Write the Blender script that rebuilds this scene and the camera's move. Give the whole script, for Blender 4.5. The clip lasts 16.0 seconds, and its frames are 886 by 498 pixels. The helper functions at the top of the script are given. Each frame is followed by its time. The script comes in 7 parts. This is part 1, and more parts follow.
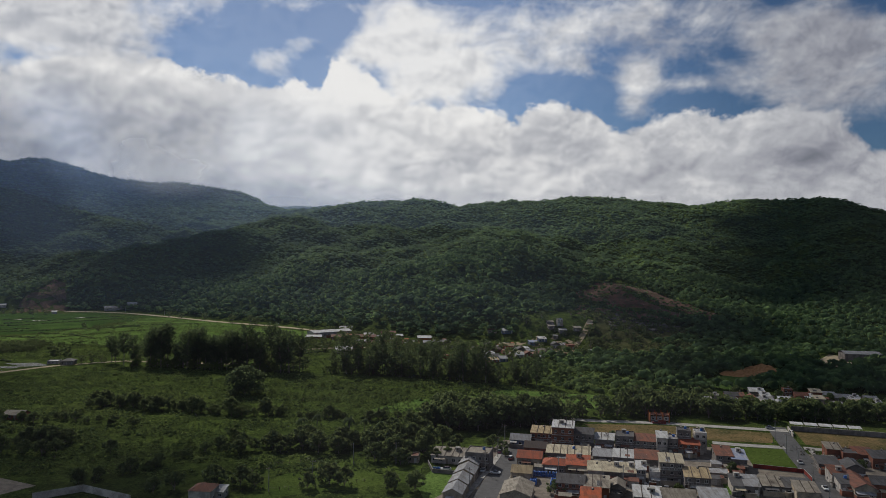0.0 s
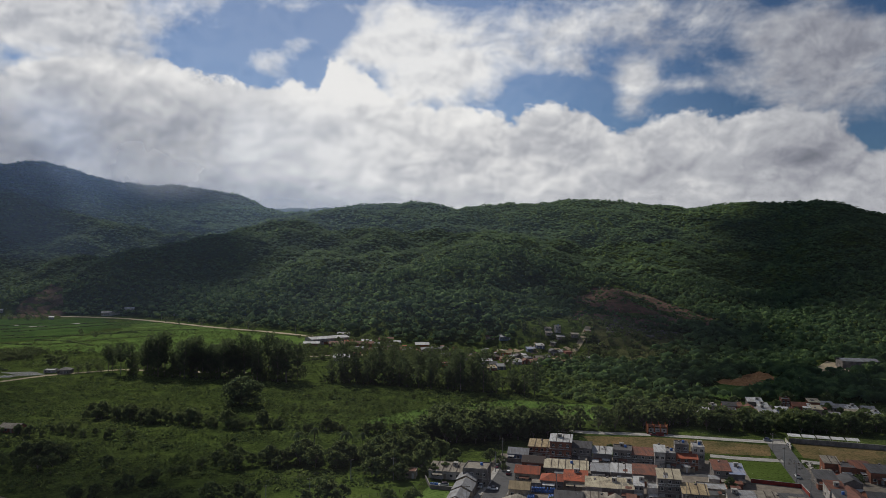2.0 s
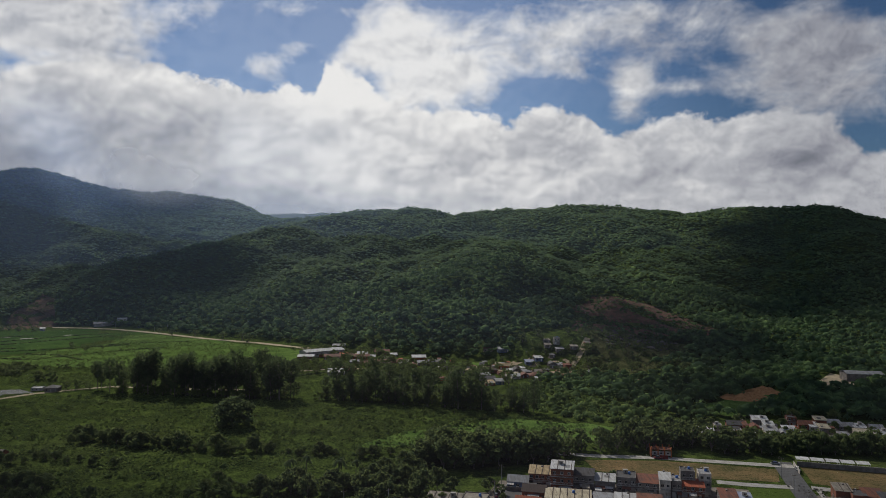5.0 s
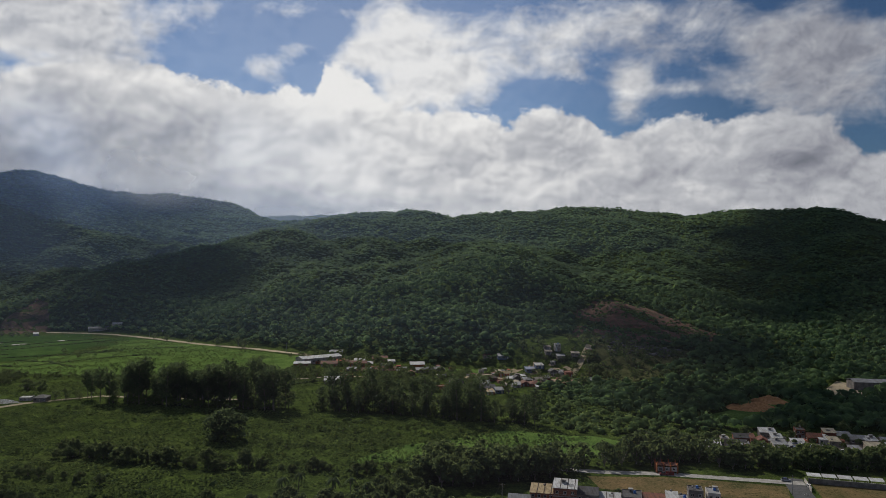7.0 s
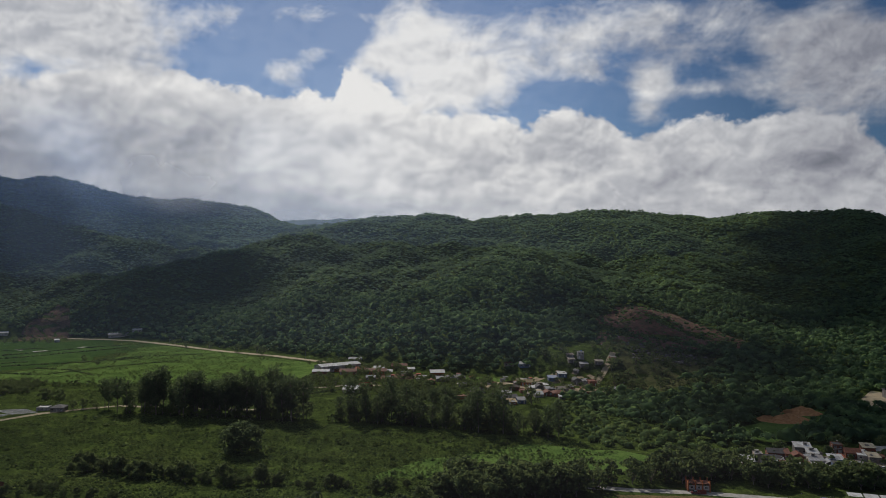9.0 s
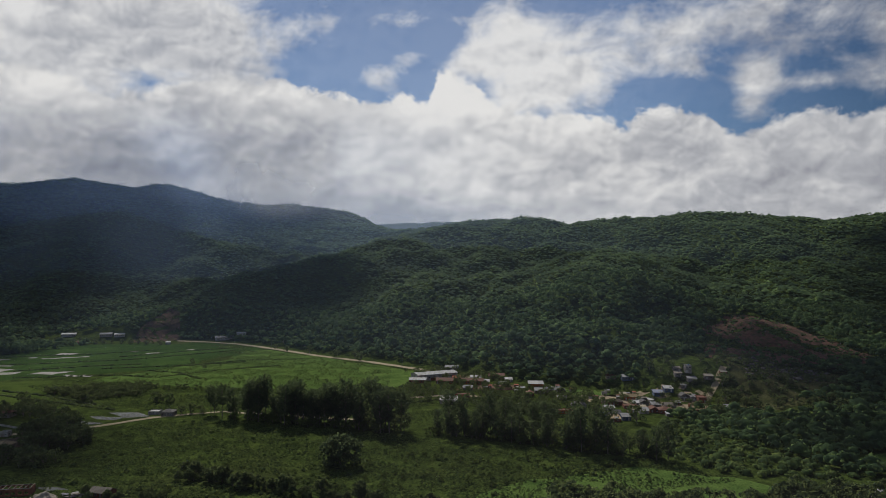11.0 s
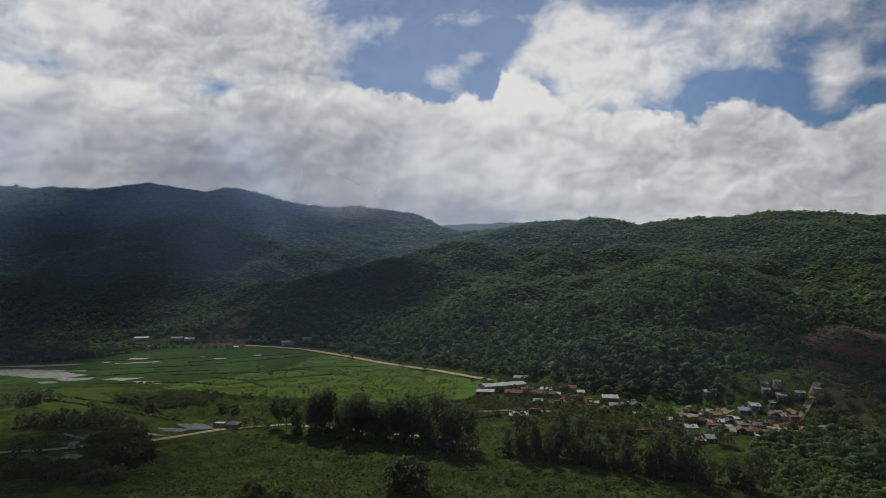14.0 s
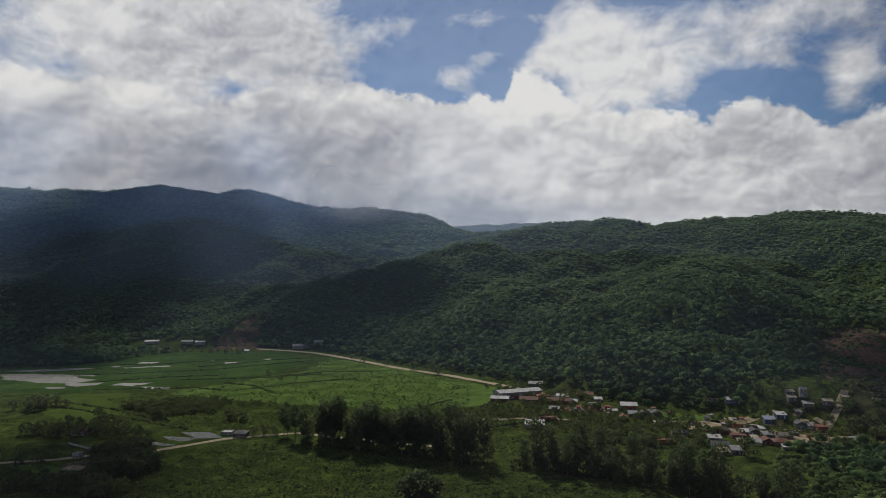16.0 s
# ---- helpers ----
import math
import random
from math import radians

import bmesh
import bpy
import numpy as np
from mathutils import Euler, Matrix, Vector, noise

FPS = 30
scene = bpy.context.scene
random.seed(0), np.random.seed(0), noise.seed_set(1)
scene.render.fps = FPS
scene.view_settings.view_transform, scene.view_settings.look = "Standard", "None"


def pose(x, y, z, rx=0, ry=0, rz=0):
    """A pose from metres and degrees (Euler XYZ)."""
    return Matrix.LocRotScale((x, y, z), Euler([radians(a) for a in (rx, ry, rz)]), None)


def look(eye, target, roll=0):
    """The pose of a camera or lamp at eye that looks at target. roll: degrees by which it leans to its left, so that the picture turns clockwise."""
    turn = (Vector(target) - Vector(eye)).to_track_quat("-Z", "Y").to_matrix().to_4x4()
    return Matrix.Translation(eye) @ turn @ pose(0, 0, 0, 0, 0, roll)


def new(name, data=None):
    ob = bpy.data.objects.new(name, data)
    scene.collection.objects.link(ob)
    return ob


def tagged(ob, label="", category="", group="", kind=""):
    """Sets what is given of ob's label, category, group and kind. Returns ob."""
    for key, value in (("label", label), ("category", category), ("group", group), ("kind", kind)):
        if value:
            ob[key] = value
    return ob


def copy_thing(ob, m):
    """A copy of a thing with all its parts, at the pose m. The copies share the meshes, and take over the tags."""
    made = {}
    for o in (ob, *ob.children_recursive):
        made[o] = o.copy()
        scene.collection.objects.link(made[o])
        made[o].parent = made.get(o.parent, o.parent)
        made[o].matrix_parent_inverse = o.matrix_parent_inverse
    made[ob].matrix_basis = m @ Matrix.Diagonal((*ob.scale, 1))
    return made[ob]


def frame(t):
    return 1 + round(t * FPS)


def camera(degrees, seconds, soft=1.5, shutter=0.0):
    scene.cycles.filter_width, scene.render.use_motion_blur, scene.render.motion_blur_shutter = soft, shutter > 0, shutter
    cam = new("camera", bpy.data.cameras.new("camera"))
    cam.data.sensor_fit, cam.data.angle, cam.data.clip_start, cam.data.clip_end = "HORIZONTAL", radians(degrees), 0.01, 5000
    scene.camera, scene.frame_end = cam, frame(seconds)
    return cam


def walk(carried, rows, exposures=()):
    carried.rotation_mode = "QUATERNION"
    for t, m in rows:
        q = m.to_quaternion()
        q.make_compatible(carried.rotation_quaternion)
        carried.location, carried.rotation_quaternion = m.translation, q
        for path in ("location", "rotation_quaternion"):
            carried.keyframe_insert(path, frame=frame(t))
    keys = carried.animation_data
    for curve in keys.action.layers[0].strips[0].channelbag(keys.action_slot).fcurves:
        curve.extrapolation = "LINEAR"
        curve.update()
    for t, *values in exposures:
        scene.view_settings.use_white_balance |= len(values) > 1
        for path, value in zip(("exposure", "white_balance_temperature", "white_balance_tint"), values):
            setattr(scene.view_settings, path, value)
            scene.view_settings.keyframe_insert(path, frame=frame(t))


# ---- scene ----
# ---- camera ----
cam = camera(63.0, 16.0, soft=0.75)
# seconds, x, y, z, tilt, turn, roll
ROWS_A = [
    (0, -30.81, 50.91, 85.38, 90.411, 0.000, 0.602),
    (0.5, -30.80, 50.72, 86.76, 90.431, -0.049, 0.578),
    (1, -30.78, 50.62, 88.21, 90.451, -0.073, 0.578),
    (1.5, -30.76, 50.89, 89.73, 90.460, -0.120, 0.587),
    (2, -30.65, 51.44, 91.20, 90.460, -0.166, 0.551),
    (2.5, -30.50, 52.44, 92.60, 90.490, -0.189, 0.521),
    (3, -30.44, 53.89, 94.00, 90.526, -0.229, 0.510),
    (3.5, -30.37, 55.65, 95.23, 90.562, -0.266, 0.475),
    (4, -30.32, 57.72, 96.41, 90.627, -0.312, 0.412),
    (6.5, -29.86, 72.08, 101.41, 90.791, -0.455, 0.296),
    (7, -29.58, 75.17, 102.28, 90.820, -0.444, 0.321),
    (7.5, -29.29, 78.29, 103.05, 90.877, -0.442, 0.305),
    (8, -29.15, 81.60, 103.86, 90.944, -0.427, 0.245),
    (8.2, -29.14, 82.90, 104.19, 90.961, -0.253, 0.211),
]
ROWS_B = [
    (10.3, -33.13, 92.76, 108.83, 91.142, 5.368, 0.128),
    (10.5, -33.49, 94.28, 109.55, 91.137, 6.300, 0.148),
    (11, -34.39, 98.26, 111.42, 91.139, 8.492, 0.175),
    (11.5, -35.34, 102.28, 113.20, 91.108, 10.106, 0.137),
    (12, -36.42, 106.08, 114.75, 91.073, 11.278, 0.108),
    (12.5, -37.55, 109.78, 116.00, 91.061, 12.098, 0.085),
    (13, -38.76, 113.55, 117.03, 91.056, 12.711, 0.080),
    (13.5, -39.94, 117.25, 117.90, 91.070, 13.231, 0.048),
    (14, -41.11, 120.99, 118.64, 91.079, 13.598, 0.046),
    (14.5, -42.27, 124.81, 119.29, 91.089, 13.911, 0.006),
    (15, -43.35, 128.70, 119.91, 91.094, 14.159, -0.008),
    (15.5, -44.41, 132.62, 120.59, 91.108, 14.403, -0.025),
    (16, -45.39, 136.44, 121.26, 91.113, 14.581, -0.046),
]
PATH = [(t, pose(x, y, z, rx, 0, rz) @ pose(0, 0, 0, 0, 0, roll)) for t, x, y, z, rx, rz, roll in ROWS_A + ROWS_B]
walk(cam, PATH, [(0, 0.0), (8.2, -0.03), (10.5, -0.11), (16, -0.18)])

# ---- sky, sun ----
SUN_AZ, SUN_EL = radians(-25), radians(40)   # azimuth from +y towards +x


def node(tree, kind, **inputs):
    n = tree.nodes.new(kind)
    for key, value in inputs.items():
        n.inputs[int(key[1:])].default_value = value
    return n


class Sums:
    """Arithmetic on sockets of one node tree."""

    def __init__(self, tree):
        self.tree = tree

    def op(self, kind, *args, clamp=False):
        n = self.tree.nodes.new("ShaderNodeMath")
        n.operation, n.use_clamp = kind, clamp
        for i, a in enumerate(args):
            if isinstance(a, (int, float)):
                n.inputs[i].default_value = a
            else:
                self.tree.links.new(a, n.inputs[i])
        return n.outputs[0]

    def add(self, *args):
        out = args[0]
        for a in args[1:]:
            out = self.op("ADD", out, a)
        return out

    def mul(self, a, b):
        return self.op("MULTIPLY", a, b)

    def step(self, a, lo, hi):
        n = self.tree.nodes.new("ShaderNodeMapRange")
        n.interpolation_type = "SMOOTHSTEP"
        self.tree.links.new(a, n.inputs[0])
        n.inputs[1].default_value, n.inputs[2].default_value = lo, hi
        return n.outputs[0]

    def noise(self, vec, scale, detail=6.0, rough=0.55, lac=2.0, distort=0.0):
        n = self.tree.nodes.new("ShaderNodeTexNoise")
        n.inputs["Scale"].default_value, n.inputs["Detail"].default_value = scale, detail
        n.inputs["Roughness"].default_value, n.inputs["Lacunarity"].default_value = rough, lac
        n.inputs["Distortion"].default_value = distort
        if vec is not None:
            self.tree.links.new(vec, n.inputs["Vector"])
        return n.outputs["Fac"]

    def mix(self, fac, a, b):
        n = self.tree.nodes.new("ShaderNodeMix")
        n.data_type = "RGBA"
        for sock, v in ((n.inputs[0], fac), (n.inputs[6], a), (n.inputs[7], b)):
            if isinstance(v, (int, float)):
                sock.default_value = v
            elif isinstance(v, tuple):
                sock.default_value = (*v, 1)
            else:
                self.tree.links.new(v, sock)
        return n.outputs[2]

    def stretch(self, vec, x, y, z):
        n = self.tree.nodes.new("ShaderNodeVectorMath")
        n.operation = "MULTIPLY"
        self.tree.links.new(vec, n.inputs[0])
        n.inputs[1].default_value = (x, y, z)
        return n.outputs[0]

    def ramp(self, fac, *stops):
        n = self.tree.nodes.new("ShaderNodeValToRGB")
        el = n.color_ramp.elements
        while len(el) < len(stops):
            el.new(0.5)
        for e, (p, c) in zip(el, stops):
            e.position, e.color = p, (*c, 1)
        self.tree.links.new(fac, n.inputs[0])
        return n.outputs[0]


def make_sky():
    world = bpy.data.worlds.new("sky")
    world.use_nodes = True
    scene.world = world
    tree = world.node_tree
    tree.nodes.clear()
    s = Sums(tree)
    link = tree.links.new
    out = tree.nodes.new("ShaderNodeOutputWorld")
    coords = tree.nodes.new("ShaderNodeTexCoord")
    sep = tree.nodes.new("ShaderNodeSeparateXYZ")
    link(coords.outputs["Generated"], sep.inputs[0])
    x, y, z = sep.outputs
    az = s.mul(s.op("ARCTAN2", x, y), 57.2958)
    el = s.mul(s.op("ARCSINE", z), 57.2958)
    def plane(kx, ky, dx=0.0, dy=0.0):
        comb = tree.nodes.new("ShaderNodeCombineXYZ")
        link(s.add(s.mul(az, kx), dx), comb.inputs[0])
        link(s.add(s.mul(el, ky), dy), comb.inputs[1])
        return comb.outputs[0]

    def hump(a, e, wa, we):
        q = s.add(s.op("POWER", s.op("ABSOLUTE", s.mul(s.op("SUBTRACT", az, a), 1 / wa)), 2.0),
                  s.op("POWER", s.op("ABSOLUTE", s.mul(s.op("SUBTRACT", el, e), 1 / we)), 2.0))
        return s.op("EXPONENT", s.mul(q, -1.0))

    def swirled(k, amount, dx=0.0, dy=0.0):
        """The plane in degrees, its lines curled by a slow noise."""
        n = tree.nodes.new("ShaderNodeTexNoise")
        n.inputs["Scale"].default_value, n.inputs["Detail"].default_value, n.inputs["Roughness"].default_value = k, 2.0, 0.5
        link(plane(1.0, 1.25), n.inputs["Vector"])
        off, out_ = tree.nodes.new("ShaderNodeVectorMath"), tree.nodes.new("ShaderNodeVectorMath")
        off.operation = out_.operation = "MULTIPLY_ADD"
        link(n.outputs["Color"], off.inputs[0])
        off.inputs[1].default_value, off.inputs[2].default_value = (amount,) * 3, (-amount / 2 + dx, -amount / 2 + dy, 0)
        link(plane(1.0, 1.25), out_.inputs[0])
        out_.inputs[1].default_value = (1, 1, 1)
        link(off.outputs[0], out_.inputs[2])
        return out_.outputs[0]

    def heaps(vec, scale, detail, rough, smooth=0.5):
        """Rounded cauliflower lumps, 0 in their clefts and 1 on their crowns."""
        n = tree.nodes.new("ShaderNodeTexVoronoi")
        n.voronoi_dimensions, n.feature, n.normalize = "2D", "SMOOTH_F1", True
        for key, value in (("Scale", scale), ("Detail", detail), ("Roughness", rough), ("Lacunarity", 2.3), ("Smoothness", smooth)):
            n.inputs[key].default_value = value
        link(vec, n.inputs["Vector"])
        return s.op("SUBTRACT", 1.0, n.outputs["Distance"])

    here, lit = swirled(0.28, 3.2), swirled(0.28, 3.2, -0.25, 0.55)
    lump = heaps(here, 0.30, 4.0, 0.56)
    broad, broad_lit = heaps(here, 0.36, 3.0, 0.5, 0.5), heaps(lit, 0.36, 3.0, 0.5, 0.5)
    smoke = s.noise(plane(0.1, 0.135, 4.0, 2.0), 2.2, 10.0, 0.58, 2.1, 0.15)
    fine = s.noise(plane(0.1, 0.13), 9.0, 6.0, 0.62)
    # the cumulus bank: the height of its top along the horizon, in degrees
    tops = [(-60, 9.0), (-40, 13.2), (-31.2, 12.2), (-27.1, 13.7), (-22.4, 14.0), (-17.8, 13.4), (-14.5, 12.4), (-12.2, 12.8), (-10.1, 12.4), (-9.1, 14.2),
            (-7.8, 14.8), (-6.4, 14.3), (-5.4, 13.1), (-2.5, 11.9), (1.1, 11.3), (4.7, 10.7), (7.4, 11.3), (10.0, 11.6), (11.9, 10.7), (13.5, 9.7), (15.6, 10.4),
            (18.4, 10.5), (21.6, 9.9), (26.2, 10.3), (28.0, 9.7), (29.4, 8.9), (32.0, 7.2), (38.9, 5.2), (60, 4.0)]
    curve = tree.nodes.new("ShaderNodeFloatCurve")
    pts = curve.mapping.curves[0].points
    while len(pts) < len(tops):
        pts.new(0.5, 0.5)
    for p, (a, e) in zip(pts, tops):
        p.location = ((a + 60) / 120, e / 20)
    curve.mapping.update()
    link(s.mul(s.add(az, 60.0), 1 / 120), curve.inputs[1])
    top = s.mul(curve.outputs[0], 20.0)
    depth = s.add(s.op("SUBTRACT", top, el), s.mul(s.op("SUBTRACT", lump, 0.62), 2.6), s.mul(s.op("SUBTRACT", smoke, 0.5), 3.2), s.mul(s.op("SUBTRACT", fine, 0.5), 1.0))
    bank = s.step(depth, -0.30, 0.50)
    # softer cloud above it: azimuth, elevation, half-widths, strength; then the gaps between
    veils = [(-38.0, 16.5, 10.0, 5.5, 1.3), (-27.2, 16.0, 6.6, 3.8, 1.1), (-17.5, 17.7, 1.1, 2.7, 0.42), (-12.2, 18.6, 6.7, 0.9, 0.42), (-13.7, 14.6, 2.3, 1.5, 1.15), (-11.3, 16.0, 1.3, 0.7, 0.6),
             (-1.6, 14.9, 5.4, 3.8, 1.15), (-6.1, 16.0, 1.8, 1.2, 0.8), (-3.4, 18.6, 2.7, 1.8, 0.55), (3.3, 13.6, 3.1, 2.2, 0.5), (8.2, 15.0, 4.0, 1.3, 0.5), (10.0, 17.8, 7.6, 1.6, 0.60),
             (19.7, 16.6, 8.5, 1.9, 0.58), (15.1, 13.7, 1.8, 1.3, 1.05), (14.8, 11.6, 1.3, 1.3, 0.6), (18.0, 12.8, 2.7, 0.5, 0.4), (27.6, 14.2, 4.3, 4.9, 0.90), (31.1, 13.4, 3.6, 3.6, 0.60), (23.9, 11.9, 1.8, 1.8, 0.5)]
    gaps = [(-15.6, 15.5, 4.9, 1.7, -0.6), (-7.9, 18.0, 2.7, 1.3, -0.25), (10.0, 12.3, 2.2, 1.2, -0.5), (20.1, 11.4, 3.1, 0.9, -0.35), (30.5, 9.0, 2.4, 2.2, -0.4),
            (31.1, 17.0, 3.1, 1.2, -0.9), (24.9, 18.0, 1.8, 1.1, -0.6), (-30.6, 13.6, 2.2, 1.1, -0.5)]
    soft = s.mul(s.step(el, 22.0, 40.0), 0.25)
    for a, e, wa, we, k in veils + gaps:
        soft = s.add(soft, s.mul(hump(a, e, wa, we), k))
    wisp = s.noise(plane(0.085, 0.125, 3.0, 1.0), 2.5, 11.0, 0.62, 2.1, 0.3)
    streak = s.noise(plane(0.05, 0.34, 7.0, 2.0), 2.2, 7.0, 0.62, 2.1, 0.3)
    veil_depth = s.add(soft, s.mul(s.op("SUBTRACT", wisp, 0.5), 2.0), s.mul(s.op("SUBTRACT", streak, 0.5), 0.5), s.mul(s.op("SUBTRACT", lump, 0.62), 0.45))
    veil = s.mul(s.step(veil_depth, 0.02, 1.10), 0.94)
    thin = s.mul(s.op("SUBTRACT", 1.0, s.step(az, -4.0, 26.0)), 0.17)
    cover = s.op("MAXIMUM", s.op("SUBTRACT", 1.0, s.mul(s.op("SUBTRACT", 1.0, bank), s.op("SUBTRACT", 1.0, veil))), thin)
    # light on the cloud: crowns turned to the sun, clefts and grey bases in shade
    rim = s.op("SUBTRACT", 1.0, s.step(depth, 0.3, 3.6))
    relief = s.op("SUBTRACT", broad, broad_lit)
    roll = s.op("SUBTRACT", s.noise(plane(0.1, 0.14, 11.0, 4.0), 1.6, 6.0, 0.52, 2.1, 0.2), s.noise(plane(0.1, 0.14, 10.96, 4.11), 1.6, 6.0, 0.52, 2.1, 0.2))
    tones = [(-7.8, 12.8, 3.1, 2.2, 0.20), (-9.5, 7.4, 7.6, 2.7, 0.10), (5.6, 5.8, 9.0, 2.2, 0.06), (-22.3, 10.1, 9.0, 1.8, -0.05), (-29.1, 7.2, 5.4, 1.8, -0.16), (-20.3, 4.7, 6.3, 1.2, -0.22),
             (-11.2, 3.8, 3.6, 0.8, -0.18), (2.5, 8.4, 2.7, 2.2, -0.07), (10.0, 8.8, 3.1, 1.8, -0.06), (-30.0, 15.8, 10.0, 4.6, -0.20), (20.1, 16.5, 9.9, 2.7, -0.16), (28.3, 13.4, 5.8, 6.3, -0.40),
             (26.9, 6.9, 7.2, 2.7, -0.12), (15.0, 7.5, 8.0, 4.5, -0.12), (33.0, 9.0, 14.0, 12.0, -0.14), (16.0, 15.0, 6.0, 3.5, -0.12), (9.0, 10.0, 8.0, 7.0, -0.07)]
    light = s.add(0.75, s.mul(rim, 0.15), s.mul(relief, 0.60), s.mul(roll, 0.7), s.mul(s.op("SUBTRACT", smoke, 0.5), 0.55), s.mul(s.op("SUBTRACT", lump, 0.62), 0.10))
    for a, e, wa, we, k in tones:
        light = s.add(light, s.mul(hump(a, e, wa, we), k))
    cloud = s.ramp(light, (0.0, (0.12, 0.135, 0.165)), (0.30, (0.27, 0.28, 0.325)), (0.62, (0.53, 0.54, 0.57)), (0.95, (0.94, 0.93, 0.91)))
    sky = tree.nodes.new("ShaderNodeTexSky")
    sky.sky_type, sky.sun_disc = "NISHITA", False
    sky.sun_elevation, sky.sun_rotation = SUN_EL, SUN_AZ
    sky.altitude, sky.dust_density, sky.ozone_density = 100, 0.0, 5.0
    clear = tree.nodes.new("ShaderNodeBackground")
    link(s.add(0.05, s.mul(s.step(az, 2.0, 26.0), -0.022)), clear.inputs[1])
    deep = tree.nodes.new("ShaderNodeVectorMath")
    deep.operation = "MULTIPLY"
    deep.inputs[1].default_value = (0.84, 0.98, 1.12)
    link(sky.outputs[0], deep.inputs[0])
    link(deep.outputs[0], clear.inputs[0])
    over = tree.nodes.new("ShaderNodeBackground")
    link(cloud, over.inputs[0])
    over.inputs[1].default_value = 0.90
    join = tree.nodes.new("ShaderNodeMixShader")
    link(cover, join.inputs[0])
    link(clear.outputs[0], join.inputs[1])
    link(over.outputs[0], join.inputs[2])
    link(join.outputs[0], out.inputs[0])


make_sky()
sun = bpy.data.lights.new("sun", "SUN")
sun.energy, sun.angle, sun.color = 3.8, radians(1.5), (1.0, 0.94, 0.84)
way = Vector((math.sin(SUN_AZ) * math.cos(SUN_EL), math.cos(SUN_AZ) * math.cos(SUN_EL), math.sin(SUN_EL)))
new("sun", sun).matrix_world = look(way * 900, (0, 0, 0))

# ---- materials ----
MATS = {}


def material(name, build, rough=0.9, metal=0.0, bump=0.0, spec=0.3):
    """build(s, vec) gives (colour socket or tuple, height socket or None)."""
    m = bpy.data.materials.new(name)
    m.use_nodes = True
    tree = m.node_tree
    bsdf = tree.nodes["Principled BSDF"]
    s = Sums(tree)
    geo = tree.nodes.new("ShaderNodeNewGeometry")
    colour, height = build(s, geo.outputs["Position"])
    if isinstance(colour, tuple):
        bsdf.inputs["Base Color"].default_value = (*colour, 1)
    else:
        tree.links.new(colour, bsdf.inputs["Base Color"])
    bsdf.inputs["Roughness"].default_value, bsdf.inputs["Metallic"].default_value = rough, metal
    bsdf.inputs["Specular IOR Level"].default_value = spec
    if height is not None and bump:
        b = tree.nodes.new("ShaderNodeBump")
        b.inputs["Strength"].default_value, b.inputs["Distance"].default_value = 0.8, bump
        tree.links.new(height, b.inputs["Height"])
        tree.links.new(b.outputs[0], bsdf.inputs["Normal"])
    MATS[name] = m
    return m


def random_of(s, island=False):
    if island:
        return s.tree.nodes.new("ShaderNodeNewGeometry").outputs["Random Per Island"]
    return s.tree.nodes.new("ShaderNodeObjectInfo").outputs["Random"]


def leafy(name, dark, mid, light, grain=0.9, bump=0.3, through_light=0.3, patchy=0.09, spray=0.24, blue=1.3):
    """Foliage: colour by spray, by crown and by stand, some light through the leaves."""
    dark, mid, light = ((c[0] * 1.12, c[1], c[2] * blue) for c in (dark, mid, light))

    def build(s, vec):
        r = random_of(s, True)
        crown = s.noise(vec, patchy, 2.0, 0.5)
        stand = s.noise(vec, 0.011, 3.0, 0.55)
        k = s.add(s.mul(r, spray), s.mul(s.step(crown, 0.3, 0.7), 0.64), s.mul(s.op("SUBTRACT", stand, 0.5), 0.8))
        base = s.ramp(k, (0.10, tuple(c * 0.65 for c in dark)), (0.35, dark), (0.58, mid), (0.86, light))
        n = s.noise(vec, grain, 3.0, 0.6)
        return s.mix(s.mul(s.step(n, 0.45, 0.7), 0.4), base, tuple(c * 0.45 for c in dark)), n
    m = material(name, build, 0.9, 0, bump, 0.06)
    tree = m.node_tree
    bsdf, out = tree.nodes["Principled BSDF"], tree.nodes["Material Output"]
    t = tree.nodes.new("ShaderNodeBsdfTranslucent")
    t.inputs[0].default_value = (*[c * 1.2 for c in light], 1)
    mixer = tree.nodes.new("ShaderNodeMixShader")
    mixer.inputs[0].default_value = through_light
    tree.links.new(bsdf.outputs[0], mixer.inputs[1])
    tree.links.new(t.outputs[0], mixer.inputs[2])
    tree.links.new(mixer.outputs[0], out.inputs[0])
    return m


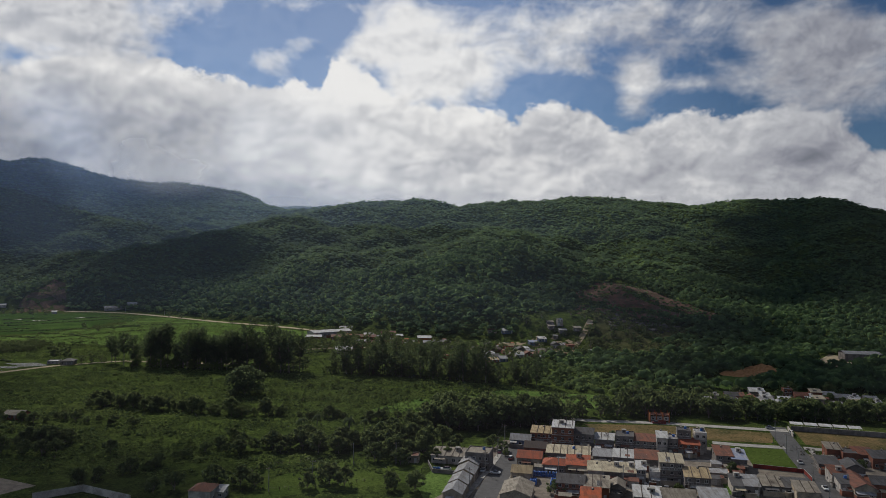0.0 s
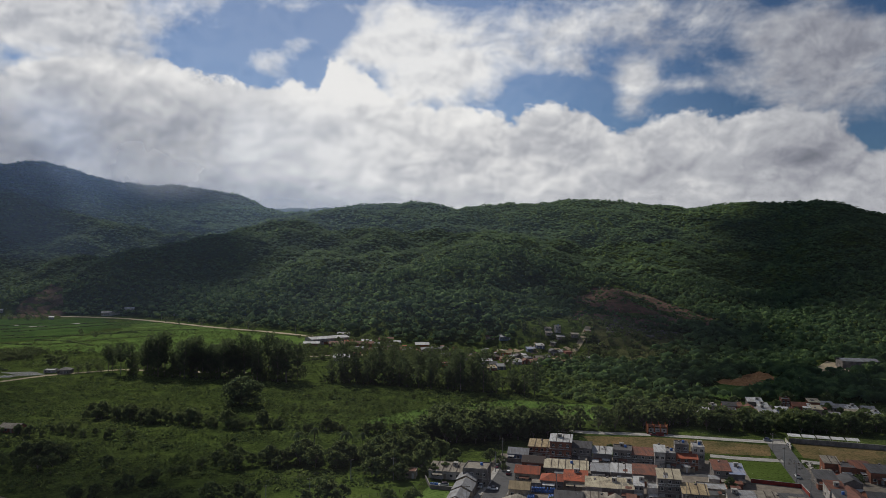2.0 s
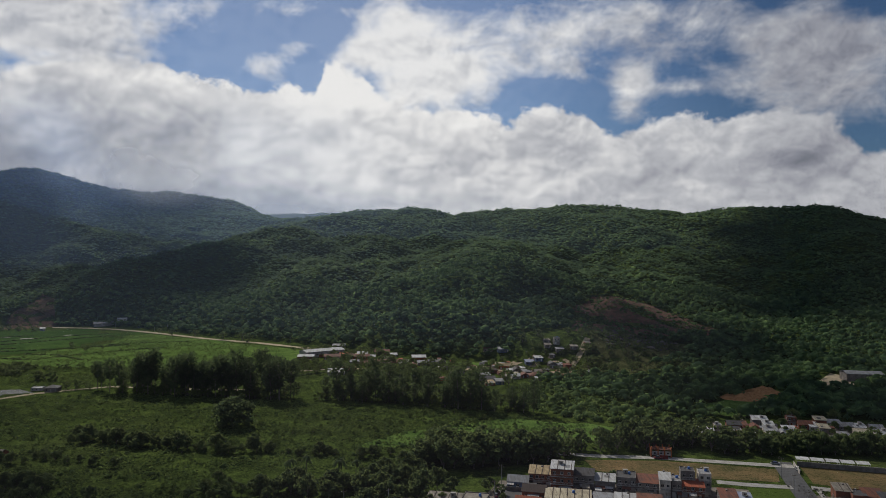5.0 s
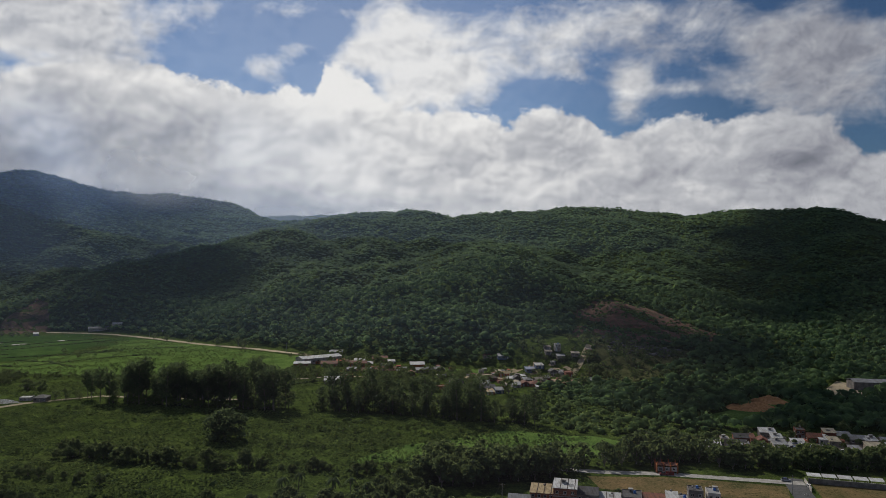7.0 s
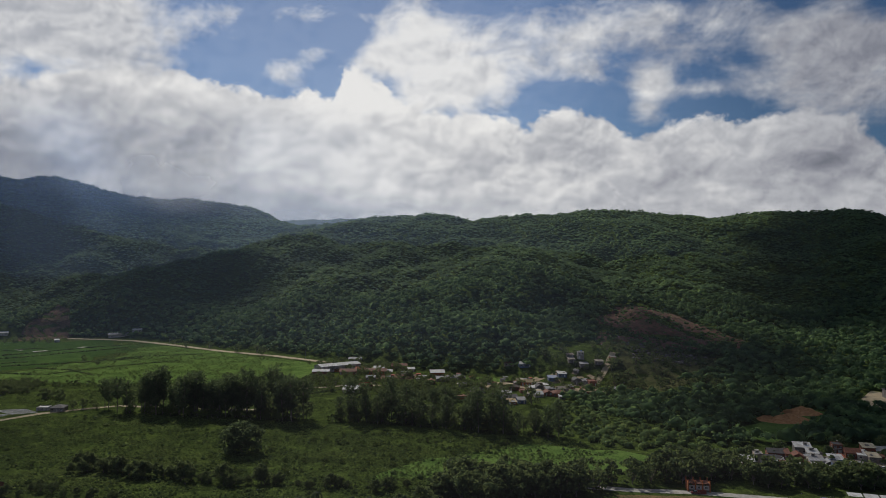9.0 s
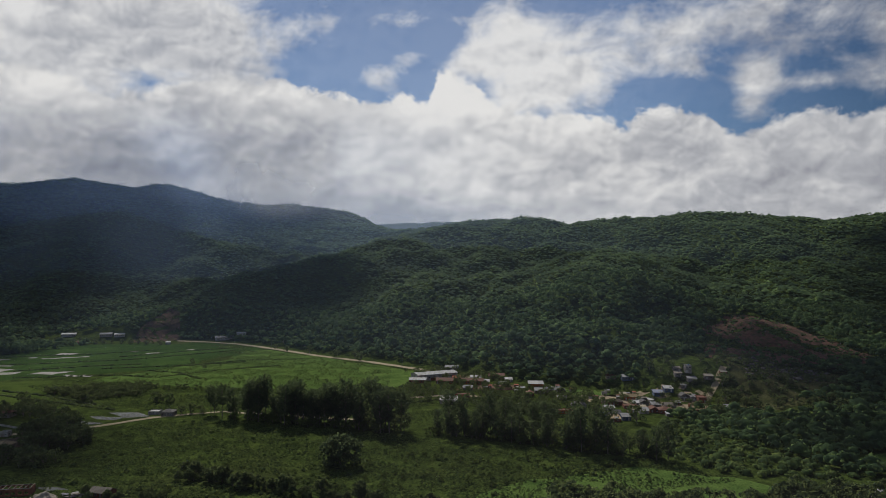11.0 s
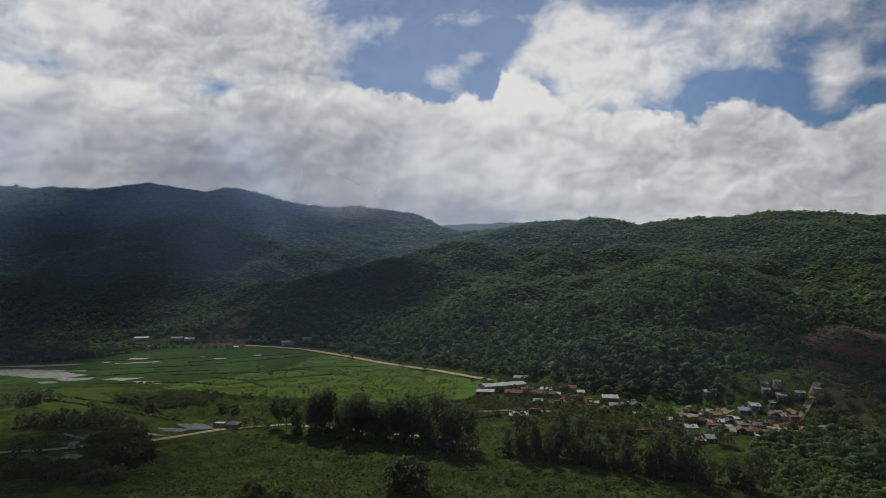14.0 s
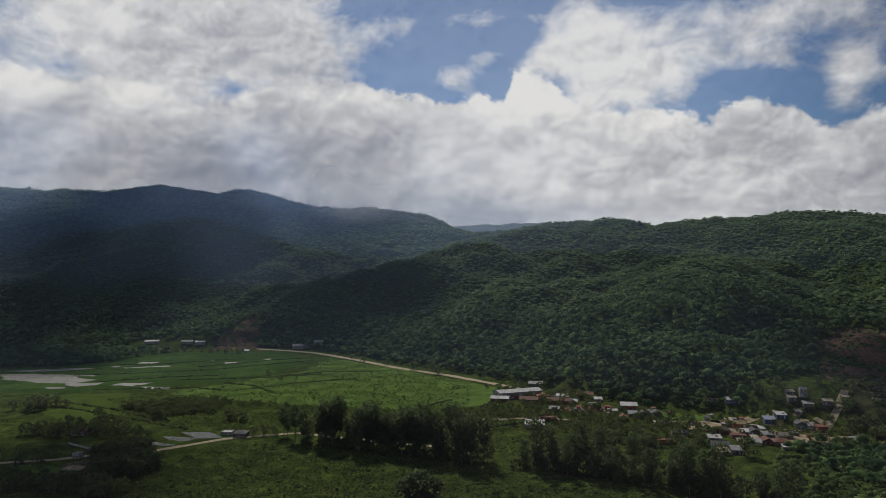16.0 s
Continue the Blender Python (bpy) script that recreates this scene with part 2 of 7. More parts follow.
def build_ground(s, vec):
    big = s.noise(vec, 0.008, 3.0, 0.5)
    mid = s.noise(vec, 0.06, 6.0, 0.66)
    fine = s.noise(vec, 0.32, 6.0, 0.7)
    clump = s.noise(vec, 0.17, 4.0, 0.65)
    k = s.add(s.mul(mid, 0.6), s.mul(clump, 0.4))
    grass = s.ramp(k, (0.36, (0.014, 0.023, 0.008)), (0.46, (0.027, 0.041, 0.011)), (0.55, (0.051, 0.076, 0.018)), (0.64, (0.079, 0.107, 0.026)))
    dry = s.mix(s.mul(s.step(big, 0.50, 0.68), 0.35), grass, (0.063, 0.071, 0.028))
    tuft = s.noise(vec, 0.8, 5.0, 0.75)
    # tuft tops lightened, gaps blackened: the tufts' light and shade put into the colour
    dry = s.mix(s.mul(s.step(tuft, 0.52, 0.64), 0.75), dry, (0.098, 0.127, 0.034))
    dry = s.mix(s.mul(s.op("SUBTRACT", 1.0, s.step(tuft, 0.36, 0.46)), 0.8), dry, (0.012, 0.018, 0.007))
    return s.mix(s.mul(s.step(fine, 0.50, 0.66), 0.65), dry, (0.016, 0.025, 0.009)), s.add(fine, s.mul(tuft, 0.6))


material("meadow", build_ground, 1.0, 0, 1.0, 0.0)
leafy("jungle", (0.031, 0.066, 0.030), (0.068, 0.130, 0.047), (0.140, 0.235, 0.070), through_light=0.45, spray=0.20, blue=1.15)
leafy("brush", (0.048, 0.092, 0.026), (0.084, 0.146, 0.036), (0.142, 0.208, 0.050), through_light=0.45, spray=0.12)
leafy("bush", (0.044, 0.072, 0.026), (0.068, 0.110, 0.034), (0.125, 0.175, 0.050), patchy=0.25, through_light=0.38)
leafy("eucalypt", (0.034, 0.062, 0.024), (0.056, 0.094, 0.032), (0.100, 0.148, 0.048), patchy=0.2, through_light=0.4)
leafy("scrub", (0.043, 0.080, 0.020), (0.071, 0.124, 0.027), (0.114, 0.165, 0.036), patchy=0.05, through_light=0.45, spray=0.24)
material("bark", lambda s, v: (s.ramp(s.noise(v, 2.0), (0.3, (0.09, 0.07, 0.05)), (0.7, (0.26, 0.23, 0.19))), None), 0.9)
material("red_soil", lambda s, v: (s.ramp(s.noise(v, 0.12, 7, 0.65), (0.34, (0.040, 0.048, 0.018)), (0.45, (0.070, 0.045, 0.028)), (0.56, (0.125, 0.064, 0.044)), (0.66, (0.050, 0.048, 0.022))), s.noise(v, 0.4)), 0.95, 0, 0.5, 0.1)


# ---- terrain ----
def segment_rise(x, y, rows, power=1.35):
    """Height of a ridge whose crest runs through rows of (x, y, height, half-width)."""
    best = np.zeros_like(x)
    for (ax, ay, ah, aw), (bx, by, bh, bw) in zip(rows, rows[1:]):
        dx, dy = bx - ax, by - ay
        k = np.clip(((x - ax) * dx + (y - ay) * dy) / (dx * dx + dy * dy), 0, 1)
        d = np.hypot(x - ax - k * dx, y - ay - k * dy)
        h, w = ah + k * (bh - ah), aw + k * (bw - aw)
        u = np.clip(d / w, 0, 1)
        best = np.maximum(best, h * (1 - u * u * (3 - 2 * u)) ** power if power < 1 else h * np.clip(1 - u ** 1.25, 0, 1) ** 1.15)
    return best


MAIN_RIDGE = [(-760, 2050, 120, 600), (-524, 1990, 168, 700), (-368, 1980, 190, 800), (-235, 1990, 220, 780), (-99, 2000, 232, 780),
              (0, 2000, 211, 780), (98, 1996, 225, 790), (292, 1975, 234, 790), (435, 1945, 233, 790), (531, 1918, 223, 790),
              (616, 1890, 206, 780), (697, 1860, 231, 780), (836, 1797, 224, 780), (900, 1764, 203, 780), (987, 1714, 176, 780), (1250, 1560, 120, 800)]
SPUR_MID = [(150, 1800, 105, 380), (70, 1560, 108, 360), (35, 1330, 130, 380), (40, 1100, 96, 340), (45, 910, 46, 290), (55, 790, 12, 220)]
SPUR_WEST = [(-300, 1800, 158, 420), (-440, 1500, 138, 360), (-560, 1280, 84, 300), (-600, 1120, 38, 200), (-580, 1045, 8, 150)]
SPUR_BETWEEN = [(-160, 1800, 150, 400), (-175, 1560, 112, 340), (-215, 1330, 92, 300), (-235, 1120, 50, 240), (-245, 1000, 20, 180)]
SPUR_LOW = [(-330, 1500, 112, 300), (-380, 1250, 62, 260), (-410, 1080, 14, 200)]
SPUR_CENTRE = [(400, 1800, 155, 380), (330, 1450, 118, 320), (300, 1150, 62, 260), (290, 980, 26, 200)]
SPUR_EAST = [(860, 1700, 170, 420), (700, 1300, 118, 400), (560, 960, 44, 330), (500, 790, 8, 250)]
SPUR_FAR_EAST = [(1100, 1500, 150, 420), (900, 1000, 70, 380), (820, 780, 14, 300)]
LEFT_RANGE = [(-2600, 1250, 300, 800), (-1630, 1662, 318, 900), (-1480, 1800, 308, 950), (-1390, 1860, 304, 980), (-1325, 1910, 340, 1000),
              (-1200, 2000, 306, 1000), (-1125, 2050, 326, 1000), (-960, 2140, 290, 950), (-760, 2230, 280, 800), (-670, 2250, 276, 480), (-600, 2320, 130, 400)]
LEFT_SPUR_A = [(-1150, 2000, 225, 420), (-1000, 1600, 190, 380), (-900, 1330, 84, 330), (-820, 1120, 14, 240)]
LEFT_SPUR_B = [(-1480, 1780, 215, 450), (-1300, 1420, 150, 380), (-1120, 1150, 50, 320), (-1050, 1020, 8, 200)]
LEFT_SPUR_C = [(-1700, 1580, 205, 450), (-1500, 1200, 120, 380), (-1350, 980, 30, 300)]
FAR_RIDGE = [(-900, 3000, 265, 700), (-400, 3100, 290, 800), (100, 3200, 262, 800), (700, 3200, 250, 800), (1500, 2900, 200, 800)]


# the line of the hill foot across the valley
FOOT_X = [-2400, -1400, -1000, -760, -655, -560, -506, -457, -391, -310, -234, -177, -144, -90, -40, 20, 60, 120, 250, 400, 1700]
FOOT_Y = [950, 930, 960, 985, 1020, 1068, 1068, 1054, 1012, 952, 909, 870, 846, 803, 768, 738, 700, 690, 690, 650, 600]


def waves(x, y, size, seed):
    """Smooth wavy relief between -1 and 1."""
    rng = np.random.RandomState(seed)
    total = np.zeros_like(x)
    for k in range(9):
        a, ph = rng.uniform(0, 2 * np.pi), rng.uniform(0, 2 * np.pi)
        f = 2 * np.pi / size * rng.uniform(0.6, 1.9)
        total += np.sin((x * np.cos(a) + y * np.sin(a)) * f + ph + 1.3 * np.sin(f * 0.7 * (y * np.cos(a) - x * np.sin(a)) + k))
    return total / 5


def terrain(x, y):
    x, y = np.asarray(x, float), np.asarray(y, float)
    total = np.zeros_like(x)
    for rows in (MAIN_RIDGE, SPUR_MID, SPUR_WEST, SPUR_BETWEEN, SPUR_LOW, SPUR_CENTRE, SPUR_EAST, SPUR_FAR_EAST, LEFT_RANGE, LEFT_SPUR_A, LEFT_SPUR_B, LEFT_SPUR_C, FAR_RIDGE):
        total += segment_rise(x, y, rows) ** 5
    h = total ** 0.2
    rough = np.clip(h / 60, 0, 1)
    crest = np.clip((235 - h) / 110, 0.4, 1)
    h = h + rough * (crest * (16 * waves(x, y, 330, 3) + 8 * waves(x, y, 130, 4)) + 2.5 * waves(x, y, 58, 6))
    q = np.clip((y - np.interp(x, FOOT_X, FOOT_Y)) / 75, 0, 1)
    return np.clip(h - 1.0, 0, None) * q * q * (3 - 2 * q)


def mesh_from(name, verts, faces, mats, index=None, smooth=False):
    """A mesh from arrays: verts (n, 3), faces (m, k)."""
    me = bpy.data.meshes.new(name)
    verts, faces = np.asarray(verts, np.float32), np.asarray(faces, np.int32)
    k = faces.shape[1]
    me.vertices.add(len(verts))
    me.vertices.foreach_set("co", verts.ravel())
    me.loops.add(faces.size)
    me.loops.foreach_set("vertex_index", faces.ravel())
    me.polygons.add(len(faces))
    me.polygons.foreach_set("loop_start", np.arange(0, faces.size, k, dtype=np.int32))
    me.polygons.foreach_set("loop_total", np.full(len(faces), k, np.int32))
    for m in mats:
        me.materials.append(MATS[m])
    if index is not None:
        me.polygons.foreach_set("material_index", np.asarray(index, np.int32))
    me.polygons.foreach_set("use_smooth", np.full(len(faces), bool(smooth)))
    me.update(calc_edges=True)
    return me


def sheet(xs, ys, lift=0.0):
    gx, gy = np.meshgrid(xs, ys)
    gz = terrain(gx, gy) + lift
    verts = np.stack([gx.ravel(), gy.ravel(), gz.ravel()], 1)
    n, m = len(xs), len(ys)
    i = np.arange(n * m).reshape(m, n)
    faces = np.stack([i[:-1, :-1].ravel(), i[:-1, 1:].ravel(), i[1:, 1:].ravel(), i[1:, :-1].ravel()], 1)
    return verts, faces


xs = np.concatenate([np.linspace(-4700, -2400, 20)[:-1], np.linspace(-2400, 1700, 342), np.linspace(1700, 4700, 24)[1:]])
ys = np.concatenate([np.linspace(-2500, 250, 14)[:-1], np.linspace(250, 3300, 255), np.linspace(3300, 4700, 12)[1:]])
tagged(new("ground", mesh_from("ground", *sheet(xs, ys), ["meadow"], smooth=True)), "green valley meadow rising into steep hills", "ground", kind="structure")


# ---- forest ----
def ball(level, seed, squash=0.75, rough=0.28, cut=-0.25):
    """A lumpy crown form: verts and triangles."""
    bm = bmesh.new()
    bmesh.ops.create_icosphere(bm, subdivisions=level, radius=1)
    for v in bm.verts:
        n = noise.noise(v.co * 1.7 + Vector((seed * 7.3, seed, 0))) + 0.5 * noise.noise(v.co * 3.6 + Vector((0, seed * 3.1, 5)))
        v.co *= 1 + rough * n * 1.6
        v.co.z *= squash
    bmesh.ops.delete(bm, geom=[f for f in bm.faces if f.calc_center_median().z < cut], context="FACES")
    bmesh.ops.triangulate(bm, faces=bm.faces)
    bm.verts.index_update()
    used = [v for v in bm.verts if v.link_faces]
    index = {v: i for i, v in enumerate(used)}
    out = np.array([v.co[:] for v in used]), np.array([[index[v] for v in f.verts] for f in bm.faces])
    bm.free()
    return out


CROWNS = [ball(2, k) for k in range(6)]
TUFT = [ball(1, k + 40, 0.95, 0.26, 0.22) for k in range(6)]
SMALL = [ball(1, k + 20, 0.8, 0.35, -0.12) for k in range(5)]


def scatter(forms, pos, size, rng, stretch=None):
    """Copies of forms at pos (n, 3), of size (n,), turned at random, as one set of verts and faces."""
    vs, fs, base = [], [], 0
    pick = rng.randint(0, len(forms), len(pos))
    for k, (v, f) in enumerate(forms):
        sel = pick == k
        p, s = pos[sel], size[sel]
        if not len(p):
            continue
        a = rng.uniform(0, 2 * np.pi, len(p))
        c, sn = np.cos(a)[:, None], np.sin(a)[:, None]
        tall = np.ones(len(p)) if stretch is None else stretch[sel]
        x = (v[None, :, 0] * c - v[None, :, 1] * sn) * s[:, None] + p[:, 0:1]
        y = (v[None, :, 0] * sn + v[None, :, 1] * c) * s[:, None] + p[:, 1:2]
        z = v[None, :, 2] * (s * tall)[:, None] + p[:, 2:3]
        vs.append(np.stack([x, y, z], 2).reshape(-1, 3))
        fs.append((f[None] + (np.arange(len(p)) * len(v))[:, None, None] + base).reshape(-1, 3))
        base += len(p) * len(v)
    return np.concatenate(vs), np.concatenate(fs)


def jittered(x0, x1, y0, y1, step, rng):
    gx, gy = np.meshgrid(np.arange(x0, x1, step), np.arange(y0, y1, step))
    n = gx.size
    return gx.ravel() + rng.uniform(-0.5, 0.5, n) * step, gy.ravel() + rng.uniform(-0.5, 0.5, n) * step


def inside(px, py, poly):
    """Whether points lie in a polygon."""
    res = np.zeros(len(px), bool)
    n = len(poly)
    for i in range(n):
        (x1, y1), (x2, y2) = poly[i], poly[(i + 1) % n]
        cond = (y1 > py) != (y2 > py)
        res ^= cond & (px < (x2 - x1) * (py - y1) / (y2 - y1 + 1e-12) + x1)
    return res


SCAR_EAST = [(104, 790), (120, 880), (140, 960), (200, 1032), (234, 1012), (262, 975), (290, 888), (284, 872), (246, 832), (212, 845), (150, 795)]
QUARRY = [(98, 700), (130, 680), (195, 735), (225, 790), (200, 815), (140, 815), (112, 800), (118, 750)]
VILLAGE_CLEAR = [(-60, 690), (-10, 700), (60, 670), (100, 680), (160, 745), (128, 800), (70, 790), (40, 750), (-20, 770), (-60, 770), (-110, 850), (-190, 850), (-190, 740)]
SCAR_WEST = [(-616, 1027), (-574, 1046), (-562, 1075), (-590, 1125), (-616, 1140), (-625, 1080)]

FOOT_CLEAR = [(-745, 1000), (-745, 1060), (-640, 1068), (-560, 1062), (-545, 1030), (-610, 1015)]


def slopes(level_min, step, near, far, rng):
    x, y = jittered(-2300, 1500, near, far, step, rng)
    h = terrain(x, y)
    back = terrain(x, y - 14) - h          # falls away from the valley side
    keep = (h > level_min) & (back < 6)
    bearing = np.degrees(np.arctan2(x + 35, y - 60))
    keep &= (bearing > -50) & (bearing < 36)
    for poly in (SCAR_EAST, SCAR_WEST, VILLAGE_CLEAR, QUARRY, FOOT_CLEAR):
        keep &= ~inside(x, y, poly)
    return x[keep], y[keep], h[keep]


def canopy(x, y, z, size, each, leaf, rng, core=0.94, loose=0.22, forms=None):
    """Crowns as dark cores under a shell of leaf sprays: verts and triangles."""
    n = len(x)
    tall = rng.uniform(0.62, 1.05, n)
    v, f = scatter(forms or SMALL, np.stack([x, y, z], 1), size * core, rng, tall)
    c, r, t = np.repeat(np.stack([x, y, z], 1), each, 0), np.repeat(size, each), np.repeat(tall, each)
    m = len(c)
    d = rng.normal(size=(m, 3))
    d /= np.linalg.norm(d, axis=1)[:, None]
    d[:, 2] = np.abs(d[:, 2]) * 1.1 - 0.2
    p = c + d * (r * rng.uniform(0.86, 1.03, m))[:, None] * np.stack([np.ones(m), np.ones(m), t * 0.9], 1)
    nrm = d + rng.normal(size=(m, 3)) * loose + np.array([0, 0, 0.25])
    nrm /= np.linalg.norm(nrm, axis=1)[:, None]
    u = np.cross(nrm, rng.normal(size=(m, 3)))
    u /= np.linalg.norm(u, axis=1)[:, None]
    w = np.cross(nrm, u)
    s = (leaf * r * rng.uniform(0.6, 1.3, m))[:, None]
    q = np.stack([p - u * s, p - w * s * 0.7, p + u * s * rng.uniform(0.7, 1.2, (m, 1)), p + w * s * 0.7], 1).reshape(-1, 3)
    k = np.arange(m)[:, None] * 4 + len(v)
    return np.concatenate([v, q]), np.concatenate([f, k + np.array([0, 1, 2]), k + np.array([0, 2, 3])])


rng = np.random.RandomState(5)
for name, lo, step, near, far, small, big, each, leaf, forms, label in (
        ("forest", 0.6, 5.5, 690, 1150, 1.7, 4.8, 12, 0.25, SMALL, "dense rainforest canopy on the lower hill slopes"),
        ("upper_forest", 4.0, 6.5, 1150, 1600, 2.2, 5.8, 6, 0.32, TUFT, "dense rainforest canopy on the higher slopes"),
        ("far_forest", 4.0, 8.8, 1600, 2450, 3.2, 6.8, 3, 0.42, TUFT, "distant rainforest on the upper ridges")):
    fx, fy, fz = slopes(lo, step, near, far, rng)
    size = (small + (big - small) * rng.rand(len(fx)) ** 1.3) * np.where(rng.rand(len(fx)) < 0.10, 1.45, 1)
    v, f = canopy(fx, fy, fz + (rng.uniform(1, 9, len(fx)) if forms is SMALL else rng.uniform(0, 3.0, len(fx)) - 0.32 * size), size, each, leaf, rng, forms=forms)
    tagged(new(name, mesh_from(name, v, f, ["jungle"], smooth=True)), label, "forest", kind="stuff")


# ---- plants ----
def part(name, me, parent, label=""):
    ob = new(name, me)
    ob.parent = parent
    return tagged(ob, label)


def thing(name, label, category, group="", at=(0, 0, 0), turn=0.0):
    ob = new(name)
    ob.empty_display_size = 0.5
    ob.matrix_world = pose(*at, 0, 0, turn)
    return tagged(ob, label, category, group)


def tube(points, radii, sides=6):
    """Verts and quads of a tapered limb through points."""
    pts = [Vector(p) for p in points]
    vs, fs = [], []
    for i, (p, r) in enumerate(zip(pts, radii)):
        d = (pts[min(i + 1, len(pts) - 1)] - pts[max(i - 1, 0)]).normalized()
        u = d.orthogonal().normalized()
        w = d.cross(u)
        for k in range(sides):
            a = 2 * math.pi * k / sides
            vs.append((p + u * (r * math.cos(a)) + w * (r * math.sin(a)))[:])
    for i in range(len(pts) - 1):
        for k in range(sides):
            a, b = i * sides + k, i * sides + (k + 1) % sides
            fs.append((a, b, b + sides, a + sides))
    return vs, fs


def joined(pieces):
    vs, fs, base = [], [], 0
    for v, f in pieces:
        vs.append(np.asarray(v, float))
        fs.append(np.asarray(f, int) + base)
        base += len(v)
    return np.concatenate(vs), np.concatenate(fs)


def sprays(centres, radii, each, size, rng, flat=0.7):
    """Many small leaf sprays (quads) round the centres of clumps."""
    c = np.repeat(np.asarray(centres, float), each, 0)
    r = np.repeat(np.asarray(radii, float), each)
    n = len(c)
    d = rng.normal(size=(n, 3))
    d /= np.linalg.norm(d, axis=1)[:, None]
    p = c + d * (r * rng.uniform(0.45, 1.0, n) ** 0.6)[:, None] * np.array([1, 1, flat])
    nrm = d + rng.normal(size=(n, 3)) * 0.7 + np.array([0, 0, 0.5])
    nrm /= np.linalg.norm(nrm, axis=1)[:, None]
    u = np.cross(nrm, rng.normal(size=(n, 3)))
    u /= np.linalg.norm(u, axis=1)[:, None]
    w = np.cross(nrm, u)
    s = (size * rng.uniform(0.55, 1.35, n))[:, None]
    k = 0.62
    v = np.stack([p - u * s, p - w * s * k, p + u * s, p + w * s * k], 1).reshape(-1, 3)
    return v, np.arange(n * 4).reshape(n, 4)


def broad_tree(seed, tall, wide, mat, clumps=46, each=22, leaf=0.55, name="tree", label="", low=0.3):
    """A tapered trunk with limbs under an uneven crown of leaf clumps."""
    rng = np.random.RandomState(seed)
    root = thing(name, label, "shrub" if name == "shrub" else "tree")
    fork = tall * low
    limbs = [tube([(0, 0, -0.3), (0.1, 0.05, fork * 0.6), (0.0, 0.1, fork), (0.2, 0.1, tall * 0.72)], [tall * 0.028, tall * 0.02, tall * 0.017, tall * 0.004], 7)]
    centres, radii = [], []
    for k in range(7):
        a = k * 0.9 + rng.uniform(-0.3, 0.3)
        rr, zz = wide * rng.uniform(0.45, 0.8), tall * rng.uniform(0.52, 0.86)
        tip = (rr * math.cos(a), rr * math.sin(a), zz)
        limbs.append(tube([(0, 0, fork * rng.uniform(0.8, 1.3)), (tip[0] * 0.5, tip[1] * 0.5, (fork + zz) * 0.52), tip], [tall * 0.012, tall * 0.008, tall * 0.003], 5))
    for k in range(clumps):
        a, q = rng.uniform(0, 2 * math.pi), math.sqrt(rng.rand())
        rr = wide * q * rng.uniform(0.75, 1.1)
        top = tall * (0.92 - 0.33 * q ** 2.2) * rng.uniform(0.9, 1.05)
        bottom = tall * (low + 0.04 + 0.10 * (1 - q))
        z = top if rng.rand() < 0.5 else rng.uniform(bottom, top)
        centres.append((rr * math.cos(a), rr * math.sin(a), z))
        radii.append(wide * rng.uniform(0.16, 0.30))
    part("trunk", mesh_from("trunk", *joined(limbs), ["bark"], smooth=True), root)
    v, f = sprays(centres, radii, each, leaf * wide / 4.5, rng)
    part("crown", mesh_from("crown", v, f, [mat]), root)
    return root


def tall_tree(seed, tall, name="eucalyptus_tree", label="", bare=0.13):
    """A tall slim tree: bare stem, steep limbs, clumps in separate tufts up the stem."""
    rng = np.random.RandomState(seed)
    root = thing(name, label, "tree")
    lean = rng.uniform(-0.04, 0.04, 2)
    stem = lambda z: (lean[0] * z + 0.2 * math.sin(z * 0.3), lean[1] * z, z)
    limbs = [tube([stem(z) for z in (-0.3, tall * 0.3, tall * 0.6, tall * 0.97)], [tall * 0.013, tall * 0.010, tall * 0.007, 0.03], 6)]
    centres, radii = [], []
    for k in range(36):
        z = tall * (bare + (0.98 - bare) * (k + rng.rand()) / 36)
        q = z / tall
        reach = tall * (0.06 + 0.17 * math.sin(math.pi * min(1, max(0, (q - bare + 0.01) / (1.07 - bare)))) * rng.uniform(0.5, 1.15))
        a = k * 2.4 + rng.uniform(-0.4, 0.4)
        s = stem(z - reach * 0.5)
        tip = (s[0] + reach * math.cos(a), s[1] + reach * math.sin(a), z + reach * 0.2)
        limbs.append(tube([s, tip], [tall * 0.0035, 0.04], 4))
        centres.append(tip)
        radii.append(tall * rng.uniform(0.045, 0.085))
        centres.append(tuple((a_ + b_) / 2 for a_, b_ in zip(s, tip)))
        radii.append(tall * rng.uniform(0.03, 0.055))
    part("trunk", mesh_from("trunk", *joined(limbs), ["bark"], smooth=True), root)
    v, f = sprays(centres, radii, 22, tall * 0.0225, rng, 0.8)
    part("crown", mesh_from("crown", v, f, ["eucalypt"]), root)
    return root


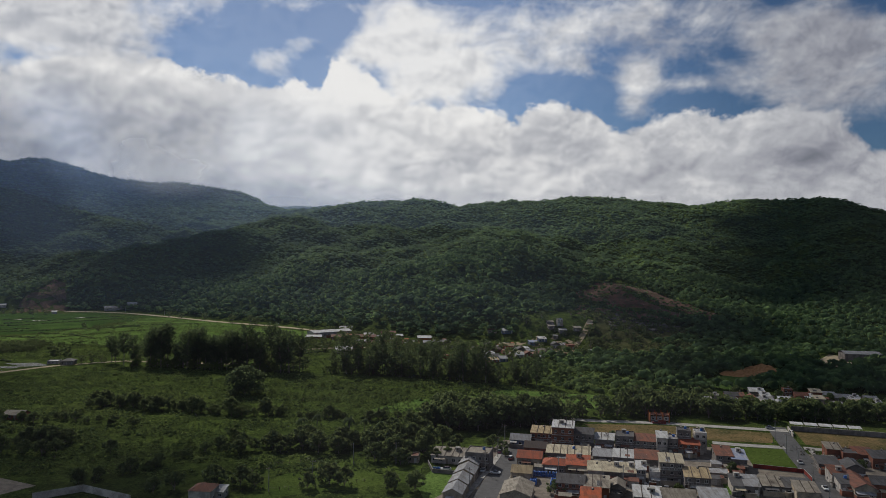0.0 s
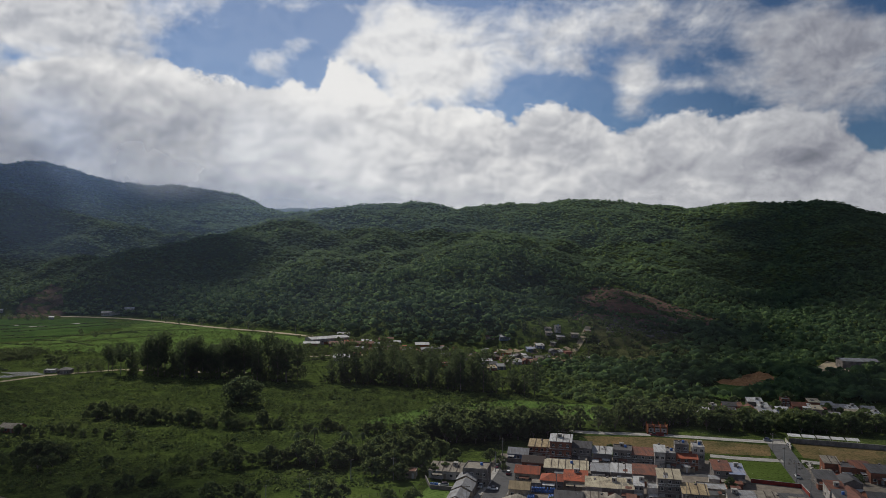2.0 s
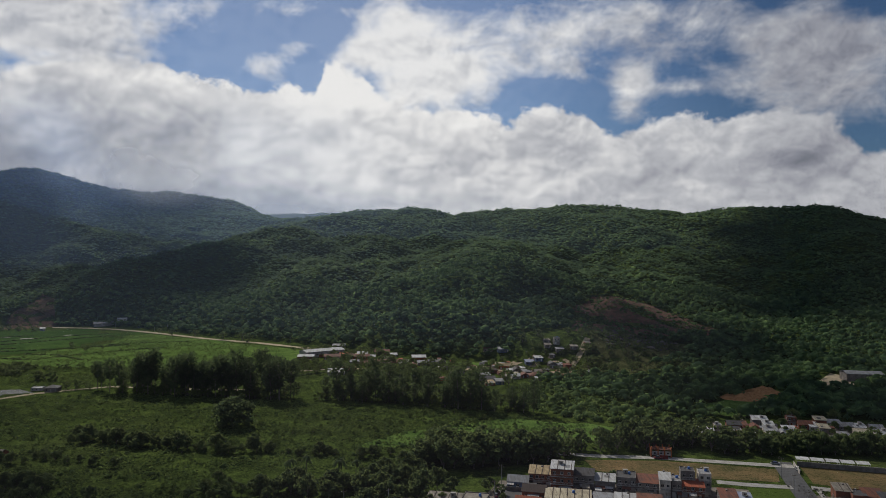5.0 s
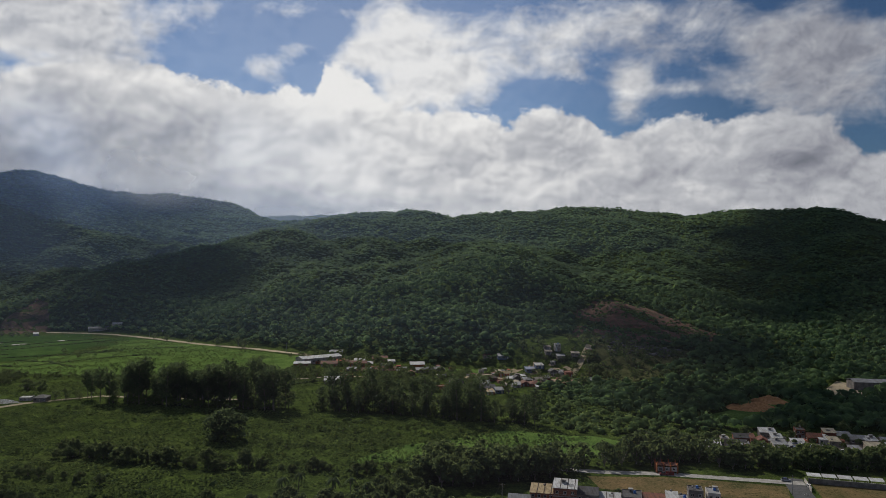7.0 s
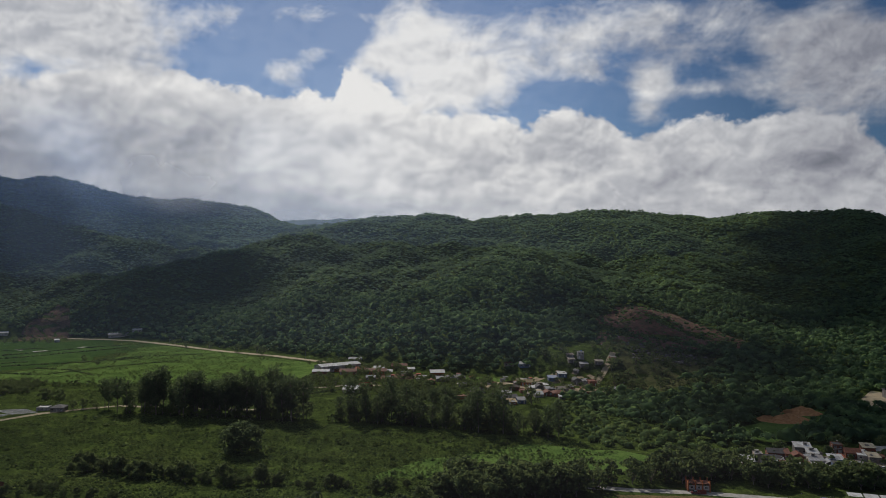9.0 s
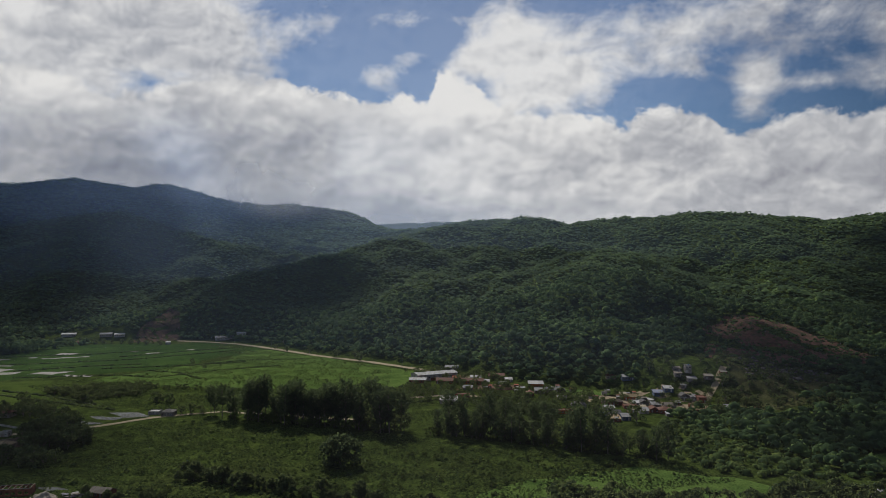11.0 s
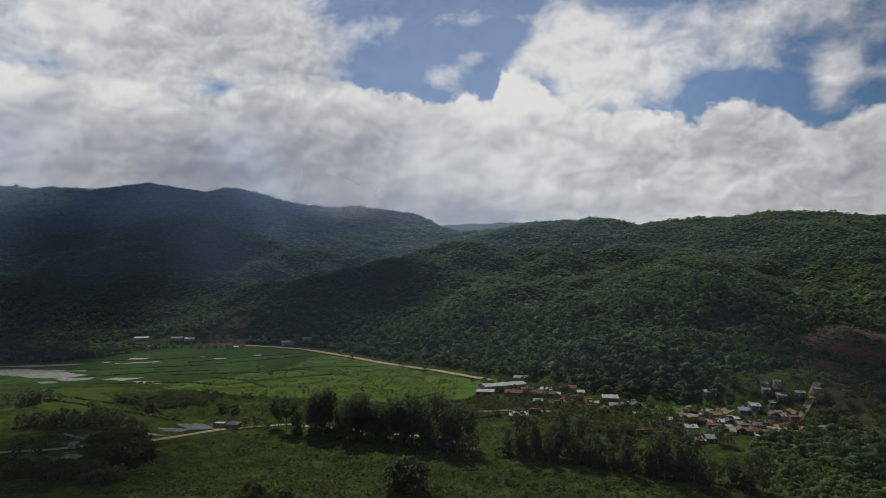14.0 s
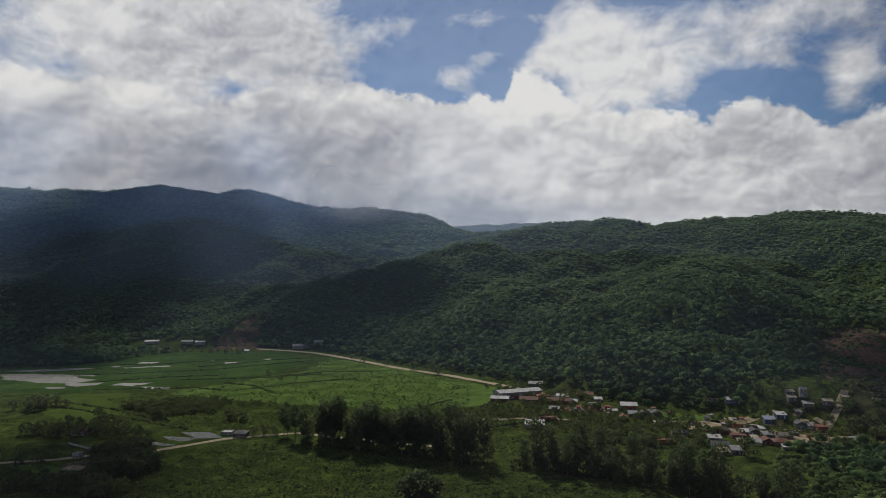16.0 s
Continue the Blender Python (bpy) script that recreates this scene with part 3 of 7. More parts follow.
def palm_tree(seed, tall):
    rng = np.random.RandomState(seed)
    root = thing("palm_tree", "tall palm with a crown of drooping green fronds", "palm")
    part("trunk", mesh_from("trunk", *tube([(0, 0, -0.3), (0.15, 0, tall * 0.5), (0.3, 0.1, tall)], [0.22, 0.16, 0.13], 7), ["bark"], smooth=True), root)
    frond_v, frond_f, base = [], [], 0
    for k in range(15):
        a, up = k * 2.4, rng.uniform(0.1, 0.9)
        ln = rng.uniform(2.6, 3.4)
        for j in range(6):
            q0, q1 = j / 6, (j + 1) / 6
            row = []
            for q in (q0, q1):
                r, z = ln * q, tall + ln * (up * q - 1.15 * q * q)
                wdt = 0.42 * (1 - abs(q - 0.4))
                x, y = 0.3 + r * math.cos(a), 0.1 + r * math.sin(a)
                row += [(x - wdt * math.sin(a), y + wdt * math.cos(a), z - 0.12), (x, y, z), (x + wdt * math.sin(a), y - wdt * math.cos(a), z - 0.12)]
            frond_v += row
            frond_f += [(base, base + 1, base + 4, base + 3), (base + 1, base + 2, base + 5, base + 4)]
            base += 6
    part("crown", mesh_from("crown", frond_v, frond_f, ["bush"]), root)
    return root


def grow(forms, spots, group, label="", rng=None):
    """Copies of tree forms at spots of (x, y, scale); the forms themselves stand at the first spots."""
    rng = rng or np.random.RandomState(1)
    for k, (x, y, s) in enumerate(spots):
        z = float(terrain(np.array([x]), np.array([y]))[0])
        m = pose(x, y, z - 0.05, 0, 0, rng.uniform(0, 360))
        src = forms[k % len(forms)]
        if k < len(forms) and not src.get("used"):
            ob = src
            ob.matrix_world = m
            ob["used"] = 1
        else:
            ob = copy_thing(src, m)
        ob.scale = (s, s, s * rng.uniform(0.9, 1.12))
        tagged(ob, label, group=group)


def stand(name, forms, spots, label, category, rng):
    """Trees past counting, joined into one mesh."""
    pieces, index = [], []
    for k, (x, y, s) in enumerate(spots):
        z = float(terrain(np.array([x]), np.array([y]))[0])
        a = rng.uniform(0, 2 * math.pi)
        for j, child in enumerate(forms[k % len(forms)].children):
            me = child.data
            v = np.empty(len(me.vertices) * 3, np.float32)
            me.vertices.foreach_get("co", v)
            v = v.reshape(-1, 3) * s
            f = np.empty(len(me.loops), np.int32)
            me.loops.foreach_get("vertex_index", f)
            v = np.stack([v[:, 0] * math.cos(a) - v[:, 1] * math.sin(a) + x, v[:, 0] * math.sin(a) + v[:, 1] * math.cos(a) + y, v[:, 2] + z - 0.05], 1)
            pieces.append((v, f.reshape(-1, 4)))
            index.append(np.full(len(f) // 4, 0 if child.name.startswith("trunk") else 1))
    mats = ["bark"] + [c.data.materials[0].name for c in forms[0].children if not c.name.startswith("trunk")]
    tagged(new(name, mesh_from(name, *joined(pieces), mats, np.concatenate(index))), label, category, kind="stuff")


def along(points, step, spread, rng, lo=0.8, hi=1.2):
    """Spots strewn along a line of (x, y)."""
    spots = []
    for (ax, ay), (bx, by) in zip(points, points[1:]):
        n = max(1, int(math.hypot(bx - ax, by - ay) / step))
        for k in range(n):
            q = (k + rng.rand()) / n
            spots.append((ax + q * (bx - ax) + rng.uniform(-spread, spread), ay + q * (by - ay) + rng.uniform(-spread, spread), rng.uniform(lo, hi)))
    return spots


def within(poly, step, rng, lo=0.8, hi=1.2):
    px = [p[0] for p in poly]
    py = [p[1] for p in poly]
    x, y = jittered(min(px), max(px), min(py), max(py), step, rng)
    k = inside(x, y, poly)
    return [(a, b, rng.uniform(lo, hi)) for a, b in zip(x[k], y[k])]


trng = np.random.RandomState(11)
TALL = [tall_tree(k, 27, label="tall dark eucalyptus in a windbreak row", bare=b) for k, b in ((1, 0.42), (2, 0.30), (3, 0.50), (4, 0.36), (5, 0.24))]
SLIM = [tall_tree(k + 10, 27, label="slim leafy eucalyptus in a windbreak row", bare=b) for k, b in ((1, 0.14), (2, 0.2), (3, 0.12), (4, 0.28))]
BROAD = [broad_tree(k, 10, 5.0, "bush", 56, 18, 0.56, low=0.10, label="broad dark green tree beside the meadow") for k in (1, 2, 3, 4, 5)]
LOW = [broad_tree(k + 30, 4.2, 2.7, "scrub", 24, 16, 0.6, "shrub", "rounded green shrub in the meadow", 0.12) for k in (1, 2, 3)]

FAR = [broad_tree(k + 60, 10, 5.0, "bush", 34, 10, 0.62, "distant_tree", "leafy tree", 0.08) for k in (1, 2, 3, 4)]
THICK = [broad_tree(k + 80, 4.2, 2.7, "bush", 14, 10, 0.85, "thicket_shrub", "dark shrub", 0.05) for k in (1, 2)]

# windbreak rows
row = along([(-262, 592), (-232, 586), (-200, 580), (-165, 575), (-134, 568)], 2.7, 7, trng, 0.5, 1.12)
row += along([(-224, 594), (-180, 588), (-140, 580)], 5, 6, trng, 0.5, 0.95) + along([(-212, 582), (-176, 577)], 4, 4, trng, 0.55, 0.95)
grow(TALL, row, "western windbreak", rng=trng)
grow(TALL, [(-283, 604, 0.8), (-279, 601, 0.72)], "windbreak edge", "slender eucalyptus standing apart beside the road", trng)
row = along([(-112, 566), (-84, 562), (-52, 556), (-22, 545), (10, 533), (30, 529)], 4.4, 8, trng, 0.42, 1.02)
row += along([(-78, 580), (-48, 574), (-20, 566)], 6, 6, trng, 0.6, 0.95)
grow(SLIM, row, "eastern windbreak", rng=trng)
fill = along([(-260, 594), (-230, 589), (-200, 583), (-165, 578), (-134, 571)], 6.5, 6, trng, 0.6, 1.3) + along([(-112, 570), (-84, 566), (-52, 560), (-22, 549), (20, 535)], 6, 7, trng, 0.8, 1.5)

under = along([(-262, 588), (-232, 583), (-200, 577), (-165, 572), (-134, 565)], 3.0, 5, trng, 0.8, 1.6) + along([(-112, 566), (-84, 562), (-52, 556), (-22, 545), (10, 533), (30, 529)], 3.2, 6, trng, 0.8, 1.7)
stand("undergrowth", LOW, under, "dark undergrowth below the windbreak trees", "shrubs", trng)

stand("windbreak_understorey", FAR, fill, "leafy dark trees filling the windbreaks", "trees", trng)

# single trees, hedges and woods of the valley floor
grow([broad_tree(41, 18, 12.5, "eucalypt", 170, 24, 0.32, label="wide spreading lone tree in the pasture", low=0.0)], [(-149, 486, 0.86)], "lone trees", rng=trng)
hedge = along([(-229, 459), (-214, 455), (-187, 436), (-167, 438), (-141, 430)], 5.5, 3, trng, 0.55, 0.95)
hedge += along([(-262, 420), (-235, 410), (-205, 412), (-180, 404)], 6, 4, trng, 0.3, 0.6) + along([(-140, 428), (-110, 428), (-80, 424), (-50, 426)], 6, 3, trng, 0.3, 0.55) + along([(-250, 362), (-215, 352), (-190, 358)], 6, 5, trng, 0.4, 0.75)
hedge += along([(-227, 449), (-210, 446), (-195, 448), (-177, 440), (-156, 433), (-135, 426)], 4.5, 1.5, trng, 0.3, 0.75)
hedge += within([(-216, 362), (-214, 374), (-196, 376), (-194, 366)], 5, trng, 0.5, 0.85) + along([(-228, 417), (-218, 420), (-213, 426)], 4, 2, trng, 0.25, 0.45) + along([(-246, 404), (-238, 414)], 4, 2, trng, 0.3, 0.55)
hedge += along([(-122, 384), (-129, 365), (-137, 354), (-144, 337), (-154, 324), (-169, 312)], 4.5, 2.5, trng, 0.25, 0.6)
hedge += [(-123, 431, 0.85), (-121, 429, 0.6), (-117, 433, 0.4), (-89, 426, 0.6), (-85, 429, 0.45), (-67, 420, 0.62), (-63, 424, 0.5)]
grow(BROAD, hedge, "hedgerow", "dark bushy tree in a meadow hedgerow", trng)
woods = within([(-40, 398), (-32, 430), (0, 436), (50, 440), (84, 458), (112, 464), (112, 446), (84, 434), (48, 434), (16, 408), (-14, 401)], 6.2, trng, 0.9, 1.5)
woods += within([(100, 430), (150, 428), (215, 428), (240, 436), (225, 450), (190, 442), (160, 448), (120, 452)], 5.8, trng, 0.65, 1.15)
grow(BROAD, [q for q in woods if q[1] < 420 or (q[0] > 100 and q[1] < 436)], "village woods", "dense dark green tree behind the village", trng)
stand("village_woods", FAR, [q for q in woods if not (q[1] < 420 or (q[0] > 100 and q[1] < 436))], "dense dark green wood behind the village", "trees", trng)
copse = within([(-122, 356), (-108, 374), (-70, 378), (-40, 404), (-34, 396), (-42, 368), (-66, 360)], 6.4, trng, 0.5, 1.0)
copse += [(-79, 313, 0.62), (-72, 319, 0.85), (-66, 316, 0.7), (-49, 313, 0.62), (-40, 312, 0.7), (-45, 356, 0.7), (-27, 358, 0.6), (-8, 371, 0.6), (-4, 366, 0.5)]
copse += [(-50, 353, 1.0), (-38, 357, 0.9), (-47, 344, 0.8), (-53, 362, 1.1), (-36, 365, 1.0), (-30, 373, 0.9), (-44, 373, 1.1), (-58, 349, 0.9), (-24, 366, 0.7), (-60, 366, 1.0)]
copse += [(-112, 311, 0.9), (-104, 316, 0.8), (-98, 313, 0.6), (-126, 310, 0.7), (-132, 306, 0.6), (-205, 368, 0.9), (-199, 366, 0.7), (-170, 356, 0.6)]
grow(BROAD, copse, "copse", "dark tree in a loose copse by the meadow", trng)
grove = within([(-338, 478), (-316, 492), (-318, 520), (-346, 540), (-376, 548), (-362, 510), (-350, 490)], 6.5, trng, 0.75, 1.2)
grove += within([(-372, 452), (-312, 452), (-304, 470), (-352, 474), (-372, 462)], 7, trng, 0.6, 1.0)
stand("roadside_grove", FAR, grove, "dense dark trees in a grove beside the farm road", "trees", trng)
garden = within([(-540, 625), (-535, 660), (-505, 650), (-520, 620)], 8.5, trng, 0.6, 1.1) + within([(-470, 556), (-430, 610), (-400, 590), (-372, 566), (-372, 585), (-362, 572), (-420, 556)], 9, trng, 0.6, 1.05)
garden += [(-303, 598, 0.7), (-298, 602, 0.8), (-292, 606, 0.6), (-287, 600, 0.5), (-452, 622, 0.9), (-385, 492, 0.7), (-395, 486, 0.8), (-405, 500, 0.6)]
stand("garden_trees", FAR, garden, "dark garden trees round the farmstead", "trees", trng)
brake = within([(-470, 662), (-436, 692), (-404, 712), (-378, 700), (-382, 660), (-392, 642), (-420, 640)], 4.6, trng, 0.7, 1.3)
brake += along([(-455, 655), (-400, 668), (-372, 655)], 3.0, 3, trng, 0.8, 1.6) + along([(-412, 628), (-392, 632)], 3, 4, trng, 1.0, 1.9) + along([(-350, 640), (-330, 635)], 3, 4, trng, 1.0, 1.9) + along([(-400, 690), (-350, 700), (-310, 690)], 6, 5, trng, 0.5, 1.2)
stand("thicket", THICK, brake, "low green thicket among the fields", "shrubs", trng)
far_field = within([(-430, 720), (-330, 760), (-200, 800), (-190, 740), (-260, 700), (-400, 690)], 26, trng, 0.35, 0.9)
field = within([(-250, 460), (-170, 500), (20, 500), (-20, 470), (-120, 440), (-230, 400), (-250, 420)], 19, trng, 0.3, 0.8)
field += within([(-250, 330), (-150, 340), (-125, 350), (-125, 395), (-230, 400)], 17, trng, 0.3, 0.85)
field += within([(-110, 440), (-60, 440), (-40, 470), (20, 515), (-60, 540), (-120, 520)], 14, trng, 0.3, 0.85)
far_field += within([(-190, 690), (-60, 640), (-30, 690), (-100, 740), (-160, 745)], 8, trng, 0.5, 1.4)
stand("field_shrubs", THICK, far_field, "small green shrubs scattered over the far pasture", "shrubs", trng)
grow(LOW, field, "meadow shrubs", "rounded green shrub in the open meadow", trng)
verge = along([(-400, 1000), (-330, 952), (-250, 908), (-200, 880)], 30, 6, trng, 0.6, 1.1) + along([(-440, 842), (-422, 851), (-380, 800)], 35, 4, trng, 0.6, 0.8)
verge += within([(-190, 835), (-150, 850), (-80, 800), (-60, 730), (-90, 730), (-120, 760)], 11, trng, 0.4, 0.85)
verge += within([(-90, 640), (-10, 620), (20, 690), (-30, 740), (-80, 700)], 13, trng, 0.5, 0.95)
stand("roadside_trees", FAR, verge, "leafy green trees near the valley road and village", "trees", trng)
yard = [(48, 384, 0.5), (58, 383, 0.4), (66, 380, 0.45), (-3, 358, 0.3), (12, 351, 0.3), (10, 310, 0.6), (14, 309, 0.5), (62, 336, 0.35), (70, 336, 0.3), (84, 336, 0.45), (88, 362, 0.5), (93, 358, 0.45),
        (55, 312, 0.35), (62, 322, 0.3), (100, 318, 0.4), (98, 308, 0.45), (140, 345, 0.4), (152, 338, 0.35), (145, 470, 0.5), (172, 486, 0.6), (200, 482, 0.6), (215, 470, 0.5), (163, 460, 0.4), (128, 482, 0.7), (150, 495, 0.7), (120, 462, 0.5), (135, 476, 0.35), (142, 484, 0.4), (155, 470, 0.35), (168, 474, 0.4), (180, 478, 0.35), (192, 468, 0.4), (205, 476, 0.4), (222, 482, 0.5), (230, 472, 0.5), (188, 456, 0.45), (210, 455, 0.45), (150, 457, 0.4), (175, 455, 0.4),
        (185, 500, 0.8), (210, 500, 0.8), (33, 372, 0.25), (-33, 350, 0.55), (-28, 352, 0.5)]
grow(BROAD, yard, "yard trees", "small dark garden tree between the houses", trng)
PALMS = [palm_tree(k, 9) for k in (1, 2)]
grow(PALMS, [(-94, 380, 1.2), (-88, 384, 1.1), (-72, 378, 1.2), (-66, 384, 1.05), (-58, 376, 1.1), (-104, 366, 0.9), (-76, 324, 0.8)], "meadow palms", rng=trng)
grow(PALMS, [(-414, 506, 0.8), (-405, 510, 0.8), (-396, 513, 0.85), (-387, 516, 0.8), (-424, 503, 0.8), (-446, 584, 0.95), (-440, 588, 0.9), (-450, 592, 0.85), (-540, 650, 1.0)], "garden palms", rng=trng)
vill = [q for q in within([(-160, 752), (-150, 700), (-60, 690), (20, 682), (95, 660), (130, 700), (100, 745), (30, 748), (-30, 740), (-110, 800)], 10, trng, 0.22, 0.55)]
vill += [(77, 742, 0.5), (70, 740, 0.45), (86, 736, 0.5), (92, 744, 0.55), (80, 758, 0.6), (98, 750, 0.5), (66, 748, 0.5), (110, 742, 0.6), (60, 752, 0.6), (74, 733, 0.4)]
vill += [(104, 707, 1.1), (107, 732, 1.2), (109, 760, 0.9), (112, 712, 0.9), (71, 759, 0.8), (97, 769, 0.8), (88, 655, 1.0), (25, 623, 1.3), (166, 695, 1.0), (184, 711, 1.0), (184, 689, 1.1), (68, 770, 0.8), (52, 762, 0.9), (117, 695, 0.9), (152, 778, 0.7), (163, 752, 0.6)]
vill += within(QUARRY, 11, trng, 0.25, 0.75)
stand("village_trees", FAR, vill, "dark green trees between the valley houses", "trees", trng)
hillfoot = [(-750, 985), (-600, 1000), (-545, 1000), (-560, 1035), (-640, 1030), (-745, 1030)]
stand("hill_foot_trees", FAR, within(hillfoot, 12, trng, 0.35, 0.8), "dark trees at the foot of the hills", "trees", trng)


def strew(name, polys, step, lo, hi, mat, label, category, seed, skip=0.0, core=0.45, sprays_each=7, forms=None):
    """Countless small plants as one mesh."""
    r = np.random.RandomState(seed)
    pos = []
    for poly in polys:
        for x, y, _ in within(poly, step, r):
            pos.append((x, y))
    pos = np.array(pos)
    if skip:
        pos = pos[waves(pos[:, 0], pos[:, 1], 45, seed) + 0.6 * waves(pos[:, 0], pos[:, 1], 16, seed + 1) > skip]
    s = r.uniform(lo, hi, len(pos)) * np.where(r.rand(len(pos)) < 0.12, 1.6, 1.0)
    z = terrain(pos[:, 0], pos[:, 1])
    v, f = canopy(pos[:, 0], pos[:, 1], z + s * 0.15, s * r.uniform(0.8, 1.2, len(pos)), sprays_each, 0.5, r, core, 0.4, forms)
    return tagged(new(name, mesh_from(name, v, f, [mat])), label, category, kind="stuff")


PASTURE = [(-330, 300), (-190, 325), (-50, 330), (-45, 360), (-120, 352), (-130, 395), (-45, 405), (-38, 460), (20, 470), (60, 490), (30, 525), (-130, 560), (-260, 585), (-320, 570), (-310, 480)]
FAR_PASTURE = [(-500, 690), (-420, 610), (-290, 610), (-150, 590), (-60, 590), (-40, 680), (-180, 740), (-200, 850), (-320, 930), (-440, 1000), (-430, 880), (-440, 760)]
strew("tussocks", [PASTURE], 1.75, 0.3, 0.95, "scrub", "rough tussocks and weeds in the pasture", "grass", 21, skip=-0.45, core=0.8, sprays_each=3, forms=TUFT)
strew("far_tussocks", [FAR_PASTURE], 2.9, 0.4, 1.2, "scrub", "rough tussocks in the far pasture", "grass", 22, skip=-0.3, core=0.8, sprays_each=3, forms=TUFT)
strew("scar_weeds", [SCAR_WEST], 6.0, 0.9, 2.2, "bush", "bushes on the western earth cutting", "shrubs", 27, skip=-0.2, core=0.85)

strew("quarry_bushes", [QUARRY], 5.0, 0.7, 2.4, "bush", "bushes and weeds over the old quarry floor", "shrubs", 25, skip=-0.3, core=0.85)
strew("scar_bushes", [SCAR_EAST], 5.6, 1.2, 2.6, "jungle", "bushes regrowing on the bare earth cutting", "shrubs", 23, skip=-0.5, core=0.85)
strew("weed_patches", [PASTURE], 7.5, 0.7, 1.7, "scrub", "dark weeds and low bushes in the pasture", "shrubs", 24, skip=0.3, core=0.8)

# wooded flat ground east of the village road
WOODS_EAST = [(36, 612), (30, 540), (60, 500), (112, 500), (160, 515), (230, 505), (300, 480), (700, 480), (1100, 700), (900, 900), (420, 830), (300, 800), (190, 740), (130, 690), (60, 660)]
CLEARINGS = [[(136, 545), (158, 512), (232, 600), (222, 622), (186, 580)], [(258, 622), (302, 620), (328, 660), (312, 692)], SCAR_EAST, QUARRY,
             [(100, 660), (130, 655), (200, 720), (195, 745), (130, 745)]]
wr = np.random.RandomState(31)
wx, wy = jittered(20, 1100, 470, 900, 5.6, wr)
keep = inside(wx, wy, WOODS_EAST) & (terrain(wx, wy) < 0.6)
for poly in CLEARINGS:
    keep &= ~inside(wx, wy, poly)
LEFT_WOODS = [(-735, 833), (-697, 852), (-666, 900), (-657, 977), (-640, 1010), (-700, 1080), (-900, 1040), (-1400, 980), (-1150, 760), (-820, 800)]
lx, ly = jittered(-1400, -630, 760, 1080, 6.6, wr)
lk = inside(lx, ly, LEFT_WOODS) & ~inside(lx, ly, FOOT_CLEAR) & (terrain(lx, ly) < 0.6)
wx, wy = np.concatenate([wx[keep], lx[lk]]), np.concatenate([wy[keep], ly[lk]])
low = (wx > 0) & (wx + 0.6 * (wy - 500) < 130) & (wy < 640)
for sel, name, mat, label in ((~low, "woodland", "jungle", "dense dark woodland on the flat valley side"), (low, "brushwood", "brush", "bright green brushwood between the windbreak and the village woods")):
    px, py = wx[sel], wy[sel]
    small = 1.0 if mat == "jungle" else 0.72
    v, f = canopy(px, py, terrain(px, py) + wr.uniform(1.0, 5.5, len(px)) * (1 if mat == "jungle" else 0.3), (1.8 + 3.6 * wr.rand(len(px)) ** 1.4) * small * np.where(wr.rand(len(px)) < 0.1, 1.5, 1), 18, 0.23, wr, loose=0.30)
    tagged(new(name, mesh_from(name, v, f, [mat], smooth=True)), label, "woodland", kind="stuff")

# hedges and weedy bunds between the fields
hl = []
for line in ([(-540, 655), (-460, 634), (-360, 603)], [(-530, 668), (-460, 650), (-386, 619)], [(-628, 794), (-604, 808), (-510, 865), (-431, 968)], [(-711, 837), (-585, 901), (-528, 959)],
             [(-544, 726), (-456, 759), (-421, 752)], [(-499, 796), (-422, 833), (-373, 870)], [(-575, 764), (-527, 807), (-477, 835)], [(-727, 854), (-660, 949)], [(-536, 884), (-476, 964), (-448, 988)],
             [(-410, 754), (-376, 806), (-324, 850)], [(-444, 791), (-408, 784), (-366, 750)], [(-422, 833), (-378, 883), (-318, 906)], [(-230, 640), (-150, 660), (-120, 690)], [(-280, 640), (-230, 690), (-200, 760)]):
    hl += along(line, 2.0, 0.9, trng, 0.7, 1.9)
hp = np.array(hl)
v, f = canopy(hp[:, 0], hp[:, 1], terrain(hp[:, 0], hp[:, 1]) + 0.2, hp[:, 2], 9, 0.45, np.random.RandomState(41))
tagged(new("bund_weeds", mesh_from("bund_weeds", v, f, ["bush"])), "low weeds and bushes along bunds and fence lines", "shrubs", kind="stuff")

# the forms that were joined above do not stand anywhere themselves
for form in FAR + THICK:
    for child in list(form.children):
        bpy.data.objects.remove(child)
    bpy.data.objects.remove(form)


# ---- buildings ----
def stained(name, base, dirt, rough=0.8, metal=0.0, island=0.25, spec=0.25, grain=1.3):
    """A painted or weathered surface with stains at two scales and piece-by-piece variation."""
    def build(s, vec):
        r = random_of(s, True)
        o = random_of(s)
        big = s.noise(vec, 0.35, 4.0, 0.6)
        fine = s.noise(vec, grain * 3, 5.0, 0.65)
        c = s.mix(s.mul(s.step(big, 0.36, 0.64), 0.85), base, dirt)
        c = s.mix(s.mul(s.step(fine, 0.5, 0.75), 0.45), c, dirt)
        if name.startswith("roof"):
            run = s.noise(s.stretch(vec, 1.6, 0.22, 0.5), 1.0, 4.0, 0.6)
            c = s.mix(s.mul(s.step(run, 0.46, 0.66), 0.6), c, tuple(x * 0.55 for x in dirt))
            sheet_ = s.noise(s.stretch(vec, 0.9, 0.05, 0.1), 1.0, 1.0, 0.4)
            c = s.mix(s.mul(s.step(sheet_, 0.55, 0.60), 0.35), c, tuple(min(1, x * 1.3) for x in base))
        c = s.mix(s.mul(r, island), c, tuple(x * 0.45 for x in base))
        return s.mix(s.mul(o, 0.45), c, tuple(min(1, x * 0.55 + 0.02) for x in base)), fine
    return material(name, build, rough, metal, 0.02, spec)


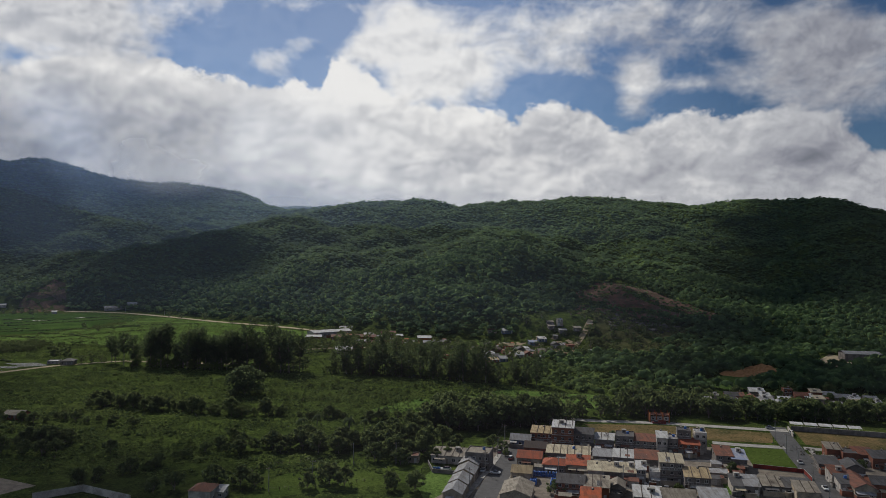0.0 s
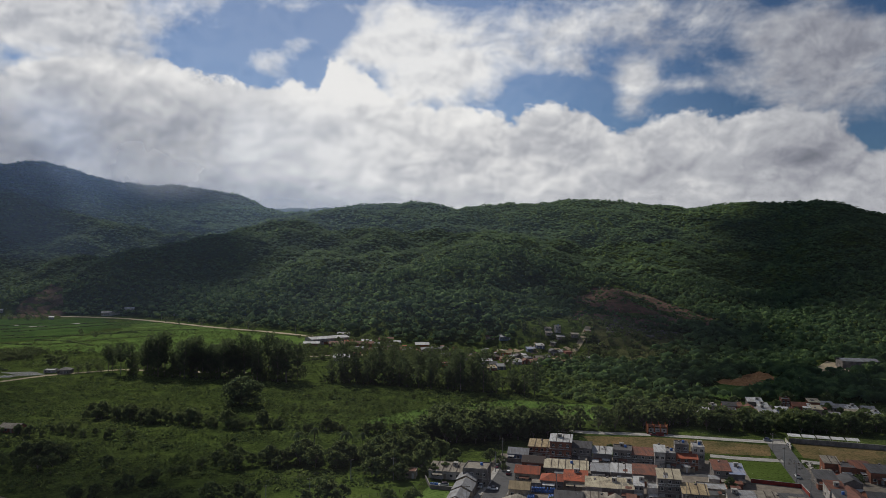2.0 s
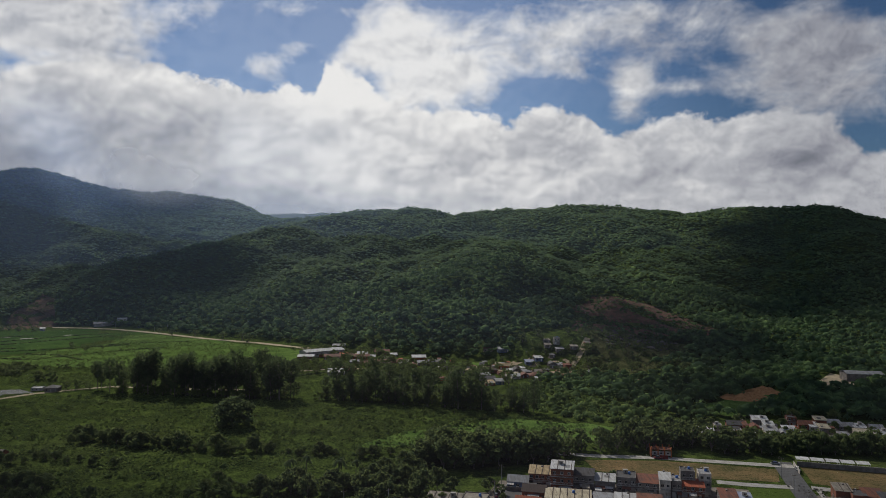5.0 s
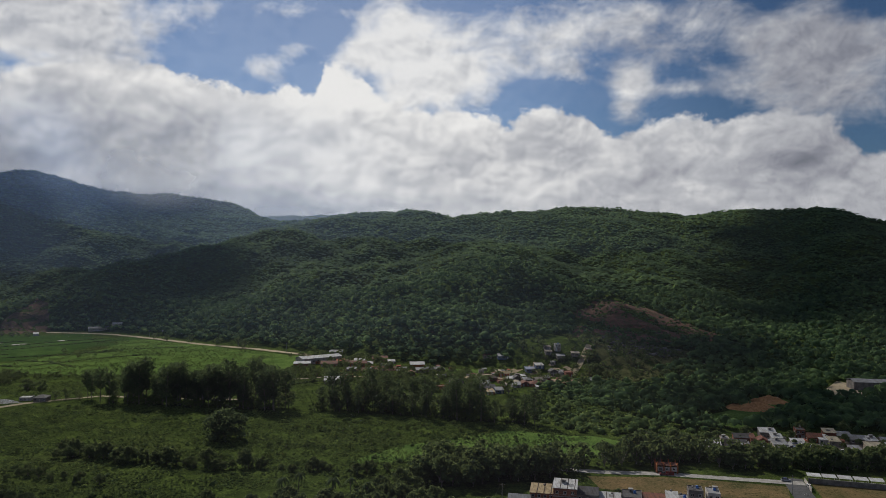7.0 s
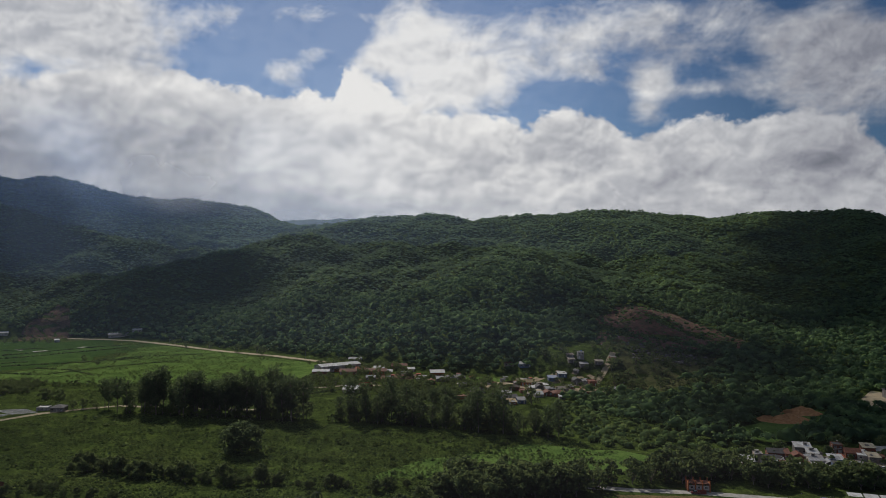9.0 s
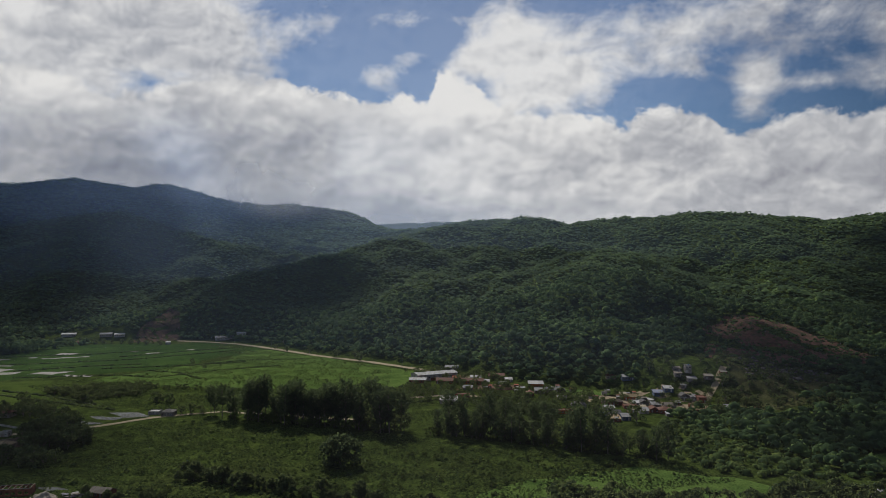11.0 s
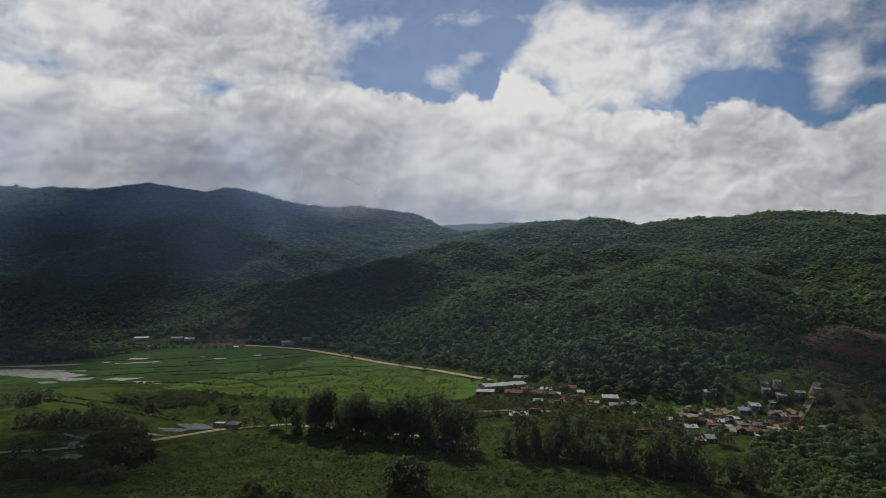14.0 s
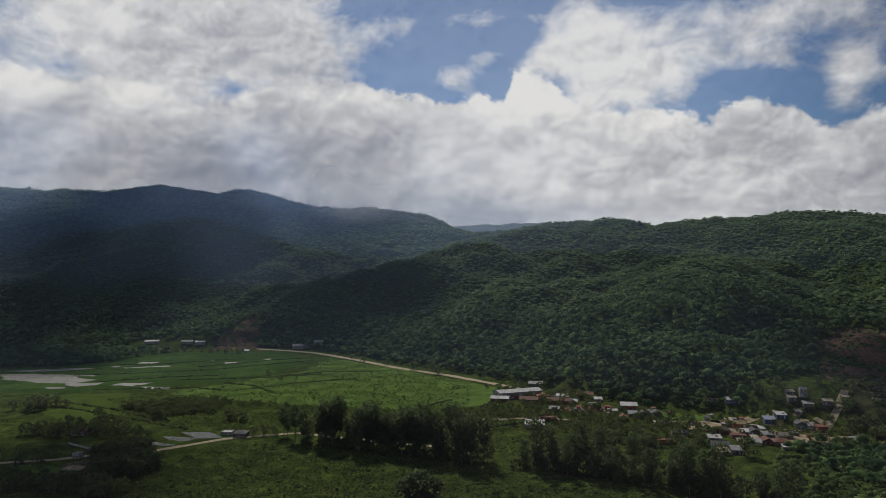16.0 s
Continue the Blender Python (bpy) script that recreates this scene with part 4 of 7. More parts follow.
for nm, base, dirt in (("tin", (0.30, 0.31, 0.33), (0.15, 0.14, 0.13)), ("white_tin", (0.54, 0.55, 0.56), (0.28, 0.27, 0.25)), ("dark_tin", (0.10, 0.10, 0.105), (0.055, 0.05, 0.048)),
                       ("old_tin", (0.30, 0.27, 0.22), (0.13, 0.11, 0.09)), ("cream_tin", (0.48, 0.43, 0.31), (0.25, 0.21, 0.15)), ("tan", (0.42, 0.33, 0.19), (0.22, 0.16, 0.09)),
                       ("rust", (0.20, 0.075, 0.045), (0.09, 0.05, 0.04)), ("red_tile", (0.38, 0.085, 0.035), (0.17, 0.06, 0.035)), ("dark_tile", (0.085, 0.06, 0.05), (0.05, 0.04, 0.035)),
                       ("blue_tin", (0.22, 0.27, 0.42), (0.30, 0.30, 0.32))):
    stained("roof_" + nm, tuple(c * 0.8 for c in base), dirt, 0.8, 0.0, 0.0, 0.12)
for nm, base, dirt in (("grey", (0.27, 0.26, 0.25), (0.14, 0.13, 0.12)), ("white", (0.62, 0.61, 0.58), (0.35, 0.33, 0.30)), ("cream", (0.50, 0.45, 0.36), (0.28, 0.24, 0.19)),
                       ("brick", (0.30, 0.12, 0.075), (0.17, 0.09, 0.06)), ("blue", (0.13, 0.20, 0.33), (0.13, 0.16, 0.22)), ("orange", (0.52, 0.17, 0.05), (0.28, 0.11, 0.05)), ("red", (0.34, 0.05, 0.04), (0.18, 0.05, 0.04))):
    stained("wall_" + nm, (base[0] * 0.80, base[1] * 0.74, base[2] * 0.70), tuple(c * 0.6 for c in dirt), 0.9, 0.0, 0.0, 0.15)
stained("concrete", (0.34, 0.33, 0.31), (0.19, 0.18, 0.16), 0.9, 0.0, 0.1, 0.15)
stained("asphalt", (0.075, 0.076, 0.080), (0.05, 0.05, 0.05), 0.9, 0.0, 0.0, 0.2, 0.6)
stained("dirt_road", (0.36, 0.30, 0.20), (0.24, 0.19, 0.12), 0.95, 0.0, 0.0, 0.1, 0.4)
stained("bare_yard", (0.19, 0.165, 0.135), (0.10, 0.085, 0.07), 0.95, 0.0, 0.0, 0.1, 0.4)
stained("sandy_yard", (0.30, 0.235, 0.155), (0.15, 0.12, 0.08), 0.95, 0.0, 0.0, 0.1, 0.4)
stained("dark_wood", (0.10, 0.065, 0.04), (0.06, 0.04, 0.03), 0.7)
material("frame_paint", lambda s, v: (s.mix(random_of(s), (0.55, 0.55, 0.53), (0.20, 0.16, 0.13)), None), 0.5)
material("pane", lambda s, v: ((0.02, 0.024, 0.028), None), 0.12, 0, 0, 0.5)
material("tank_blue", lambda s, v: (s.mix(s.noise(v, 1.2), (0.05, 0.16, 0.46), (0.03, 0.09, 0.26)), None), 0.5)


def box(x0, x1, y0, y1, z0, z1):
    v = [(x0, y0, z0), (x1, y0, z0), (x1, y1, z0), (x0, y1, z0), (x0, y0, z1), (x1, y0, z1), (x1, y1, z1), (x0, y1, z1)]
    return v, [(3, 2, 1, 0), (4, 5, 6, 7), (0, 1, 5, 4), (1, 2, 6, 5), (2, 3, 7, 6), (3, 0, 4, 7)]


FRAME_MESH = mesh_from("window_frame", *joined([box(-0.5, -0.42, -0.07, 0.05, 0, 1), box(0.42, 0.5, -0.07, 0.05, 0, 1), box(-0.42, 0.42, -0.07, 0.05, 0.92, 1),
                                                box(-0.46, 0.46, -0.13, 0.05, -0.07, 0.08), box(-0.03, 0.03, -0.06, 0.05, 0.08, 0.92)]), ["frame_paint"])
PANE_MESH = mesh_from("pane", *box(-0.42, 0.42, -0.03, 0.05, 0.08, 0.92), ["pane"])
DOOR_MESH = mesh_from("door", *joined([box(-0.5, 0.5, -0.05, 0.05, 0, 1), box(-0.40, -0.04, -0.075, -0.05, 0.08, 0.45), box(0.04, 0.40, -0.075, -0.05, 0.08, 0.45),
                                       box(-0.40, 0.40, -0.075, -0.05, 0.52, 0.94)]), ["frame_paint"])


def opening(kind, parent, x, y, z, w, h, turn=0):
    ob = part("window" if kind == "window" else "door", FRAME_MESH if kind == "window" else DOOR_MESH, parent)
    ob.matrix_local = pose(x, y, z, 0, 0, turn) @ Matrix.Diagonal((w, 1, h, 1))
    if kind == "window":
        part("pane", PANE_MESH, ob)
    return ob


def fold(lines, thick):
    """A roof sheet folded over parallel lines of two points each: one closed mesh."""
    n = len(lines)
    v = [p for ln in lines for p in ln]
    v += [(x, y, z - thick) for x, y, z in v]
    m = 2 * n
    f = []
    for i in range(n - 1):
        a, b, c, d = 2 * i, 2 * i + 1, 2 * i + 3, 2 * i + 2
        f += [(a, b, c, d), (d + m, c + m, b + m, a + m), (a, d, d + m, a + m), (b + m, c + m, c, b)]
    f += [(0, m, m + 1, 1), (m - 2, m - 1, 2 * m - 1, 2 * m - 2)]
    return v, f


ROOF_WORDS = {"tin": "grey sheet-metal", "white_tin": "white sheet-metal", "dark_tin": "dark grey sheet", "old_tin": "weathered fibre-cement", "cream_tin": "pale cream sheet", "tan": "tan sheet",
              "rust": "rust-brown", "red_tile": "red clay-tile", "dark_tile": "dark brown tile", "blue_tin": "blue and white sheet"}
SHAPE_WORDS = {"gable": "gabled", "shed": "sloping", "flat": "flat", "hip": "hipped"}


def house(row, turn, group, seed, base=None):
    """A small masonry house: walls, roof, doors and windows with their panes."""
    x, y, w, d, h, shape, roof, wall = row
    rng = np.random.RandomState(seed)
    z = float(terrain(np.array([x]), np.array([y]))[0]) if base is None else base
    storeys = max(1, round(h / 3.1))
    label = f"{wall} walled {storeys}-storey house with a {SHAPE_WORDS[shape]} {ROOF_WORDS[roof]} roof" if wall != "brick" else \
        f"bare red-brick {storeys}-storey house with a {SHAPE_WORDS[shape]} {ROOF_WORDS[roof]} roof"
    ob = thing("house", label.replace("1-storey", "single-storey").replace("2-storey", "two-storey").replace("3-storey", "three-storey"), "house", group, (x, y, z), turn + rng.uniform(-1.5, 1.5))
    hw, hd = w / 2, d / 2
    over = 0.35
    rise = {"gable": min(1.8, 0.17 * min(w, d) + 0.5), "hip": 1.7, "shed": 0.10 * d + 0.25, "flat": 0.0}[shape]
    body = [box(-hw, hw, -hd, hd, -0.6, h)]
    roofing = []
    if shape == "shed":
        k = rise / d
        v, f = box(-hw, hw, -hd, hd, -0.6, h)
        body = [([(p, q, r if r < 0 else (h if q < 0 else h + rise)) for p, q, r in v], f)]
        roofing = [fold([((-hw - over, q, h + (q + hd) * k + 0.12), (hw + over, q, h + (q + hd) * k + 0.12)) for q in (-hd - over, -hd * 0.3, hd * 0.4, hd + over)], 0.1)]
    elif shape == "gable" and w >= d * 0.85:
        k = rise / hd
        roofing = [fold([((-hw - over, q, h + rise - abs(q) * k + 0.12), (hw + over, q, h + rise - abs(q) * k + 0.12)) for q in (-hd - over, -hd / 2, 0, hd / 2, hd + over)], 0.1)]
        for sx in (-hw + 0.01, hw - 0.21):
            v, f = box(sx, sx + 0.2, -hd, hd, h, h + rise)
            body.append(([(a, 0 if c > h + 0.01 else b, c) for a, b, c in v], f))
    elif shape == "gable":
        k = rise / hw
        roofing = [fold([((q, hd + over, h + rise - abs(q) * k + 0.12), (q, -hd - over, h + rise - abs(q) * k + 0.12)) for q in (-hw - over, -hw / 2, 0, hw / 2, hw + over)], 0.1)]
        for sy in (-hd + 0.01, hd - 0.21):
            v, f = box(-hw, hw, sy, sy + 0.2, h, h + rise)
            body.append(([(0 if c > h + 0.01 else a, b, c) for a, b, c in v], f))
    elif shape == "hip":
        e, r = over, max(0.3, hw - hd)
        v = [(-hw - e, -hd - e, h), (hw + e, -hd - e, h), (hw + e, hd + e, h), (-hw - e, hd + e, h), (-r, -0.05, h + rise), (r, -0.05, h + rise), (r, 0.05, h + rise), (-r, 0.05, h + rise)]
        roofing = [([(p, q, z + 0.1) for p, q, z in v], [(0, 1, 5, 4), (1, 2, 6, 5), (2, 3, 7, 6), (3, 0, 4, 7), (4, 5, 6, 7), (3, 2, 1, 0)])]
    else:
        roofing = [box(-hw + 0.16, hw - 0.16, -hd + 0.16, hd - 0.16, h - 0.1, h + 0.12)]
        for bx in ((-hw, hw, -hd, -hd + 0.15), (-hw, hw, hd - 0.15, hd), (-hw, -hw + 0.15, -hd + 0.15, hd - 0.15), (hw - 0.15, hw, -hd + 0.15, hd - 0.15)):
            body.append(box(*bx, h, h + 0.45))
    part("wall", mesh_from("wall", *joined(body), ["wall_" + wall]), ob)
    part("roof", mesh_from("roof", *joined(roofing), ["roof_" + roof]), ob)
    if shape == "shed" and w > 5 and rng.rand() < 0.5:
        k = rise / d
        for _ in range(rng.randint(1, 3)):
            a0, q0 = rng.uniform(-hw, hw - 2.5), rng.uniform(-hd, 0)
            a1, q1 = a0 + rng.uniform(1.2, 2.4), q0 + rng.uniform(2, hd)
            part("roof_patch", mesh_from("roof_patch", *fold([((a0, q, h + (q + hd) * k + 0.17), (a1, q, h + (q + hd) * k + 0.17)) for q in (q0, q1)], 0.045), ["roof_" +  (roof if rng.rand() < 0.5 else ("old_tin", "tin", "rust", "dark_tin")[rng.randint(4)])]), ob)
    if shape == "shed" and group == "village houses" and w > 6 and roof in ("cream_tin", "old_tin", "tan", "white_tin"):
        k = rise / d
        for a in np.arange(-hw + 2.6, hw - 0.5, 2.9):
            part("roof_seam", mesh_from("roof_seam", *fold([((a, q, h + (q + hd) * k + 0.26), (a + 0.28, q, h + (q + hd) * k + 0.26)) for q in (-hd - over, hd + over)], 0.13), ["roof_dark_tile"]), ob)
    if group == "village houses" and rng.rand() < 0.75 and h < 7:
        px0 = rng.uniform(-hw, 0)
        px1 = min(hw, px0 + rng.uniform(2.5, 5))
        part("porch_roof", mesh_from("porch_roof", *fold([((px0, q, 2.62 + (q + hd) * 0.12), (px1, q, 2.62 + (q + hd) * 0.12)) for q in (-hd - 2.4, -hd - 0.02)], 0.07), ["roof_" + ("old_tin", "white_tin", "cream_tin", "white_tin", "dark_tin", "rust")[rng.randint(6)]]), ob)
        for q in (px0 + 0.15, px1 - 0.15):
            part("post", mesh_from("post", *box(q - 0.06, q + 0.06, -hd - 2.3, -hd - 2.18, -0.3, 2.3), ["concrete"]), ob)
    level = h / storeys
    if storeys > 1:
        for s in range(1, storeys):
            part("ledge", mesh_from("ledge", *box(-hw - 0.08, hw + 0.08, -hd - 0.75, -hd + 0.02, s * level - 0.08, s * level + 0.08), ["concrete"]), ob)
            part("railing", mesh_from("railing", *joined([box(-hw, hw, -hd - 0.72, -hd - 0.66, s * level + 0.92, s * level + 1.0)] + [box(a - 0.03, a + 0.03, -hd - 0.71, -hd - 0.67, s * level + 0.08, s * level + 0.92) for a in np.linspace(-hw, hw, max(4, int(w * 2)))]), ["frame_paint"]), ob)
    cols = max(2, int(w / 2.4))
    for s in range(storeys):
        for c in range(cols):
            px = -hw + w * (c + 0.5) / cols
            if s == 0 and c == seed % cols:
                opening("door", ob, px, -hd, 0.02, 1.0, 2.1)
            elif s == 0 and storeys > 1 and c == (seed + 1) % cols:
                opening("door", ob, px, -hd, 0.02, min(2.2, w / cols - 0.2), 2.2)
            else:
                opening("window", ob, px, -hd, s * level + 0.95, 1.25, min(1.15, level - 1.3))
    for s in range(storeys):
        opening("window", ob, -hw, rng.uniform(-0.2, 0.2) * d, s * level + 0.95, 1.1, min(1.1, level - 1.3), -90)
        if x < 60:
            opening("window", ob, hw, rng.uniform(-0.2, 0.2) * d, s * level + 0.95, 1.1, min(1.1, level - 1.3), 90)
    if shape == "flat" and h > 5:
        tank(x + 0.2 * w * math.cos(radians(turn)), y + 0.1 * d, z + h + 0.16, group)
    return ob


TANK = []


def tank(x, y, z, group=""):
    if not TANK:
        ob = thing("water_tank", "blue plastic water tank on a flat roof", "tank", "roof tanks", (x, y, z))
        vs, fs = tube([(0, 0, 0), (0, 0, 0.85)], [0.62, 0.52], 12)
        part("body", mesh_from("body", vs, fs, ["tank_blue"], smooth=True), ob)
        part("lid", mesh_from("lid", *tube([(0, 0, 0.83), (0, 0, 0.93), (0, 0, 1.02)], [0.56, 0.56, 0.02], 12), ["tank_blue"], smooth=True), ob)
        TANK.append(ob)
    else:
        copy_thing(TANK[0], pose(x, y, z))


# near village
TOP_ROW = [
    (5.3, 377.3, 8.9, 8.0, 3.0, "gable", "tin", "blue"),
    (15.4, 381.0, 9.7, 9.0, 5.4, "shed", "tan", "brick"),
    (23.7, 373.8, 9.3, 9.0, 9.6, "shed", "white_tin", "brick"),
    (33.5, 376.5, 8.6, 10.0, 6.4, "gable", "dark_tin", "grey"),
    (41.9, 373.1, 8.2, 8.0, 4.6, "shed", "white_tin", "grey"),
    (51.0, 373.5, 8.0, 10.0, 6.0, "flat", "dark_tin", "grey"),
    (59.2, 370.7, 9.4, 9.0, 4.8, "shed", "rust", "grey"),
    (64.9, 365.1, 4.4, 8.0, 7.6, "shed", "white_tin", "white"),
    (70.0, 366.6, 3.9, 9.0, 6.6, "flat", "tin", "grey"),
    (76.4, 365.5, 9.3, 8.0, 4.8, "shed", "red_tile", "brick"),
    (76.3, 371.2, 5.7, 7.0, 9.0, "flat", "dark_tin", "grey"),
    (83.2, 370.2, 5.0, 8.0, 8.4, "flat", "tin", "white"),
    (85.2, 349.3, 6.5, 11.0, 5.0, "shed", "rust", "grey"),
    (90.3, 346.4, 5.7, 11.0, 4.4, "shed", "blue_tin", "grey"),
]
MIDDLE_ROWS = [
    (5.9, 347.5, 9.8, 10.0, 3.6, "gable", "red_tile", "cream"),
    (10.3, 362.2, 9.7, 8.0, 3.6, "gable", "dark_tile", "brick"),
    (14.4, 338.3, 8.9, 9.0, 3.4, "hip", "red_tile", "grey"),
    (22.6, 354.0, 17.8, 9.0, 3.6, "shed", "cream_tin", "grey"),
    (23.6, 338.4, 9.1, 10.0, 3.6, "shed", "red_tile", "cream"),
    (36.4, 351.5, 7.7, 8.0, 3.2, "shed", "tin", "grey"),
    (44.5, 349.2, 8.3, 9.0, 3.6, "shed", "white_tin", "grey"),
    (52.9, 345.4, 9.3, 10.0, 4.2, "shed", "rust", "grey"),
    (28.9, 329.7, 6.0, 9.0, 4.0, "shed", "cream_tin", "white"),
    (34.7, 328.5, 5.8, 9.0, 4.0, "shed", "cream_tin", "grey"),
    (40.5, 327.4, 6.0, 9.0, 4.0, "shed", "cream_tin", "grey"),
    (45.6, 327.7, 3.6, 8.0, 5.0, "shed", "white_tin", "white"),
    (50.2, 325.4, 3.8, 7.0, 4.4, "flat", "tin", "white"),
    (56.9, 327.2, 8.4, 9.0, 8.0, "shed", "cream_tin", "grey"),
    (63.4, 317.8, 8.9, 9.0, 5.4, "shed", "tan", "grey"),
    (74.5, 330.7, 10.9, 8.0, 2.8, "flat", "tin", "cream"),
]
NEAR_ROWS = [
    (0.4, 327.6, 7.5, 8.0, 3.4, "gable", "tan", "cream"),
    (-4.1, 302.4, 10.3, 15.0, 4.4, "gable", "old_tin", "cream"),
    (16.3, 312.4, 9.7, 11.0, 4.8, "gable", "dark_tin", "brick"),
    (24.8, 308.7, 8.5, 10.0, 4.6, "shed", "old_tin", "brick"),
    (20.3, 297.5, 6.6, 9.0, 4.0, "shed", "red_tile", "grey"),
    (32.8, 311.5, 5.3, 8.0, 3.4, "gable", "old_tin", "grey"),
    (39.5, 298.1, 8.7, 9.0, 4.6, "shed", "white_tin", "grey"),
    (77.6, 316.3, 4.3, 10.0, 3.2, "shed", "dark_tin", "white"),
    (82.2, 315.2, 5.1, 10.0, 3.4, "shed", "tin", "grey"),
    (90.8, 316.2, 8.3, 9.0, 3.0, "shed", "old_tin", "grey"),
    (98.7, 314.0, 9.6, 9.0, 3.0, "shed", "dark_tin", "grey"),
    (50.3, 298.9, 11.1, 10.0, 4.2, "gable", "old_tin", "grey"),
    (61.9, 297.1, 9.5, 9.0, 4.4, "shed", "tin", "cream"),
]
EAST_ROWS = [
    (124.8, 342.9, 7.8, 9.0, 3.4, "shed", "dark_tin", "grey"),
    (136.6, 360.9, 6.1, 8.0, 4.6, "shed", "old_tin", "brick"),
    (140.6, 355.8, 6.2, 9.0, 4.2, "flat", "dark_tin", "brick"),
    (146.7, 356.0, 7.4, 9.0, 3.8, "shed", "rust", "brick"),
    (150.0, 348.3, 8.7, 9.0, 4.4, "shed", "dark_tin", "brick"),
    (119.8, 326.0, 6.1, 9.0, 4.4, "shed", "rust", "white"),
    (117.7, 317.7, 4.8, 9.0, 3.6, "shed", "dark_tin", "white"),
    (122.8, 320.2, 6.7, 10.0, 3.8, "gable", "rust", "brick"),
    (121.3, 312.9, 7.1, 10.0, 3.8, "gable", "rust", "cream"),
    (130.2, 315.5, 8.6, 10.0, 4.2, "gable", "dark_tin", "brick"),
    (130.4, 335.0, 6.7, 10.0, 4.4, "gable", "dark_tin", "grey"),
    (97.9, 306.4, 7.4, 9.0, 4.2, "shed", "old_tin", "cream"),
]
STREET_WEST = [
    (-15.3, 342.2, 9.6, 10.0, 6.6, "flat", "old_tin", "grey"),
    (-27.3, 350.5, 13.4, 9.0, 3.2, "shed", "old_tin", "white"),
    (-18.9, 338.2, 7.5, 9.5, 3.6, "gable", "tin", "cream"),
    (-21.1, 326.2, 7.4, 9.5, 3.6, "gable", "tin", "cream"),
    (-23.6, 314.6, 6.9, 9.5, 3.6, "gable", "tin", "cream"),
    (-25.9, 303.5, 6.6, 9.5, 3.6, "gable", "tin", "cream"),
]
HAMLET_A = [
    (120.4, 468.0, 8.3, 10.8, 2.6, "shed", "white_tin", "grey"),
    (129.6, 475.0, 4.4, 7.2, 4.6, "flat", "tin", "cream"),
    (136.0, 472.7, 7.7, 7.2, 2.7, "gable", "dark_tin", "grey"),
    (143.1, 485.5, 8.2, 7.2, 2.9, "gable", "dark_tin", "brick"),
    (138.0, 468.9, 4.9, 6.3, 2.6, "shed", "tin", "grey"),
    (147.9, 482.0, 2.5, 7.2, 3.4, "shed", "rust", "brick"),
    (162.2, 494.7, 8.6, 8.1, 3.7, "shed", "white_tin", "grey"),
    (163.4, 485.7, 5.7, 7.2, 2.7, "shed", "white_tin", "white"),
    (152.0, 478.6, 5.6, 7.2, 2.9, "gable", "rust", "brick"),
    (157.1, 469.0, 7.0, 8.1, 3.4, "shed", "tin", "white"),
    (162.1, 465.3, 5.1, 7.2, 2.6, "gable", "tin", "grey"),
    (165.3, 460.5, 8.6, 8.1, 3.7, "flat", "dark_tin", "blue"),
    (180.9, 494.4, 5.0, 7.2, 5.0, "flat", "dark_tin", "brick"),
    (170.5, 475.3, 6.9, 7.2, 2.4, "shed", "white_tin", "grey"),
    (185.1, 486.4, 7.7, 8.1, 2.9, "gable", "rust", "brick"),
]
HAMLET_B = [
    (188.4, 482.9, 5.0, 8.1, 2.7, "shed", "white_tin", "white"),
    (198.1, 494.5, 6.4, 7.2, 3.7, "shed", "cream_tin", "brick"),
    (191.6, 477.7, 5.5, 7.2, 2.9, "shed", "cream_tin", "grey"),
    (204.4, 490.9, 7.5, 7.2, 2.7, "shed", "tin", "grey"),
    (207.2, 483.0, 7.9, 8.1, 2.7, "gable", "tin", "grey"),
    (212.9, 479.1, 6.4, 7.2, 3.0, "shed", "white_tin", "white"),
    (193.5, 460.2, 5.3, 7.2, 2.6, "shed", "tin", "white"),
    (205.3, 462.9, 8.0, 8.1, 3.4, "shed", "cream_tin", "cream"),
    (168.3, 457.0, 3.7, 5.4, 2.2, "shed", "white_tin", "white"),
    (221.2, 477.3, 7.0, 8.1, 2.9, "gable", "tin", "grey"),
    (216.5, 463.0, 6.7, 8.1, 3.0, "shed", "white_tin", "white"),
    (98.9, 464.3, 4.9, 6.3, 2.1, "flat", "tin", "grey"),
    (111.5, 462.9, 3.8, 5.4, 2.1, "shed", "white_tin", "grey"),
]
VALLEY_VILLAGE_A = [
    (10.1, 644.0, 11.6, 10.8, 2.6, "gable", "dark_tin", "blue"),
    (9.2, 664.2, 8.4, 7.2, 2.2, "shed", "white_tin", "grey"),
    (10.5, 627.3, 7.0, 8.1, 2.2, "shed", "tan", "brick"),
    (18.5, 632.4, 6.1, 8.1, 2.6, "shed", "tin", "blue"),
    (8.3, 684.3, 5.1, 8.1, 2.2, "gable", "dark_tile", "brick"),
    (17.0, 689.0, 8.7, 9.9, 2.6, "hip", "dark_tile", "brick"),
    (30.0, 711.6, 10.6, 8.1, 2.8, "gable", "tan", "orange"),
    (25.6, 725.0, 5.0, 6.3, 2.2, "shed", "cream_tin", "cream"),
    (26.1, 676.1, 10.0, 8.1, 2.0, "flat", "rust", "brick"),
    (32.3, 687.7, 6.2, 7.2, 2.2, "shed", "white_tin", "grey"),
    (37.8, 689.6, 7.0, 9.0, 2.6, "gable", "dark_tin", "grey"),
    (33.9, 658.3, 7.0, 8.1, 2.4, "gable", "white_tin", "white"),
    (42.1, 664.3, 6.8, 9.0, 2.4, "gable", "rust", "brick"),
    (50.5, 662.6, 11.1, 10.8, 2.6, "hip", "rust", "brick"),
    (46.4, 683.3, 7.4, 7.2, 2.2, "shed", "tin", "grey"),
    (56.7, 683.3, 8.5, 8.1, 2.2, "gable", "old_tin", "grey"),
]
